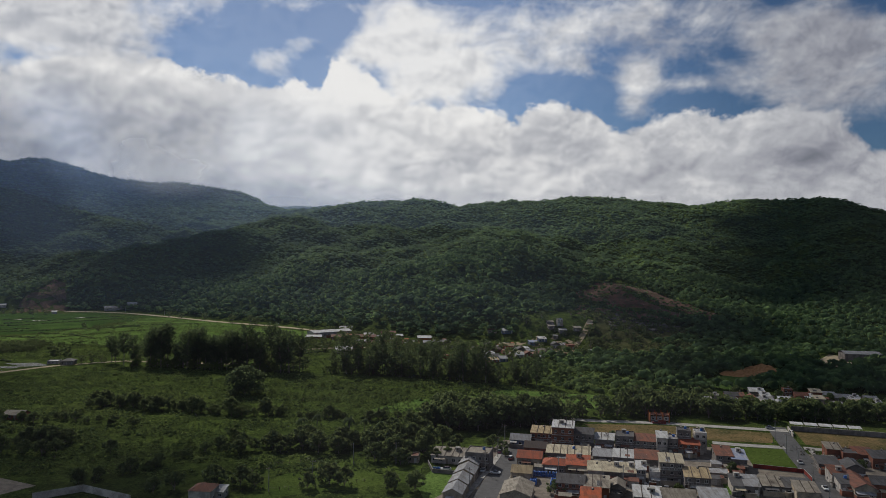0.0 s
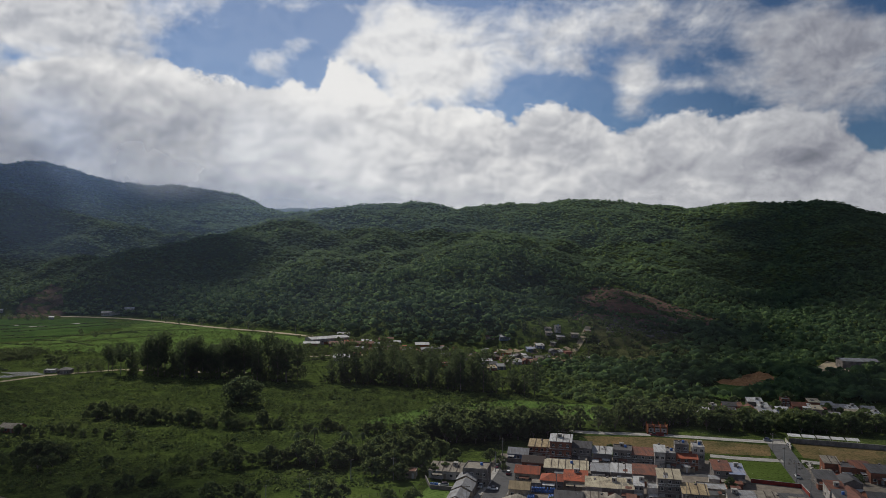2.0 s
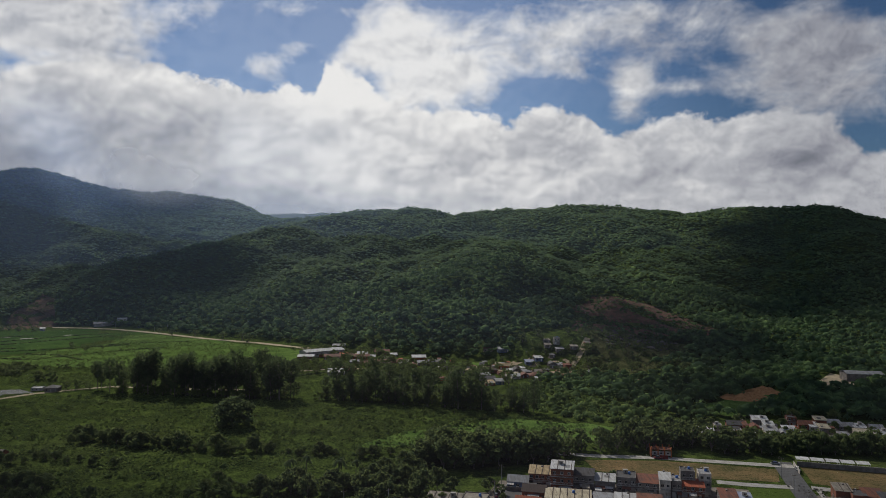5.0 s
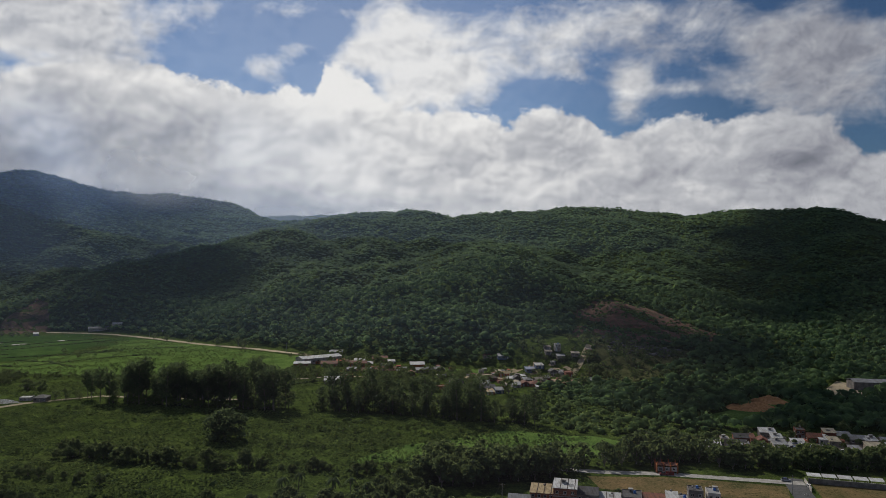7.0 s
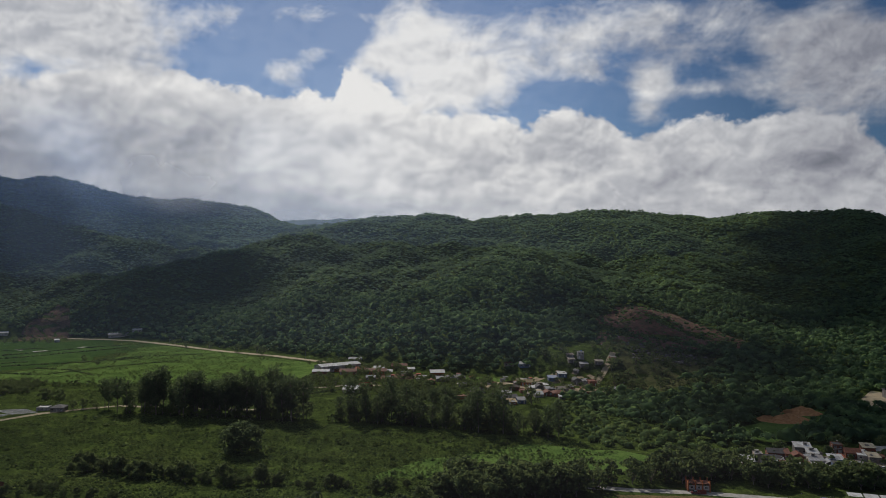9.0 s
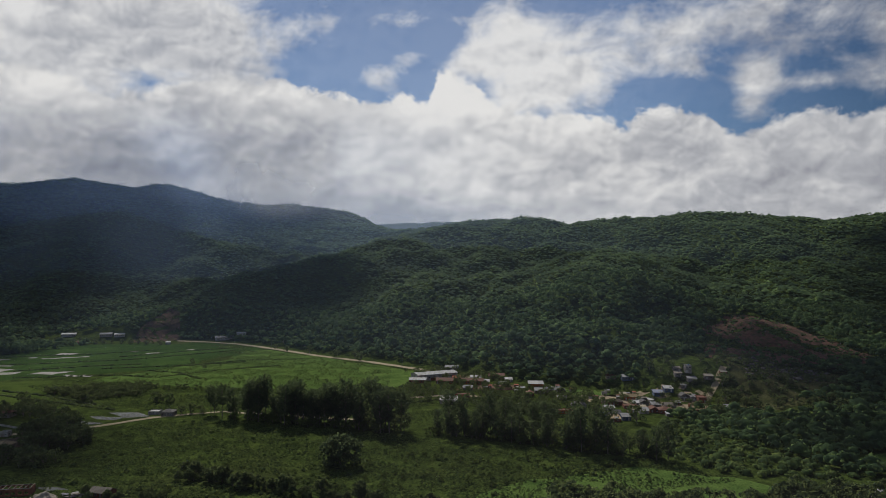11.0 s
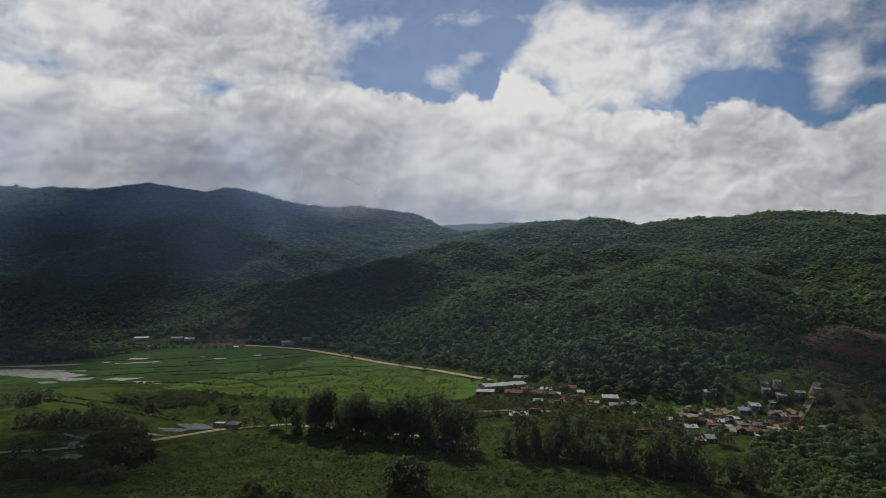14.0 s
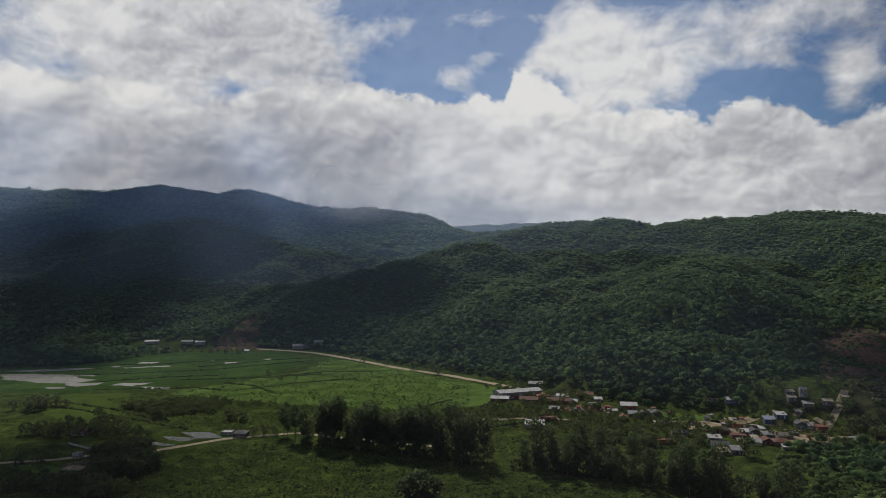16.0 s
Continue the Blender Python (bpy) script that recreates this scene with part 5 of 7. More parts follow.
VALLEY_VILLAGE_B = [
    (53.7, 723.0, 7.8, 8.1, 2.8, "shed", "blue_tin", "blue"),
    (62.4, 727.0, 7.1, 8.1, 2.8, "shed", "white_tin", "blue"),
    (38.9, 709.5, 9.0, 6.3, 2.2, "flat", "old_tin", "grey"),
    (72.9, 714.3, 7.2, 9.0, 2.8, "gable", "dark_tin", "grey"),
    (79.8, 712.5, 5.6, 8.1, 2.4, "shed", "tin", "white"),
    (85.0, 707.7, 6.4, 10.8, 3.7, "flat", "rust", "brick"),
    (77.7, 670.2, 13.5, 9.0, 2.4, "gable", "tan", "brick"),
    (82.5, 665.3, 5.3, 6.3, 2.0, "shed", "cream_tin", "white"),
    (18.8, 769.4, 8.0, 8.1, 2.8, "hip", "rust", "cream"),
    (32.9, 760.5, 10.2, 9.0, 2.9, "gable", "white_tin", "blue"),
    (-47.9, 756.2, 13.3, 9.9, 4.0, "shed", "white_tin", "orange"),
    (-44.0, 730.4, 8.6, 8.1, 2.6, "shed", "tin", "grey"),
    (-35.3, 737.3, 6.9, 8.1, 2.4, "gable", "tin", "grey"),
    (-26.8, 737.5, 8.6, 10.8, 2.4, "gable", "dark_tin", "grey"),
    (-52.0, 715.7, 6.2, 8.1, 2.6, "gable", "rust", "red"),
    (-58.9, 740.3, 3.9, 5.4, 2.0, "shed", "white_tin", "grey"),
]
VALLEY_VILLAGE_C = [
    (-13.1, 674.5, 11.2, 9.0, 2.4, "hip", "dark_tin", "grey"),
    (-23.9, 648.8, 12.1, 8.1, 2.2, "flat", "rust", "orange"),
    (51.3, 649.7, 4.4, 5.4, 2.0, "shed", "white_tin", "grey"),
    (100.5, 681.3, 5.3, 7.2, 2.2, "shed", "tin", "grey"),
    (117.9, 668.6, 7.4, 9.0, 2.4, "gable", "rust", "grey"),
    (123.8, 655.3, 5.1, 8.1, 2.2, "shed", "white_tin", "white"),
    (-3.3, 688.2, 4.7, 6.3, 2.0, "shed", "tan", "brick"),
    (75.8, 732.8, 4.2, 5.4, 2.0, "shed", "tin", "grey"),
    (45.2, 702.8, 4.0, 5.4, 2.0, "shed", "white_tin", "grey"),
    (25.1, 659.5, 4.5, 5.4, 2.0, "shed", "old_tin", "brick"),
    (64.8, 694.4, 3.9, 5.4, 2.0, "shed", "tin", "brick"),
    (35.6, 671.8, 4.5, 5.4, 2.0, "shed", "cream_tin", "grey"),
]
VALLEY_FARMS = [
    (-132.2, 768.3, 15.7, 12.0, 3.0, "gable", "rust", "brick"),
    (-115.1, 673.2, 14.0, 11.0, 3.0, "shed", "white_tin", "white"),
    (-106.7, 769.7, 20.3, 12.0, 3.0, "gable", "rust", "orange"),
    (-105.8, 791.8, 10.0, 8.0, 2.6, "shed", "white_tin", "white"),
    (-136.8, 847.7, 13.7, 9.0, 3.0, "shed", "tin", "grey"),
    (-86.9, 804.2, 15.2, 12.0, 3.0, "gable", "rust", "brick"),
    (-107.3, 698.4, 11.7, 7.0, 2.6, "flat", "rust", "red"),
    (-157.5, 765.0, 15.7, 8.0, 3.0, "shed", "white_tin", "brick"),
    (-145.8, 783.8, 8.6, 7.0, 2.4, "shed", "tan", "orange"),
    (-124.1, 789.4, 8.1, 7.0, 2.4, "shed", "red_tile", "brick"),
    (-93.8, 770.5, 5.8, 7.0, 2.4, "shed", "white_tin", "grey"),
    (-74.0, 785.9, 6.9, 7.0, 2.4, "shed", "white_tin", "grey"),
    (-78.0, 759.5, 7.5, 7.0, 2.4, "shed", "tin", "grey"),
    (-107.0, 735.4, 8.4, 7.0, 2.4, "shed", "tin", "grey"),
]
HILLSIDE = [
    (83.1, 753.5, 5.2, 6.0, 6.0, "flat", "tin", "white"),
    (74.0, 747.6, 6.0, 6.8, 2.8, "shed", "old_tin", "grey"),
    (84.3, 741.4, 7.3, 6.8, 2.8, "shed", "tin", "grey"),
    (74.1, 754.6, 5.8, 6.0, 2.6, "shed", "old_tin", "grey"),
    (98.2, 742.9, 7.0, 6.0, 2.9, "shed", "old_tin", "grey"),
    (111.1, 746.2, 5.0, 6.0, 2.8, "shed", "old_tin", "brick"),
    (107.5, 850.4, 12.3, 6.8, 2.9, "shed", "old_tin", "grey"),
]
HILL_FOOT = [
    (-715.4, 1042.8, 19.0, 9.0, 3.2, "shed", "white_tin", "white"),
    (-660.0, 1047.4, 16.0, 10.0, 3.2, "gable", "tin", "cream"),
    (-642.0, 1051.2, 13.7, 8.0, 3.4, "shed", "white_tin", "white"),
    (-669.4, 997.2, 10.1, 8.0, 3.0, "gable", "rust", "orange"),
    (-495.9, 1076.2, 25.4, 12.0, 3.6, "gable", "tin", "white"),
    (-473.6, 1083.7, 12.7, 9.0, 3.4, "gable", "white_tin", "white"),
    (-385.7, 1040.7, 16.4, 10.0, 3.6, "gable", "tin", "white"),
    (-798.0, 1002.9, 9.6, 8.0, 3.0, "shed", "white_tin", "white"),
    (-550.6, 1020.4, 6.1, 7.0, 3.0, "shed", "white_tin", "white"),
    (-840.3, 1001.0, 8.1, 8.0, 3.0, "shed", "tin", "grey"),
]
FARMS = [
    (-357.2, 488.8, 10.7, 8.0, 3.0, "hip", "tan", "cream"),
    (-379.5, 517.2, 4.6, 5.0, 3.0, "flat", "tin", "white"),
    (-423.0, 570.0, 9.9, 9.0, 3.4, "hip", "rust", "cream"),
    (-310.6, 593.7, 8.7, 9.0, 2.8, "hip", "dark_tin", "grey"),
    (-322.8, 596.4, 7.9, 7.0, 2.0, "flat", "white_tin", "white"),
]
FARMS_NEAR = [
    (-246.0, 418.0, 10.0, 7.0, 2.4, "gable", "old_tin", "brick"),
    (-112.2, 300.2, 7.6, 8.0, 4.2, "hip", "rust", "white"),
    (-107.6, 303.4, 3.9, 5.0, 2.6, "shed", "white_tin", "white"),
    (-42.0, 349.4, 4.6, 6.0, 2.6, "flat", "rust", "cream"),
]
seed, HOMES = 100, []
for rows, turn, group in ((TOP_ROW, -13, "village houses"), (MIDDLE_ROWS, -13, "village houses"), (NEAR_ROWS, -13, "village houses"), (EAST_ROWS, -14, "village houses"),
                          (STREET_WEST, -13, "village houses"), (HAMLET_A, -14, "hamlet houses"), (HAMLET_B, -14, "hamlet houses"), (VALLEY_VILLAGE_A, 6, "valley village houses"),
                          (VALLEY_VILLAGE_B, 6, "valley village houses"), (VALLEY_VILLAGE_C, 6, "valley village houses"), (VALLEY_FARMS, 6, "valley farm buildings"), (HILLSIDE, 4, "hillside houses"), (HILL_FOOT, 25, "hill foot houses"), (FARMS, 10, "farm houses"), (FARMS_NEAR, -5, "farm houses")):
    for row in rows:
        seed += 1
        house(row, turn, group, seed)
        if group in ("village houses", "hamlet houses"):
            HOMES.append((row, turn))


# ---- things on the roofs ----
def satellite_dish():
    ob = thing("satellite_dish", "small grey satellite dish on a house roof", "satellite dish", "roof dishes")
    part("mast", mesh_from("mast", *tube([(0, 0, -0.3), (0, 0, 0.75)], [0.035, 0.03], 6), ["frame_paint"]), ob)
    rings = [(0.0, 0.02), (0.03, 0.2), (0.09, 0.36), (0.18, 0.5), (0.15, 0.5), (0.05, 0.34), (-0.02, 0.02)]
    bowl = part("bowl", mesh_from("bowl", *tube([(0, 0, z) for z, _ in rings], [r for _, r in rings], 14), ["wall_grey"], smooth=True), ob)
    bowl.matrix_local = pose(0, 0, 0.8, 48, 0, 15)
    part("feed_arm", mesh_from("feed_arm", *tube([(0, -0.3, 0.1), (0, -0.02, 0.55)], [0.02, 0.02], 5), ["frame_paint"]), bowl)
    return ob


def roof_box():
    """A tiled-over masonry box that holds a house's water tank."""
    ob = thing("tank_house", "small masonry tank housing on a house roof", "tank housing", "roof tank housings")
    part("wall", mesh_from("wall", *box(-0.9, 0.9, -0.8, 0.8, -0.4, 1.3), ["wall_white"]), ob)
    part("lid", mesh_from("lid", *box(-1.02, 1.02, -0.92, 0.92, 1.3, 1.42), ["concrete"]), ob)
    part("hatch", mesh_from("hatch", *box(-0.3, 0.3, -0.86, -0.8, 0.3, 1.0), ["dark_wood"]), ob)
    return ob


rr_ = np.random.RandomState(53)
DISH, BOX = [], []
for (x, y, w, d, h, shape, *_), turn in HOMES:
    c, sn = math.cos(radians(turn)), math.sin(radians(turn))
    for kind in ("dish", "tank", "box"):
        if rr_.rand() > {"dish": 0.50, "tank": 0.07, "box": 0.20}[kind] or shape not in ("shed", "flat"):
            continue
        u, v = rr_.uniform(-0.32, 0.32) * w, rr_.uniform(-0.05, 0.36) * d
        top = h + 0.12 + ((v + d / 2) * (0.10 * d + 0.25) / d if shape == "shed" else 0.0)
        px, py = x + u * c - v * sn, y + u * sn + v * c
        if kind == "tank":
            tank(px, py, top - 0.04)
            continue
        pool, make = (DISH, satellite_dish) if kind == "dish" else (BOX, roof_box)
        if pool:
            copy_thing(pool[0], pose(px, py, top, 0, 0, turn))
        else:
            pool.append(make())
            pool[0].matrix_world = pose(px, py, top, 0, 0, turn)


# ---- roads, yards and fields ----
def ribbon(name, points, width, mat, label, category="road", lift=0.06, edge=0.0):
    """A paved strip along points, draped on the ground with a side of its own."""
    pts = []
    for (ax, ay), (bx, by) in zip(points, points[1:]):
        n = max(1, int(math.hypot(bx - ax, by - ay) / 9))
        pts += [(ax + (bx - ax) * k / n, ay + (by - ay) * k / n) for k in range(n)]
    pts.append(points[-1])
    p = np.array(pts)
    d = np.gradient(p, axis=0)
    d /= np.linalg.norm(d, axis=1)[:, None]
    nrm = np.stack([-d[:, 1], d[:, 0]], 1)
    r = np.random.RandomState(len(pts))
    wl, wr_ = width / 2 + r.uniform(-edge, edge, len(p)), width / 2 + r.uniform(-edge, edge, len(p))
    left, right = p + nrm * wl[:, None], p - nrm * wr_[:, None]
    zl, zr = terrain(left[:, 0], left[:, 1]) + lift, terrain(right[:, 0], right[:, 1]) + lift
    n = len(p)
    v = np.concatenate([np.c_[left, zl], np.c_[right, zr], np.c_[left, zl - lift - 0.3], np.c_[right, zr - lift - 0.3]])
    i = np.arange(n - 1)
    f = np.concatenate([np.stack([i + n, i + n + 1, i + 1, i], 1), np.stack([i, i + 1, i + 2 * n + 1, i + 2 * n], 1), np.stack([i + 3 * n, i + 3 * n + 1, i + n + 1, i + n], 1)])
    return tagged(new(name, mesh_from(name, v, f, [mat])), label, category, kind="structure")


def patch(name, corners, mat, label, category="ground", lift=0.04, cell=14.0, wobble=0.0):
    """A sheet of other ground within corners, following the terrain."""
    bm = bmesh.new()
    face = bm.faces.new([bm.verts.new((x, y, 0)) for x, y in corners])
    bmesh.ops.triangulate(bm, faces=[face])
    for _ in range(7):
        longest = [e for e in bm.edges if e.calc_length() > cell]
        if not longest:
            break
        bmesh.ops.subdivide_edges(bm, edges=longest, cuts=1)
        bmesh.ops.triangulate(bm, faces=bm.faces)
    co = np.array([v.co[:2] for v in bm.verts])
    zz = terrain(co[:, 0], co[:, 1]) + lift
    for v, z in zip(bm.verts, zz):
        if wobble:
            v.co.x += wobble * noise.noise(v.co * (0.13 if wobble < 8 else 0.03))
            v.co.y += wobble * noise.noise(v.co * (0.13 if wobble < 8 else 0.03) + Vector((9, 9, 0)))
        v.co.z = z
    bmesh.ops.recalc_face_normals(bm, faces=bm.faces)
    if sum(f.normal.z for f in bm.faces) < 0:
        bmesh.ops.reverse_faces(bm, faces=bm.faces)
    me = bpy.data.meshes.new(name)
    bm.to_mesh(me)
    bm.free()
    me.materials.append(MATS[mat])
    return tagged(new(name, me), label, category, kind="structure")


def crop(name, lo, hi, vary=0.5):
    lo, hi = ((c[0] * 1.08, c[1], c[2] * 1.25) for c in (lo, hi))

    def build(s, vec):
        n = s.noise(vec, 0.06, 5.0, 0.6)
        tuft = s.noise(vec, 0.7, 5.0, 0.75)
        c = s.ramp(n, (0.35, lo), (0.65, hi))
        # pale tops and dark hollows: shading of the tufts carried by the colour
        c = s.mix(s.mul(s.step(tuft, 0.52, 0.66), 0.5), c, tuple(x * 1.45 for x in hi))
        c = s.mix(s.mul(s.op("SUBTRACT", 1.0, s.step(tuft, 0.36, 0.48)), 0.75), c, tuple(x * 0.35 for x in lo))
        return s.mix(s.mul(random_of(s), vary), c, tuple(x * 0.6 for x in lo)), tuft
    return material(name, build, 1.0, 0, 0.6, 0.0)


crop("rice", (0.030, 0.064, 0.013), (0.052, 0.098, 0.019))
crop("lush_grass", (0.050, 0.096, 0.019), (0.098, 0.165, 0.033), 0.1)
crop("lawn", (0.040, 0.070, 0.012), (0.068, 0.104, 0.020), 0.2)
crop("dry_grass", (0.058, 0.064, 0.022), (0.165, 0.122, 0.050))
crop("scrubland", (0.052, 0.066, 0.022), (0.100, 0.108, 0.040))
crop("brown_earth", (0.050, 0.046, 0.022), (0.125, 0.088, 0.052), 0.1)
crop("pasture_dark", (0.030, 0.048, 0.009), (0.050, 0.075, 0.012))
material("pond_water", lambda s, v: ((0.06, 0.065, 0.055), s.noise(v, 1.5)), 0.25, 0, 0.02, 0.1)
material("flooded_mud", lambda s, v: (s.ramp(s.noise(s.stretch(v, 1.0, 2.2, 1.0), 0.09, 6, 0.62), (0.42, (0.035, 0.055, 0.018)), (0.46, (0.08, 0.075, 0.062)), (0.56, (0.13, 0.12, 0.105)), (0.62, (0.035, 0.055, 0.018))), s.noise(v, 0.8)), 0.6, 0, 0.05, 0.15)

patch("village_ground", [(-36, 300), (-2, 385), (92, 376), (150, 360), (190, 345), (190, 290), (-36, 290)], "bare_yard", "dusty grey-brown yards between the houses", lift=0.03)
patch("hamlet_ground", [(116, 455), (126, 470), (160, 486), (225, 492), (236, 470), (205, 446), (160, 450)], "bare_yard", "dusty yards between the hamlet houses", lift=0.03)
patch("valley_village_ground", [(-170, 752), (-150, 700), (-60, 690), (-20, 690), (20, 680), (95, 660), (125, 700), (90, 745), (30, 742), (-30, 735), (-60, 760), (-110, 800)], "pasture_dark", "grass and yards round the valley village", lift=0.03, wobble=5)
ribbon("village_street", [(-18, 290), (-15.5, 305), (-7, 336), (-1.5, 356), (3.5, 377)], 8.4, "asphalt", "grey asphalt village street")
ribbon("cross_street", [(3, 371.5), (20, 367), (48, 362), (72, 356), (92, 352)], 5.0, "asphalt", "narrow asphalt cross street", lift=0.08)
ribbon("middle_street", [(12, 330), (27, 322.5), (47, 317), (66, 311), (78, 306)], 6.0, "asphalt", "asphalt street between house rows", lift=0.075)
ribbon("east_road", [(104, 285), (110, 309), (115, 330), (127, 377), (135.5, 408), (138, 416)], 9.0, "asphalt", "wide grey asphalt road between the blocks", lift=0.07)
ribbon("back_road", [(20, 432), (51, 425), (79, 422.5), (116, 413.5), (140, 408)], 5.6, "concrete", "pale concrete road behind the village", lift=0.085)
ribbon("lot_road", [(94, 384), (106, 380), (124, 376.5)], 5.2, "concrete", "pale concrete side road", lift=0.09)
ribbon("lot_road_east", [(132, 376), (150, 369), (175, 359), (200, 348)], 5.0, "concrete", "pale concrete side road", lift=0.09)
ribbon("west_pavement", [(-23, 303), (-12.3, 337), (-7, 356), (-3.0, 372)], 2.2, "concrete", "concrete pavement with a raised kerb", "pavement", lift=0.20)
ribbon("east_pavement", [(119.4, 320), (123, 336), (133, 372)], 1.8, "concrete", "concrete pavement with a raised kerb", "pavement", lift=0.20)
ribbon("farm_road", [(-470, 470), (-417, 495.8), (-389.5, 510.7), (-375, 525), (-346.7, 541), (-336.8, 555), (-317, 584), (-295, 600), (-276, 612), (-240, 606), (-170, 600)], 5.0, "dirt_road", "pale dirt farm road across the meadow", edge=0.5, lift=0.12)
ribbon("valley_road", [(-560, 1062), (-506, 1054), (-457, 1038), (-391, 996), (-310, 936), (-234, 893), (-177, 852), (-144, 824), (-110, 800)], 9.0, "dirt_road", "pale unpaved road along the hill foot", edge=0.8, lift=0.25)
ribbon("village_lane", [(114, 757), (98, 727), (76, 680), (55, 692), (28, 711), (10, 722), (-30, 716)], 5.0, "dirt_road", "pale lane through the valley village", edge=0.4, lift=0.15)
ribbon("village_lane_short", [(76, 680), (110, 664), (150, 650)], 4.0, "dirt_road", "pale lane beside the woods", edge=0.4, lift=0.15)
ribbon("yard_lane", [(-171, 683), (-151, 690), (-114, 708), (-92, 704)], 5.0, "dirt_road", "pale lane to the farmyards", edge=0.6, lift=0.14)
patch("dry_lot", [(42, 418), (79, 417), (115, 408), (130, 403), (122, 384), (96, 388), (60, 392), (44, 400)], "dry_grass", "vacant lot of dry brown grass", lift=0.05)
patch("dry_lot_east", [(143, 408), (178, 398), (205, 388), (200, 356), (150, 374), (136, 382)], "dry_grass", "vacant lot of dry patchy grass", lift=0.05)
patch("green_lot", [(97, 347), (104, 376), (122, 372), (113, 341)], "lawn", "green empty lot between the houses", lift=0.06)
patch("green_plot", [(70, 304), (82, 304), (86, 322), (76, 326)], "lush_grass", "small green plot between the houses", lift=0.06)
patch("west_lawn", [(-36, 300), (-40, 320), (-34, 338), (-22, 332), (-28, 312)], "lush_grass", "green strip of grass beside the row houses", lift=0.055)
patch("pasture_lawn", [(-100, 300), (-92, 330), (-66, 352), (-38, 346), (-40, 322), (-66, 312)], "lawn", "mown green pasture near the village", lift=0.05, wobble=3)
# next two: brighter grass colour stands in for sun falling through cloud gaps
patch("bright_pasture", [(-462, 728), (-450, 774), (-424, 833), (-400, 895), (-432, 990), (-391, 984), (-310, 924), (-234, 880), (-177, 838), (-150, 812), (-160, 770), (-176, 735), (-236, 712), (-330, 706), (-400, 712)], "lush_grass", "green pasture with sunlight put into a brighter grass colour", lift=0.06, wobble=10)
patch("sunlit_meadow", [(-70, 440), (-45, 478), (10, 506), (58, 498), (84, 478), (44, 448), (0, 442)], "lush_grass", "rough meadow behind the village woods, sunlight put into its colour", lift=0.05, wobble=9)
patch("valley_yards", [(10, 728), (-6, 716), (20, 690), (60, 668), (100, 664), (112, 700), (84, 735), (50, 742)], "sandy_yard", "trodden brown yards between the valley houses", lift=0.07, wobble=4)
patch("green_field", [(-20, 712), (-28, 750), (18, 752), (20, 720)], "lush_grass", "small bright green field by the houses", lift=0.07)
patch("hill_clearing", [(136, 545), (158, 512), (232, 600), (222, 622), (186, 580)], "lush_grass", "grassy clearing in the woods", lift=0.05)
patch("sand_lot", [(258, 622), (302, 620), (328, 660), (312, 692)], "dirt_road", "levelled sandy building lot", lift=0.1)
patch("quarry_floor", QUARRY, "scrubland", "grassy floor of an old quarry", lift=0.25, wobble=5)
patch("earth_scar_east", SCAR_EAST, "red_soil", "bare red-brown earth cutting on the hillside", lift=0.5, wobble=10)
patch("farmyard", [(-376, 498), (-359, 517), (-343, 513), (-350, 490)], "red_soil", "bare reddish farmyard behind a pale wall", lift=0.07, wobble=1)
patch("hill_foot_yards", FOOT_CLEAR, "pasture_dark", "grassy yards at the foot of the hills", lift=0.3, wobble=4)
patch("earth_scar_west", SCAR_WEST, "brown_earth", "bare earth cutting above the valley", lift=0.5, wobble=6)
patch("village_earth", [(-118, 735), (-100, 770), (-60, 765), (-60, 740)], "red_soil", "trodden red earth between sheds", lift=0.08, wobble=3)
patch("farm_pasture", [(-570, 690), (-500, 720), (-440, 640), (-400, 600), (-460, 600), (-540, 640)], "lawn", "smooth green farm pasture", lift=0.05, wobble=5)
patch("garden_lawn", [(-390, 500), (-368, 496), (-362, 486), (-386, 484), (-410, 492)], "lush_grass", "green lawn behind the farmhouse", lift=0.06)

# paddies: rows of levelled plots behind low bunds, some flooded
prng = np.random.RandomState(8)
paddy_dir, paddy_org = Vector((0.80, 0.60)), Vector((-640, 690))
paddy_out = Vector((-0.60, 0.80))
for i in range(7):
    a = 0.0
    while a < 330 - 16 * i:
        ln = prng.uniform(34, 78)
        o = paddy_org + paddy_out * (i * 42 + 2) + paddy_dir * (a + 2)
        cs = [o, o + paddy_dir * (ln - 3), o + paddy_dir * (ln - 3) + paddy_out * 38, o + paddy_out * 38]
        ok = all(-760 < c.x < -330 for c in cs) and float(terrain(np.array([cs[2].x]), np.array([cs[2].y]))[0]) < 1.5 and cs[0].x < -430 + 0.1 * i
        if ok:
            patch("paddy", [c[:] for c in cs], "rice", "green rice plot behind low bunds", "field", 0.10 + 0.02 * (i % 2), 12.0, 3.0)
        a += ln
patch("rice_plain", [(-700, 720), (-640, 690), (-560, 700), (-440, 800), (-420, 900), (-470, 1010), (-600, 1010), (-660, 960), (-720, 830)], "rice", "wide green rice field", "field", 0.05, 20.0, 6)
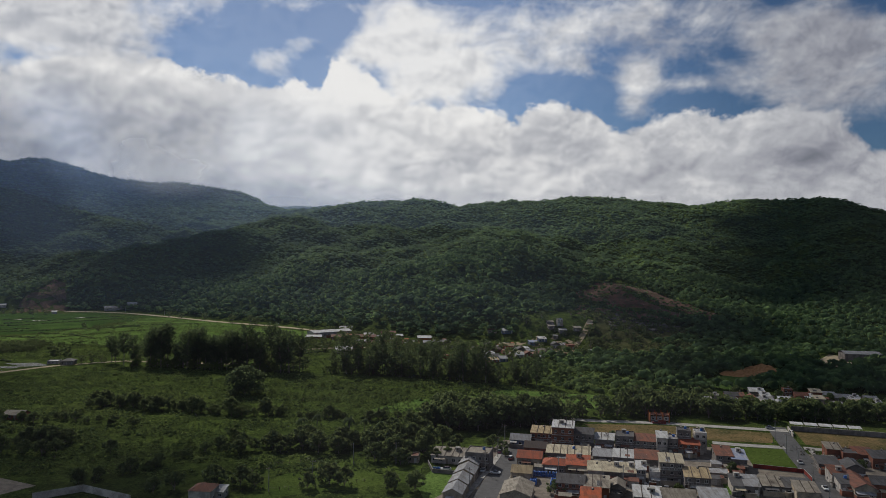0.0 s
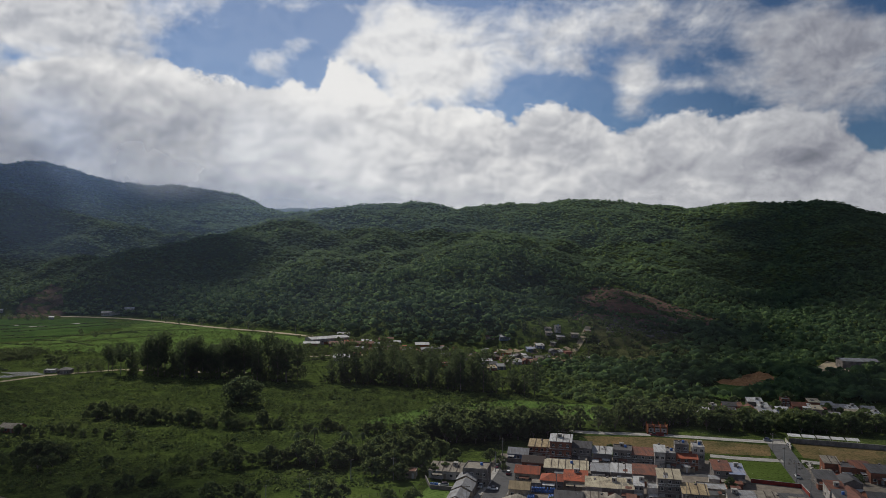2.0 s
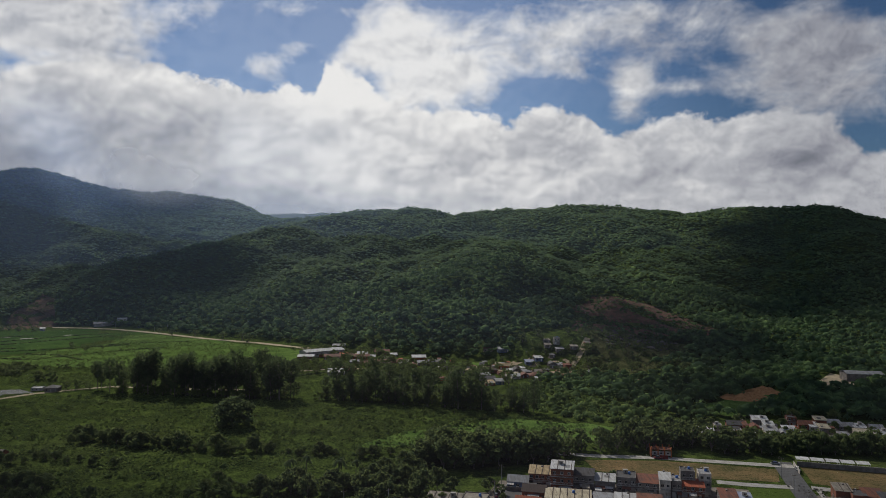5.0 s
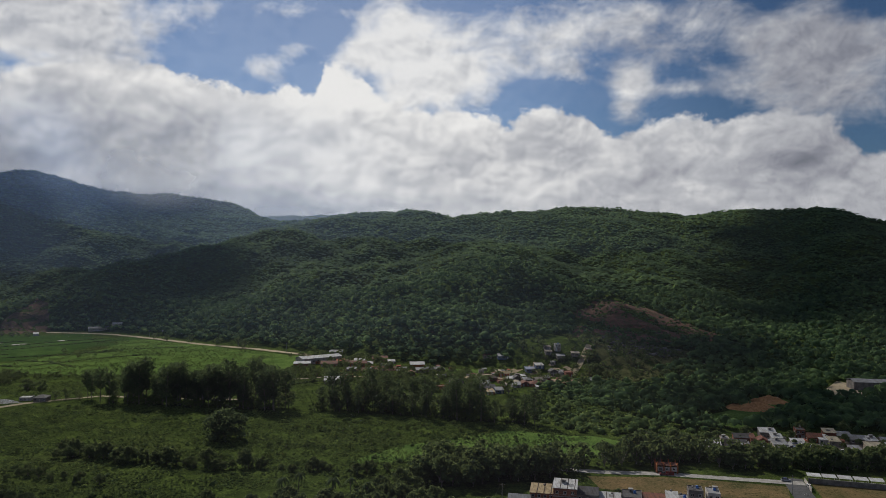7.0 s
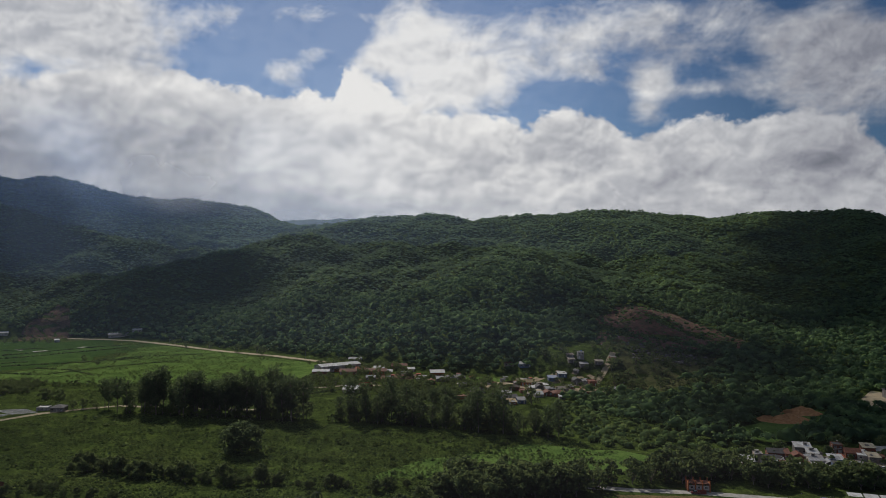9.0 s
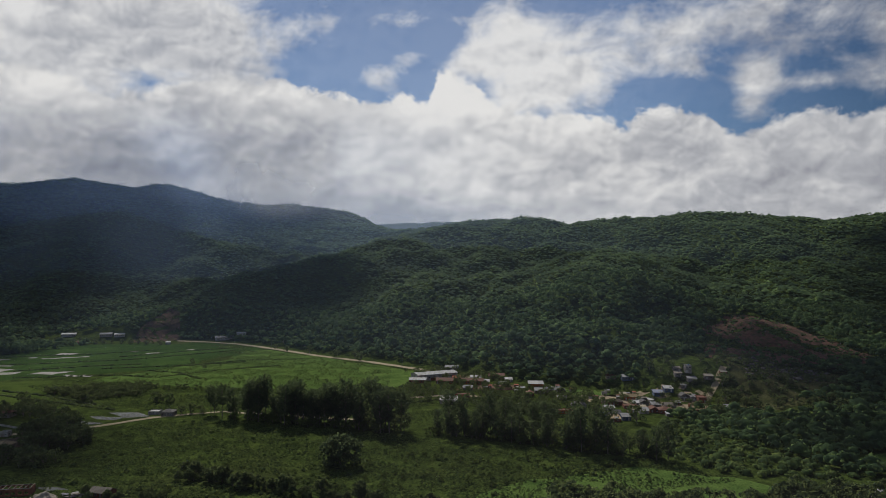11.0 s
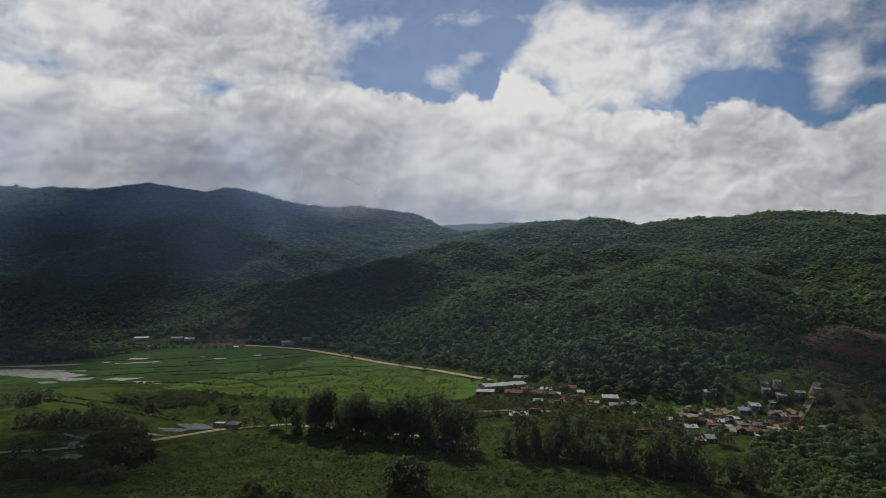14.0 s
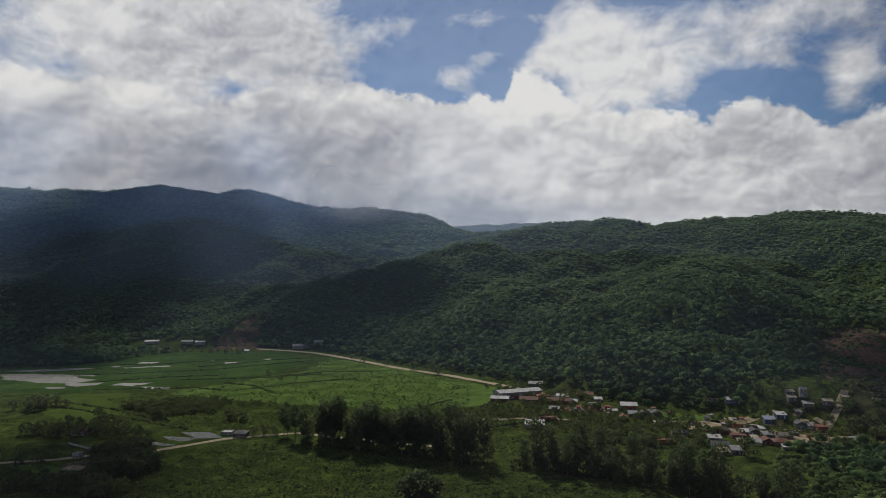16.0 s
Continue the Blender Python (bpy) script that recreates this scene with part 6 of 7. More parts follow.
for cs in ([(-712, 780), (-690, 792), (-649, 794), (-620, 787), (-583, 774), (-592, 748), (-629, 746), (-676, 752)], [(-730, 800), (-668, 841), (-643, 846), (-658, 828), (-684, 809)], [(-658, 796), (-606, 801), (-602, 795), (-652, 789)],
           [(-548, 750), (-544, 766), (-515, 776), (-523, 752)], [(-594, 742), (-592, 752), (-564, 762), (-562, 747), (-578, 736)], [(-600, 725), (-582, 732), (-579, 722), (-592, 719)],
           [(-626, 908), (-604, 910), (-607, 893), (-622, 882)], [(-616, 857), (-577, 886), (-570, 880), (-611, 853)], [(-637, 863), (-631, 869), (-624, 858), (-632, 856)], [(-510, 751), (-480, 754), (-476, 744), (-500, 742)],
           [(-527, 924), (-513, 933), (-509, 920), (-519, 917)], [(-557, 941), (-545, 940), (-541, 932), (-550, 933)], [(-493, 966), (-486, 971), (-483, 963), (-489, 961)]):
    patch("flooded_plot", cs, "flooded_mud", "shallow flooded rice plot reflecting the sky", "field", 0.16, 8.0, 5.0)
for cs in ([(-365, 580), (-337, 581), (-339, 571), (-353, 572)], [(-362, 565), (-340, 561), (-347, 556), (-357, 556.5)], [(-359, 594), (-338, 599), (-321, 587), (-335, 579)], [(-287, 424), (-276, 427), (-268, 424), (-277, 420)]):
    patch("pond", cs, "pond_water", "small still farm pond with grassy banks", "pond", 0.07, 10.0, 1.0)


# ---- larger single works ----
def warehouse(x, y, w, d, h, turn):
    ob = thing("warehouse", "long pale warehouse with a white low-pitched metal roof", "warehouse", at=(x, y, 0.0), turn=turn)
    hw, hd, rise = w / 2, d / 2, 1.6
    part("wall", mesh_from("wall", *box(-hw, hw, -hd, hd, -0.5, h), ["wall_white"]), ob)
    part("roof", mesh_from("roof", *fold([((-hw - 0.6, q, h + rise - abs(q) * rise / hd + 0.12), (hw + 0.6, q, h + rise - abs(q) * rise / hd + 0.12)) for q in (-hd - 0.6, -hd / 2, 0, hd / 2, hd + 0.6)], 0.15), ["roof_white_tin"]), ob)
    for sx in (-hw + 0.01, hw - 0.21):
        v, f = box(sx, sx + 0.2, -hd, hd, h, h + rise)
        part("gable_wall", mesh_from("gable_wall", [(a, 0 if c > h + 0.01 else b, c) for a, b, c in v], f, ["wall_white"]), ob)
    for k in range(9):
        opening("window" if k % 4 else "door", ob, -hw + w * (k + 0.5) / 9, -hd, 0.05 if k % 4 == 0 else 2.2, 2.4 if k % 4 == 0 else 1.8, 3.2 if k % 4 == 0 else 1.2)
    return ob


warehouse(-146, 791, 42, 16, 5.6, 36)


def frame_building(x, y, turn):
    """An unfinished block: orange columns and party walls, pale panels, a low front wall."""
    ob = thing("unfinished_building", "unfinished block with tall orange columns and white panels", "building", at=(x, y, 0), turn=turn)
    for k in range(4):
        cx = -4.8 + 3.2 * k
        part("column", mesh_from("column", *joined([box(cx - 0.25, cx + 0.25, -3.6, 3.6, 0, 4.0), box(cx - 0.2, cx + 0.2, -3.4, -2.8, 4.0, 5.2), box(cx - 0.2, cx + 0.2, 2.8, 3.4, 4.0, 5.0)]), ["wall_orange"]), ob)
    for k in range(3):
        cx = -3.2 + 3.2 * k
        part("floor_slab", mesh_from("floor_slab", *box(cx - 1.34, cx + 1.34, -3.4, 3.4, 0.9, 1.1), ["concrete"]), ob)
        part("panel", mesh_from("panel", *box(cx - 1.34, cx + 1.34, -3.2, -3.0, 1.1, 3.0), ["wall_white"]), ob)
        part("panel", mesh_from("panel", *box(cx - 1.34, cx + 1.34, -3.0, 3.2, 3.6, 3.75), ["roof_rust"]), ob)
        opening("window", ob, cx, -3.22, 1.5, 1.2, 1.1)
    part("front_wall", mesh_from("front_wall", *box(-1.2, 2.6, -6.6, -6.4, 0, 1.9), ["wall_red"]), ob)
    return ob


frame_building(82, 426.5, -8)


def garden_wall(points, h, mat, label, thick=0.18, name="garden_wall"):
    """A masonry wall along points, each run a part with a coping."""
    ob = thing(name, label, "wall", at=(points[0][0], points[0][1], 0))
    ox, oy = points[0]
    for (ax, ay), (bx, by) in zip(points, points[1:]):
        ln, a = math.hypot(bx - ax, by - ay), math.degrees(math.atan2(by - ay, bx - ax))
        z = float(terrain(np.array([ax]), np.array([ay]))[0])
        run = part("run", mesh_from("run", *box(0, ln, -thick / 2, thick / 2, -0.3, h), [mat]), ob)
        run.matrix_local = pose(ax - ox, ay - oy, z, 0, 0, a)
        part("coping", mesh_from("coping", *box(-0.03, ln + 0.03, -thick / 2 - 0.05, thick / 2 + 0.05, h, h + 0.07), ["concrete"]), run)
    return ob


garden_wall([(96, 345), (113.3, 338.5), (111.2, 328)], 1.6, "wall_red", "dark red boundary wall round an empty lot")
garden_wall([(-170, 298), (-157.4, 307.5), (-136, 297)], 2.4, "wall_white", "white boundary wall beside the pasture")
garden_wall([(141.5, 411), (136.8, 395.5)], 1.8, "wall_white", "white wall beside the road")
garden_wall([(142, 408.5), (177, 397.5), (190, 393)], 2.4, "wall_grey", "long grey boundary wall of a yard")
garden_wall([(-22, 331), (-34, 334), (-36, 346)], 1.5, "wall_grey", "low grey yard wall")
garden_wall([(-372, 500), (-359, 516), (-346, 512)], 1.6, "wall_cream", "pale wall round a farmyard")
garden_wall([(-362, 480), (-344, 484), (-340, 494)], 1.6, "wall_cream", "pale wall round a farmyard")


def brick_shell(x, y, w, d, h, turn):
    """A roofless brick building: walls with openings left between piers, a ring beam and rafters."""
    ob = thing("brick_shell", "roofless long red-brick building with pale beams on top", "building", at=(x, y, 0), turn=turn)
    hw, hd, q = w / 2, d / 2, 0.2
    for sy in (-hd, hd - q):
        piers = [box(-hw, hw, sy, sy + q, -0.3, 1.0), box(-hw, hw, sy, sy + q, h - 0.5, h)]
        piers += [box(a - 0.5, a + 0.5, sy, sy + q, 1.0, h - 0.5) for a in np.linspace(-hw + 0.5, hw - 0.5, 6)]
        part("wall", mesh_from("wall", *joined(piers), ["wall_brick"]), ob)
    for sx in (-hw, hw - q):
        part("end_wall", mesh_from("end_wall", *box(sx, sx + q, -hd + q, hd - q, -0.3, h), ["wall_brick"]), ob)
    part("ring_beam", mesh_from("ring_beam", *joined([box(-hw, hw, -hd, -hd + q, h, h + 0.2), box(-hw, hw, hd - q, hd, h, h + 0.2)]), ["concrete"]), ob)
    for a in np.linspace(-hw + 0.3, hw - 0.3, 7):
        part("rafter", mesh_from("rafter", *box(a - 0.09, a + 0.09, -hd, hd, h + 0.2, h + 0.38), ["wall_cream"]), ob)
    return ob


brick_shell(-288, 413, 15, 7, 3.6, 20)


def sheet_stack(x, y, n, seed):
    """Old roof sheets thrown over one another."""
    r = np.random.RandomState(seed)
    ob = thing("sheet_pile", "pile of old pale roof sheets on the ground", "scrap pile", at=(x, y, 0.05))
    for k in range(n):
        a, b = r.uniform(1.2, 2.4), r.uniform(0.8, 1.4)
        sh = part("sheet", mesh_from("sheet", *fold([((-a, q, 0.05 * (j % 2)), (a, q, 0.05 * (j % 2))) for j, q in enumerate(np.linspace(-b, b, 7))], 0.03), ["roof_" + ("white_tin", "old_tin", "tin")[k % 3]]), ob)
        sh.matrix_local = pose(r.uniform(-4, 4), r.uniform(-2, 2), 0.1 + 0.12 * k, r.uniform(-6, 6), r.uniform(-6, 6), r.uniform(0, 180))


sheet_stack(-260, 416, 11, 61)
garden_wall([(-412, 545), (-392, 538), (-379, 534)], 1.3, "wall_white", "low white garden wall before a row of palms")

# canopies and covered stalls of the long yard
for k in range(5):
    q = k / 5
    cx, cy = 146 + 31 * q, 411.5 - 9.6 * q
    ob = thing("yard_shelter", "low white sheet-roofed shelter behind a wall", "shelter", "yard shelters", (cx, cy, 0), -17)
    part("roof", mesh_from("roof", *fold([((-2.9, -2.2, 2.9), (2.9, -2.2, 2.9)), ((-2.9, 2.4, 3.3), (2.9, 2.4, 3.3))], 0.08), ["roof_white_tin"]), ob)
    for sx in (-2.7, 2.7):
        for sy in (-2.0, 2.2):
            part("post", mesh_from("post", *box(sx - 0.06, sx + 0.06, sy - 0.06, sy + 0.06, -0.1, 2.84 + 0.087 * (sy + 2.2)), ["frame_paint"]), ob)

# yard walls and lean-tos of the village blocks
yr = np.random.RandomState(17)
YARD_MATS = ["wall_grey", "wall_cream", "wall_brick", "wall_white"]
for rows in (TOP_ROW, MIDDLE_ROWS, NEAR_ROWS, EAST_ROWS):
    for x, y, w, d, h, *_ in rows:
        c, sn = math.cos(radians(-13)), math.sin(radians(-13))
        at = lambda u, v: (x + u * c - v * sn, y + u * sn + v * c)
        if yr.rand() < 0.75:
            front = -d / 2 - yr.uniform(2.0, 3.6)
            garden_wall([at(-w / 2 - 0.3, -d / 2 - 0.4), at(-w / 2 - 0.3, front), at(w / 2 - 1.6, front)], yr.uniform(1.5, 2.2), YARD_MATS[yr.randint(4)], "stained masonry yard wall before a house")
        if yr.rand() < 0.45:
            px, py = at(yr.uniform(-0.25, 0.25) * w, -d / 2 - 1.5)
            ob = thing("carport", "small sheet-roofed carport against a house", "carport", "carports", (px, py, 0), -13)
            wd = min(4.0, w * 0.45)
            part("roof", mesh_from("roof", *fold([((-wd / 2, -1.4, 2.35), (wd / 2, -1.4, 2.35)), ((-wd / 2, 1.2, 2.7), (wd / 2, 1.2, 2.7))], 0.06), ["roof_" + ("tin", "white_tin", "old_tin", "rust")[yr.randint(4)]]), ob)
            for sx in (-wd / 2 + 0.1, wd / 2 - 0.1):
                part("post", mesh_from("post", *box(sx - 0.05, sx + 0.05, -1.3, -1.2, -0.1, 2.30), ["dark_wood"]), ob)


# ---- vehicles ----
material("car_paint", lambda s, v: (s.ramp(random_of(s), (0.0, (0.62, 0.62, 0.62)), (0.35, (0.62, 0.62, 0.63)), (0.4, (0.28, 0.29, 0.31)), (0.62, (0.03, 0.03, 0.035)), (0.8, (0.25, 0.02, 0.02)), (0.95, (0.05, 0.09, 0.22))), None), 0.3, 0, 0, 0.5)
material("tyre", lambda s, v: ((0.02, 0.02, 0.02), None), 0.9)
material("lamp_glass", lambda s, v: ((0.6, 0.6, 0.58), None), 0.2)


def profile(points, half, inset=0.0):
    """A solid from a side outline of (x, z), narrowed at the top by inset."""
    zs = [z for _, z in points]
    lo, hi = min(zs), max(zs)
    n = len(points)
    side = lambda s: [(x, s * (half - inset * (z - lo) / max(hi - lo, 1e-6)), z) for x, z in points]
    bm = bmesh.new()
    left, right = [bm.verts.new(p) for p in side(1)], [bm.verts.new(p) for p in side(-1)]
    bm.faces.new(left)
    bm.faces.new(right[::-1])
    for i in range(n):
        bm.faces.new((left[i], right[i], right[(i + 1) % n], left[(i + 1) % n]))
    bmesh.ops.recalc_face_normals(bm, faces=bm.faces)
    bmesh.ops.bevel(bm, geom=bm.edges[:], offset=0.05, segments=1, affect="EDGES")
    return bm


def bm_part(name, bm, mat, parent, label=""):
    me = bpy.data.meshes.new(name)
    bm.to_mesh(me)
    bm.free()
    me.materials.append(MATS[mat])
    return part(name, me, parent, label)


def car(pickup=False):
    ob = thing("car", "small parked pick-up truck on the village street" if pickup else "small parked hatchback car on the village street", "car", "parked cars")
    bm_part("body", profile([(-2.05, 0.35), (-2.1, 0.8), (-1.2, 0.95), (2.0, 0.92), (2.1, 0.7), (2.05, 0.3)], 0.85, 0.06), "car_paint", ob)
    cab = [(-1.25, 0.92), (-0.65, 1.45), (0.45, 1.48), (0.7, 0.92)] if pickup else [(-1.3, 0.92), (-0.6, 1.45), (1.2, 1.48), (1.85, 0.92)]
    top = bm_part("cabin", profile(cab, 0.76, 0.16), "pane", ob, "dark window glass")
    bm_part("roof_panel", profile([(cab[1][0], 1.44), (cab[1][0] + 0.1, 1.5), (cab[2][0] - 0.1, 1.52), (cab[2][0], 1.46)], 0.62), "car_paint", top)
    for sx in (-1.3, 1.3):
        for sy in (-0.78, 0.78):
            wheel = part("wheel", mesh_from("wheel", *joined([tube([(0, -0.1, 0), (0, -0.09, 0), (0, 0.09, 0), (0, 0.1, 0)], [0.22, 0.32, 0.32, 0.22], 12)]), ["tyre"], smooth=True), ob)
            wheel.location = (sx, sy, 0.32)
            part("rim", mesh_from("rim", *tube([(0, -0.11, 0), (0, 0.11, 0)], [0.19, 0.19], 10), ["frame_paint"]), wheel)
    for sy in (-0.6, 0.6):
        part("headlight", mesh_from("headlight", *box(-2.13, -2.04, sy - 0.16, sy + 0.16, 0.62, 0.76), ["lamp_glass"]), ob)
    return ob


HATCH, TRUCK = car(), car(True)
SPOTS = [(-9.0, 331, 75), (-28.7, 337.4, 5), (-1.5, 353.5, 75), (27.5, 326.5, -18), (32, 325, -16), (36, 325, -17), (47.2, 320.5, -16), (51.5, 315.8, -16),
         (133, 411.5, -13), (59, 362.5, -8), (139, 402, 76), (-5.5, 363, 74), (-14, 336, 70), (79, 420.5, -6), (16, 341, -10), (33, 365.5, -8), (66, 313.5, -17),
         (155, 470, -14), (176, 466, -14), (188, 462, -14), (140, 462, 20), (34.6, 360.8, -10), (41.8, 359.2, -10), (58.3, 312.5, -16), (70.2, 310.2, -16), (111, 318, 76), (118.5, 352, 75), (24, 321.5, -14)]
TRUCK.matrix_world = pose(-9.6, 333, 0.065, 0, 0, -14 + 180)
HATCH.matrix_world = pose(SPOTS[1][0], SPOTS[1][1], 0.04, 0, 0, SPOTS[1][2])
for k, (x, y, a) in enumerate(SPOTS[2:]):
    copy_thing(TRUCK if k % 4 == 3 else HATCH, pose(x, y, 0.08, 0, 0, a + (180 if k % 3 == 0 else 0)))

# ---- poles, wires, fences ----
POLES = []


def pole(x, y, turn, tall=9.0):
    if not POLES:
        ob = thing("utility_pole", "grey concrete utility pole with a crossarm", "pole", "utility poles")
        part("shaft", mesh_from("shaft", *tube([(0, 0, -0.3), (0, 0, tall)], [0.17, 0.11], 8), ["concrete"], smooth=True), ob)
        arm = part("crossarm", mesh_from("crossarm", *box(-1.1, 1.1, -0.06, 0.06, tall - 0.7, tall - 0.56), ["dark_wood"]), ob)
        for sx in (-0.95, 0, 0.95):
            part("insulator", mesh_from("insulator", *tube([(sx, 0, tall - 0.56), (sx, 0, tall - 0.36)], [0.06, 0.04], 6), ["lamp_glass"]), arm)
        ob.matrix_world = pose(x, y, float(terrain(np.array([x]), np.array([y]))[0]), 0, 0, turn)
        POLES.append(ob)
        return
    copy_thing(POLES[0], pose(x, y, float(terrain(np.array([x]), np.array([y]))[0]), 0, 0, turn))


STREET_POLES = [(-20.5, 311), (-13.5, 333), (-6.8, 356), (-2.0, 378)]
EAST_POLES = [(103, 300), (108.5, 322), (114, 344), (119.5, 366), (126, 391)]
FIELD_POLES = [(-92, 309), (-66, 343), (-49, 345), (-78, 318)]
VALLEY_POLES = [(-470, 1054), (-400, 1012), (-330, 962), (-260, 918), (-195, 874)]
MID_POLES = [(14, 326), (36, 316), (58, 310), (80, 303)]
material("wire", lambda s, v: ((0.03, 0.03, 0.03), None), 0.6)
for line, turn in ((STREET_POLES, -14), (EAST_POLES, -14), (FIELD_POLES, 30), (VALLEY_POLES, 55), (MID_POLES, 75)):
    for x, y in line:
        pole(x, y, turn)
    if line is FIELD_POLES:
        continue
    for (ax, ay), (bx, by) in zip(line, line[1:]):
        za, zb = (float(terrain(np.array([u]), np.array([v]))[0]) + 8.62 for u, v in ((ax, ay), (bx, by)))
        ob = thing("power_line", "thin dark power lines between two poles", "wire", "power lines", (ax, ay, 0))
        c, sn = math.cos(radians(turn)), math.sin(radians(turn))
        for off in (-0.95, 0.95):
            pts = [(off * c + (bx - ax) * q, off * sn + (by - ay) * q, za + (zb - za) * q - 1.6 * q * (1 - q)) for q in np.linspace(0, 1, 9)]
            part("wire", mesh_from("wire", *tube(pts, [0.02] * 9, 4), ["wire"]), ob)


def fence(points, gap=3.0, label="thin wire fence on wooden posts", h=1.25):
    ob = thing("fence", label, "fence", "field fences", (points[0][0], points[0][1], 0))
    ox, oy = points[0]
    post = mesh_from("post", *tube([(0, 0, -0.3), (0, 0, h)], [0.08, 0.06], 5), ["dark_wood"])
    for (ax, ay), (bx, by) in zip(points, points[1:]):
        n = max(1, int(math.hypot(bx - ax, by - ay) / gap))
        for k in range(n):
            p = part("post", post, ob)
            p.location = (ax + (bx - ax) * k / n - ox, ay + (by - ay) * k / n - oy, 0)
        for z in (0.5, 0.85, 1.15):
            part("strand", mesh_from("strand", *tube([(ax - ox, ay - oy, z), (bx - ox, by - oy, z)], [0.012, 0.012], 3), ["wire"]), ob)


fence([(-105, 309), (-79, 313), (-48, 327), (-36, 338)])
fence([(-535, 655), (-460, 640), (-400, 622), (-374, 612)], 5)
fence([(-345, 538), (-334, 552), (-314, 581), (-294, 597)], 4)
fence([(-112, 318), (-100, 340), (-80, 350)], 4)

# ---- loose things of the village ----
def tarp_pile(x, y, w, d, h, turn, seed):
    r = np.random.RandomState(seed)
    ob = thing("drum_stack", "stack of blue plastic drums in a yard", "drums", "blue drums", (x, y, 0.03), turn)
    me = mesh_from("drum", *tube([(0, 0, 0), (0, 0, 0.1), (0, 0, 0.9), (0, 0, 0.95)], [0.26, 0.3, 0.3, 0.02], 10), ["tank_blue"], smooth=True)
    for i in range(int(w / 0.64)):
        for j in range(int(d / 0.64)):
            for k in range(h if r.rand() < 0.8 else h - 1):
                part("drum", me, ob).location = (-w / 2 + 0.64 * i, -d / 2 + 0.64 * j, 0.97 * k)


tarp_pile(9.6, 331.0, 10.5, 1.4, 2, -8, 1)
tarp_pile(12.0, 320.0, 3.2, 6.4, 2, -13, 2)
tarp_pile(4.2, 321.5, 2.6, 3.2, 2, -13, 3)
tarp_pile(-32, 338.5, 3.4, 1.3, 1, -5, 4)


stained("rock", (0.15, 0.14, 0.125), (0.08, 0.075, 0.065), 0.95, 0.0, 0.4, 0.1)


def rocks(name, poly, step, lo, hi, seed, label):
    r = np.random.RandomState(seed)
    spots = np.array([(x, y) for x, y, _ in within(poly, step, r)])
    s = r.uniform(lo, hi, len(spots)) * np.where(r.rand(len(spots)) < 0.15, 1.8, 1)
    v, f = scatter(SMALL, np.stack([spots[:, 0], spots[:, 1], terrain(spots[:, 0], spots[:, 1]) + 0.25 * s + 0.3], 1), s, r, r.uniform(0.6, 1.1, len(spots)))
    tagged(new(name, mesh_from(name, v, f, ["rock"])), label, "rocks", kind="stuff")


rocks("boulders", [(130, 740), (195, 760), (215, 800), (180, 825), (135, 815)], 6.0, 0.9, 2.2, 3, "grey boulders and rubble in the old quarry")
rocks("rubble", [(120, 386), (134, 372), (150, 368), (146, 356), (126, 360)], 2.2, 0.15, 0.5, 4, "heaps of rubble beside the road")


def heap(name, x, y, w, d, h, mat, label, seed):
    """A mound of loose earth."""
    xs_, ys_ = np.linspace(-1, 1, 25), np.linspace(-1, 1, 25)
    gx, gy = np.meshgrid(xs_, ys_)
    q = np.clip(1 - np.hypot(gx, gy), 0, 1)
    z = h * q ** 0.8 * (0.75 + 0.5 * waves(gx * 10, gy * 10, 9, seed)) + terrain(x + gx * w / 2, y + gy * d / 2) - 0.05
    i = np.arange(625).reshape(25, 25)
    f = np.stack([i[:-1, :-1].ravel(), i[:-1, 1:].ravel(), i[1:, 1:].ravel(), i[1:, :-1].ravel()], 1)
    tagged(new(name, mesh_from(name, np.stack([(x + gx * w / 2).ravel(), (y + gy * d / 2).ravel(), z.ravel()], 1), f, [mat], smooth=True)), label, "earth heap", "earth heaps")


material("orange_earth", lambda s, v: (s.ramp(s.noise(v, 0.5, 6, 0.6), (0.35, (0.26, 0.13, 0.055)), (0.65, (0.42, 0.23, 0.11))), s.noise(v, 1.0)), 1.0, 0, 0.2, 0.0)
material("pale_sand", lambda s, v: (s.ramp(s.noise(v, 0.6, 6, 0.6), (0.35, (0.24, 0.21, 0.17)), (0.65, (0.38, 0.34, 0.28))), s.noise(v, 1.2)), 1.0, 0, 0.2, 0.0)
heap("earth_mound", 190, 578, 36, 26, 5.5, "orange_earth", "heap of bare orange earth in a clearing", 3)
heap("earth_mound", 213, 602, 26, 24, 5.0, "orange_earth", "heap of bare orange earth beside the woods", 5)
heap("sand_heap", -272, 411, 13, 9, 3.2, "pale_sand", "heap of pale sand beside a brick building", 7)
shed = thing("farm_shed", "big grey shed on a levelled sandy lot", "shed", at=(318, 655, 0), turn=-10)
part("wall", mesh_from("wall", *box(-14, 14, -8, 8, -0.3, 6.5), ["wall_grey"]), shed)
part("roof", mesh_from("roof", *fold([((-14.5, q, 8.2 - abs(q) * 0.2), (14.5, q, 8.2 - abs(q) * 0.2)) for q in (-8.6, -4, 0, 4, 8.6)], 0.15), ["roof_tin"]), shed)
patch("sports_court", [(-215, 330), (-194, 321), (-177, 313), (-184, 303), (-215, 315)], "bare_yard", "pale concrete sports court", "court", 0.12)

# small outbuildings
sr = np.random.RandomState(29)
SHEDS = []
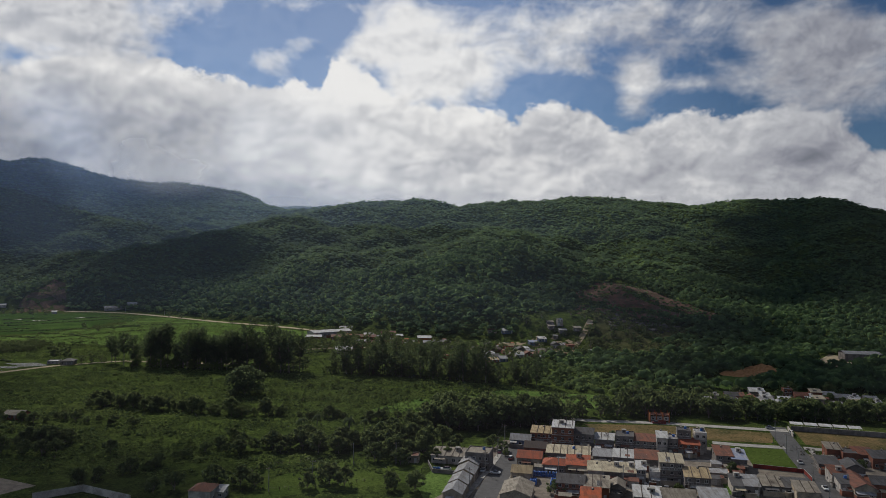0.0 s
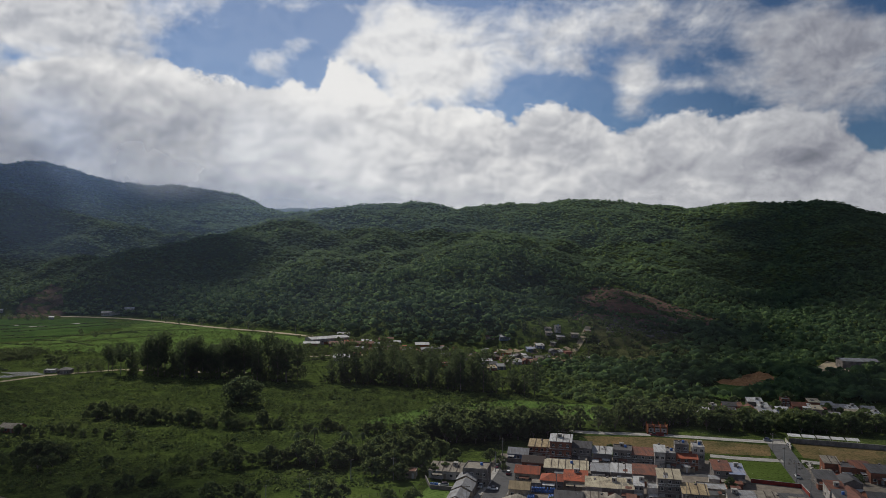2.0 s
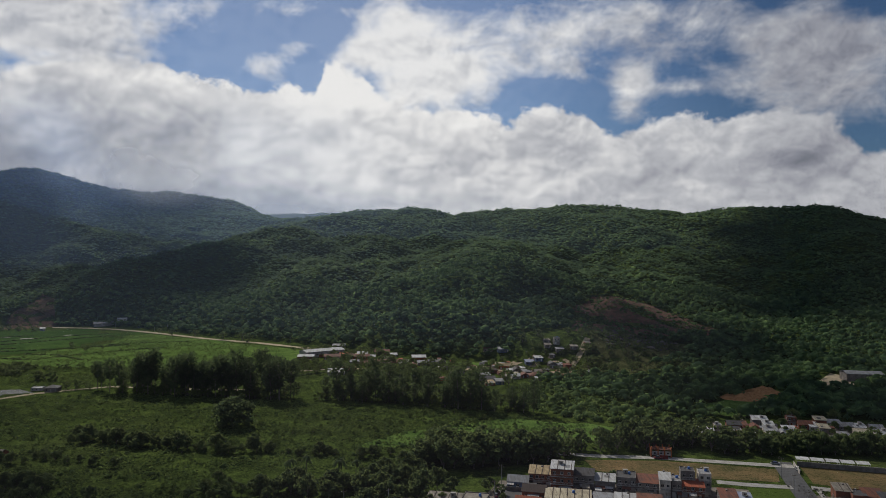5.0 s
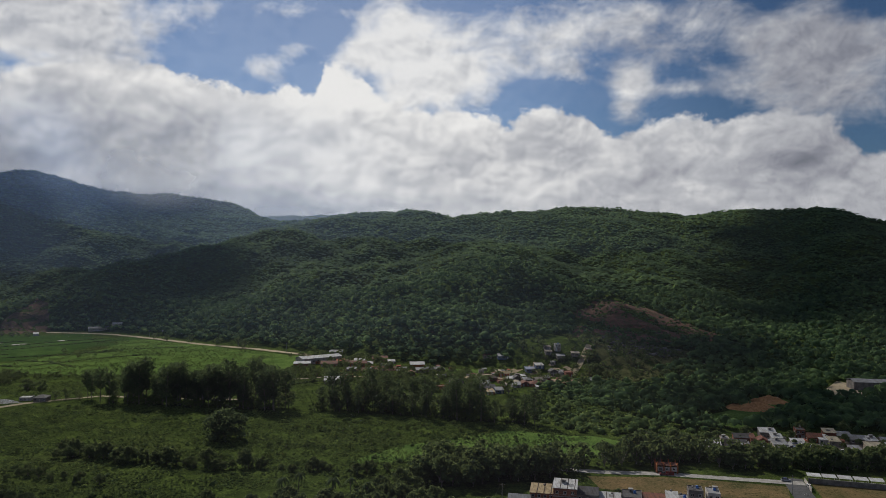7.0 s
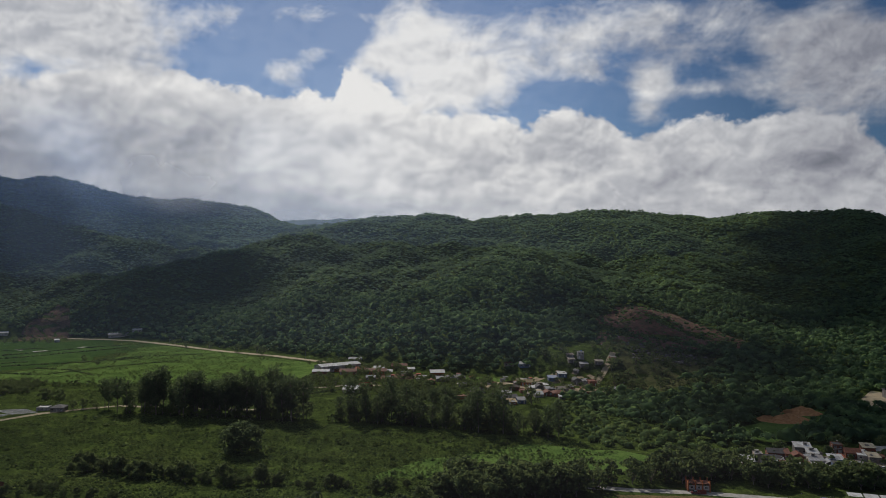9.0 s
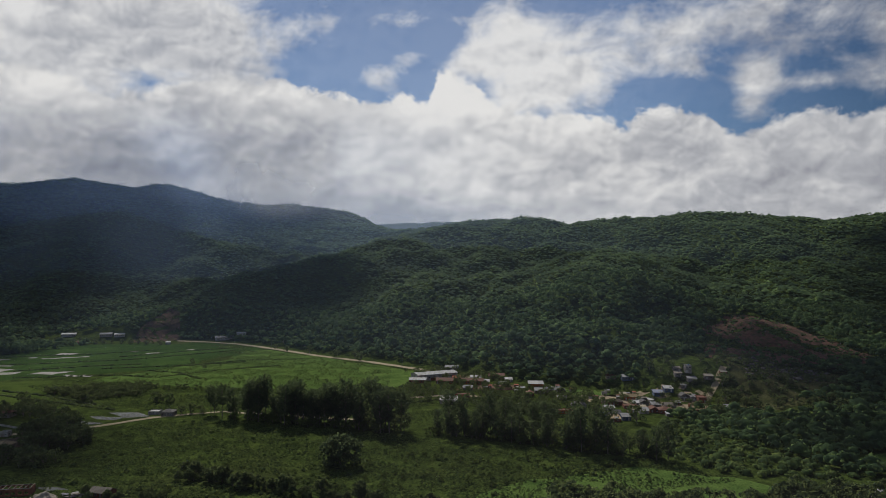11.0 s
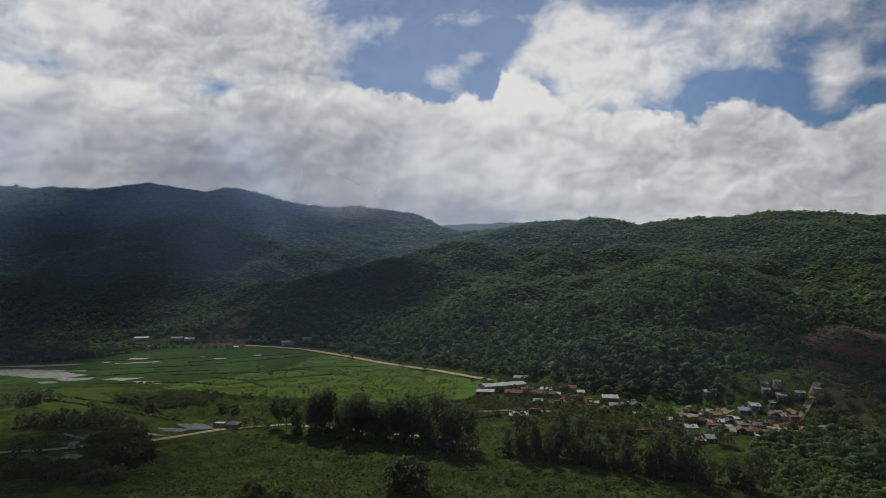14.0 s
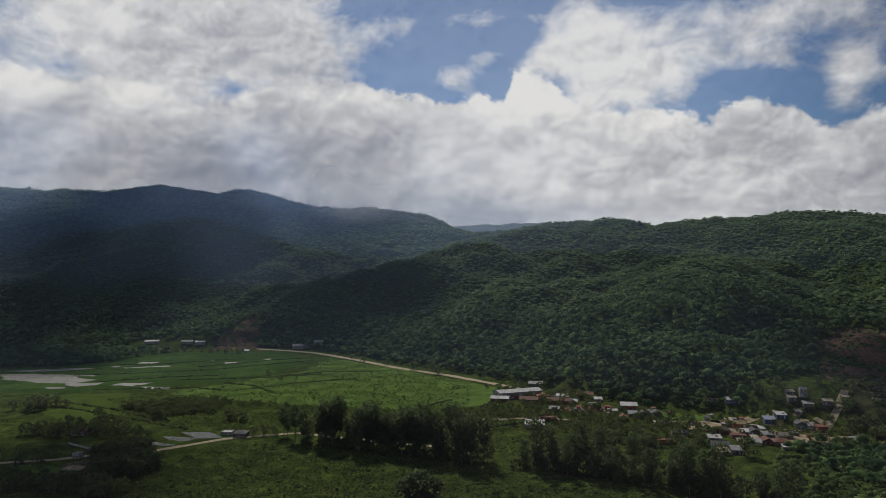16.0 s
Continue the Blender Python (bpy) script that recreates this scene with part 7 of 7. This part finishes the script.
for poly, n_, turn in (([(112, 458), (126, 476), (165, 490), (225, 494), (236, 468), (200, 446), (160, 450)], 26, -14), ([(-10, 345), (-2, 376), (90, 366), (100, 300), (0, 300)], 34, -13), ([(112, 330), (122, 372), (190, 345), (190, 300), (120, 300)], 16, -14),
                       ([(-120, 740), (-60, 765), (40, 735), (100, 690), (70, 665), (-20, 700)], 26, 6)):
    spots = [q for q in within(poly, 5.5, sr)]
    sr.shuffle(spots)
    for x, y, _ in spots[:n_]:
        w, d, h = sr.uniform(2.2, 4.5), sr.uniform(2.2, 4.0), sr.uniform(2.0, 2.7)
        z = float(terrain(np.array([x]), np.array([y]))[0])
        ob = thing("shed", "small patched shed with a sheet roof behind a house", "shed", "backyard sheds", (x, y, z), turn + sr.uniform(-3, 3))
        v, f = box(-w / 2, w / 2, -d / 2, d / 2, -0.5, h)
        part("wall", mesh_from("wall", [(p, q, r if r < 0 else (h if q < 0 else h + 0.3)) for p, q, r in v], f, [YARD_MATS[sr.randint(4)]]), ob)
        part("roof", mesh_from("roof", *fold([((-w / 2 - 0.2, q, h + 0.1 + (q + d / 2) * 0.3 / d), (w / 2 + 0.2, q, h + 0.1 + (q + d / 2) * 0.3 / d)) for q in (-d / 2 - 0.25, d / 2 + 0.25)], 0.06), ["roof_" + ("tin", "white_tin", "old_tin", "rust", "dark_tin", "red_tile")[sr.randint(6)]]), ob)
        opening("door", ob, 0.0, -d / 2, 0.02, 0.9, min(1.9, h - 0.2))


# ---- unseen shading clouds and haze sheets ----
material("shade_cloud", lambda s, v: ((0.85, 0.85, 0.86), None), 1.0, 0, 0, 0.0)


def cloud(x, y, z, wide, deep, seed):
    """A flat-based heap of cloud lumps, added out of view to shade the ground."""
    r = np.random.RandomState(seed)
    n = 34
    a, q = r.uniform(0, 2 * np.pi, n), np.sqrt(r.rand(n))
    pos = np.stack([x + wide * 0.8 * q * np.cos(a), y + deep * 0.8 * q * np.sin(a), z + r.uniform(0, 60, n)], 1)
    size = r.uniform(0.22, 0.42, n) * min(wide, deep) * (1.25 - 0.6 * q)
    v, f = scatter(CROWNS, pos, size, r, np.full(n, 0.5))
    return tagged(new("cloud", mesh_from("cloud", v, f, ["shade_cloud"], smooth=True)), "unseen cloud lumps added overhead to shade the ground", "cloud", "clouds", kind="stuff")


# added above the view, each set by where its shadow should land
cloud(10, 3020, 1650, 360, 280, 1)
cloud(-2380, 3900, 2000, 1050, 720, 2)
cloud(-1055, 2065, 1600, 225, 72, 3)
cloud(-630, 2050, 1600, 70, 42, 5)
cloud(-2060, 3720, 2200, 230, 380, 8)
cloud(-1588, 3630, 2200, 170, 180, 11)
cloud(-1215, 2240, 1600, 120, 95, 12)
cloud(-1606, 2628, 1600, 170, 110, 13)
cloud(-420, 3420, 2200, 340, 500, 9)
cloud(-143, 3878, 2200, 260, 220, 14)
cloud(-610, 2335, 1600, 110, 95, 10)
cloud(-590, 2560, 1600, 120, 120, 7)
cloud(-460, 2340, 1620, 225, 150, 4)


def haze(name, reach, a0, a1, top, alpha, seed, foot=0.3, base=0.0, tint=(0.46, 0.64, 0.85), gate=None, even=False):
    """One billowing tinted sheet, see-through, that stands in for haze or low cloud."""
    m = bpy.data.materials.new(name)
    m.use_nodes = True
    tree = m.node_tree
    tree.nodes.clear()
    s = Sums(tree)
    out = tree.nodes.new("ShaderNodeOutputMaterial")
    coords = tree.nodes.new("ShaderNodeTexCoord")
    sep = tree.nodes.new("ShaderNodeSeparateXYZ")
    tree.links.new(coords.outputs["Generated"], sep.inputs[0])
    geo = tree.nodes.new("ShaderNodeNewGeometry")
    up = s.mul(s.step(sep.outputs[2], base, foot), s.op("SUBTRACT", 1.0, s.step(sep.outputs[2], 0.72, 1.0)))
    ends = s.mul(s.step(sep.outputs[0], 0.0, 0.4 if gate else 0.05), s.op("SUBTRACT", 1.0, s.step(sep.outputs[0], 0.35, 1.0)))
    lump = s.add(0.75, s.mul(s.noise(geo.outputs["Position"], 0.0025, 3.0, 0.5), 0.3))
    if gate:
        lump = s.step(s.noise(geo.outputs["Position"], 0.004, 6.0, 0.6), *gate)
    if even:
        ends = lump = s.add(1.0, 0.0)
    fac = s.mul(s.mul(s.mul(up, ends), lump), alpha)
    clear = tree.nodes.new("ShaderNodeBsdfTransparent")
    haze_diffuse, glow = tree.nodes.new("ShaderNodeBsdfDiffuse"), tree.nodes.new("ShaderNodeBsdfTranslucent")
    haze_diffuse.inputs[0].default_value = glow.inputs[0].default_value = (*tint, 1)
    both, mixer = tree.nodes.new("ShaderNodeMixShader"), tree.nodes.new("ShaderNodeMixShader")
    tree.links.new(haze_diffuse.outputs[0], both.inputs[1])
    tree.links.new(glow.outputs[0], both.inputs[2])
    tree.links.new(fac, mixer.inputs[0])
    tree.links.new(clear.outputs[0], mixer.inputs[1])
    tree.links.new(both.outputs[0], mixer.inputs[2])
    tree.links.new(mixer.outputs[0], out.inputs[0])
    MATS[name] = m
    n, rows = 40, 10
    vs = []
    for j in range(rows):
        for i in range(n):
            a = radians(a0 + (a1 - a0) * i / (n - 1))
            rr = reach + 60 * math.sin(i * 0.35 + seed)
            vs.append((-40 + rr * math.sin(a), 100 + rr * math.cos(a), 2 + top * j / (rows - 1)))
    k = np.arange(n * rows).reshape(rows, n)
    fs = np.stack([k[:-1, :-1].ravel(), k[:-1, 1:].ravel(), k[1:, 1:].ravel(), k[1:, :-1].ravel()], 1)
    tagged(new("mist", mesh_from("mist", vs, fs, [name], smooth=True)), "tinted see-through sheet standing in for haze and low cloud", "mist", kind="stuff")


# sheets added at set distances imitate aerial haze between the ridges
haze("haze_near", 1330, -66, 4, 430, 0.04, 1, 0.3, 0.0, (0.36, 0.53, 0.86))
haze("haze_far", 1720, -66, 6, 500, 0.40, 2, 0.70, 0.06, (0.29, 0.45, 0.80))
haze("haze_valley", 655, -80, 80, 420, 0.04, 3, 0.1, 0.0, (0.42, 0.57, 0.9))
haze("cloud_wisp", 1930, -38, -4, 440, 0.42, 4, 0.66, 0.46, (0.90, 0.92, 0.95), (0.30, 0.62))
haze("haze_ridge", 1500, -75, 40, 330, 0.075, 6, 0.4, 0.0, (0.36, 0.53, 0.90))
haze("haze_back", 2520, -24, 14, 370, 0.36, 7, 0.3, 0.0, (0.50, 0.62, 0.84))
# nearest sheet: a faint pale veil that lifts the dark tones
haze("haze_veil", 175, -80, 80, 300, 0.012, 5, 0.01, 0.0, (0.64, 0.60, 0.80), None, True)
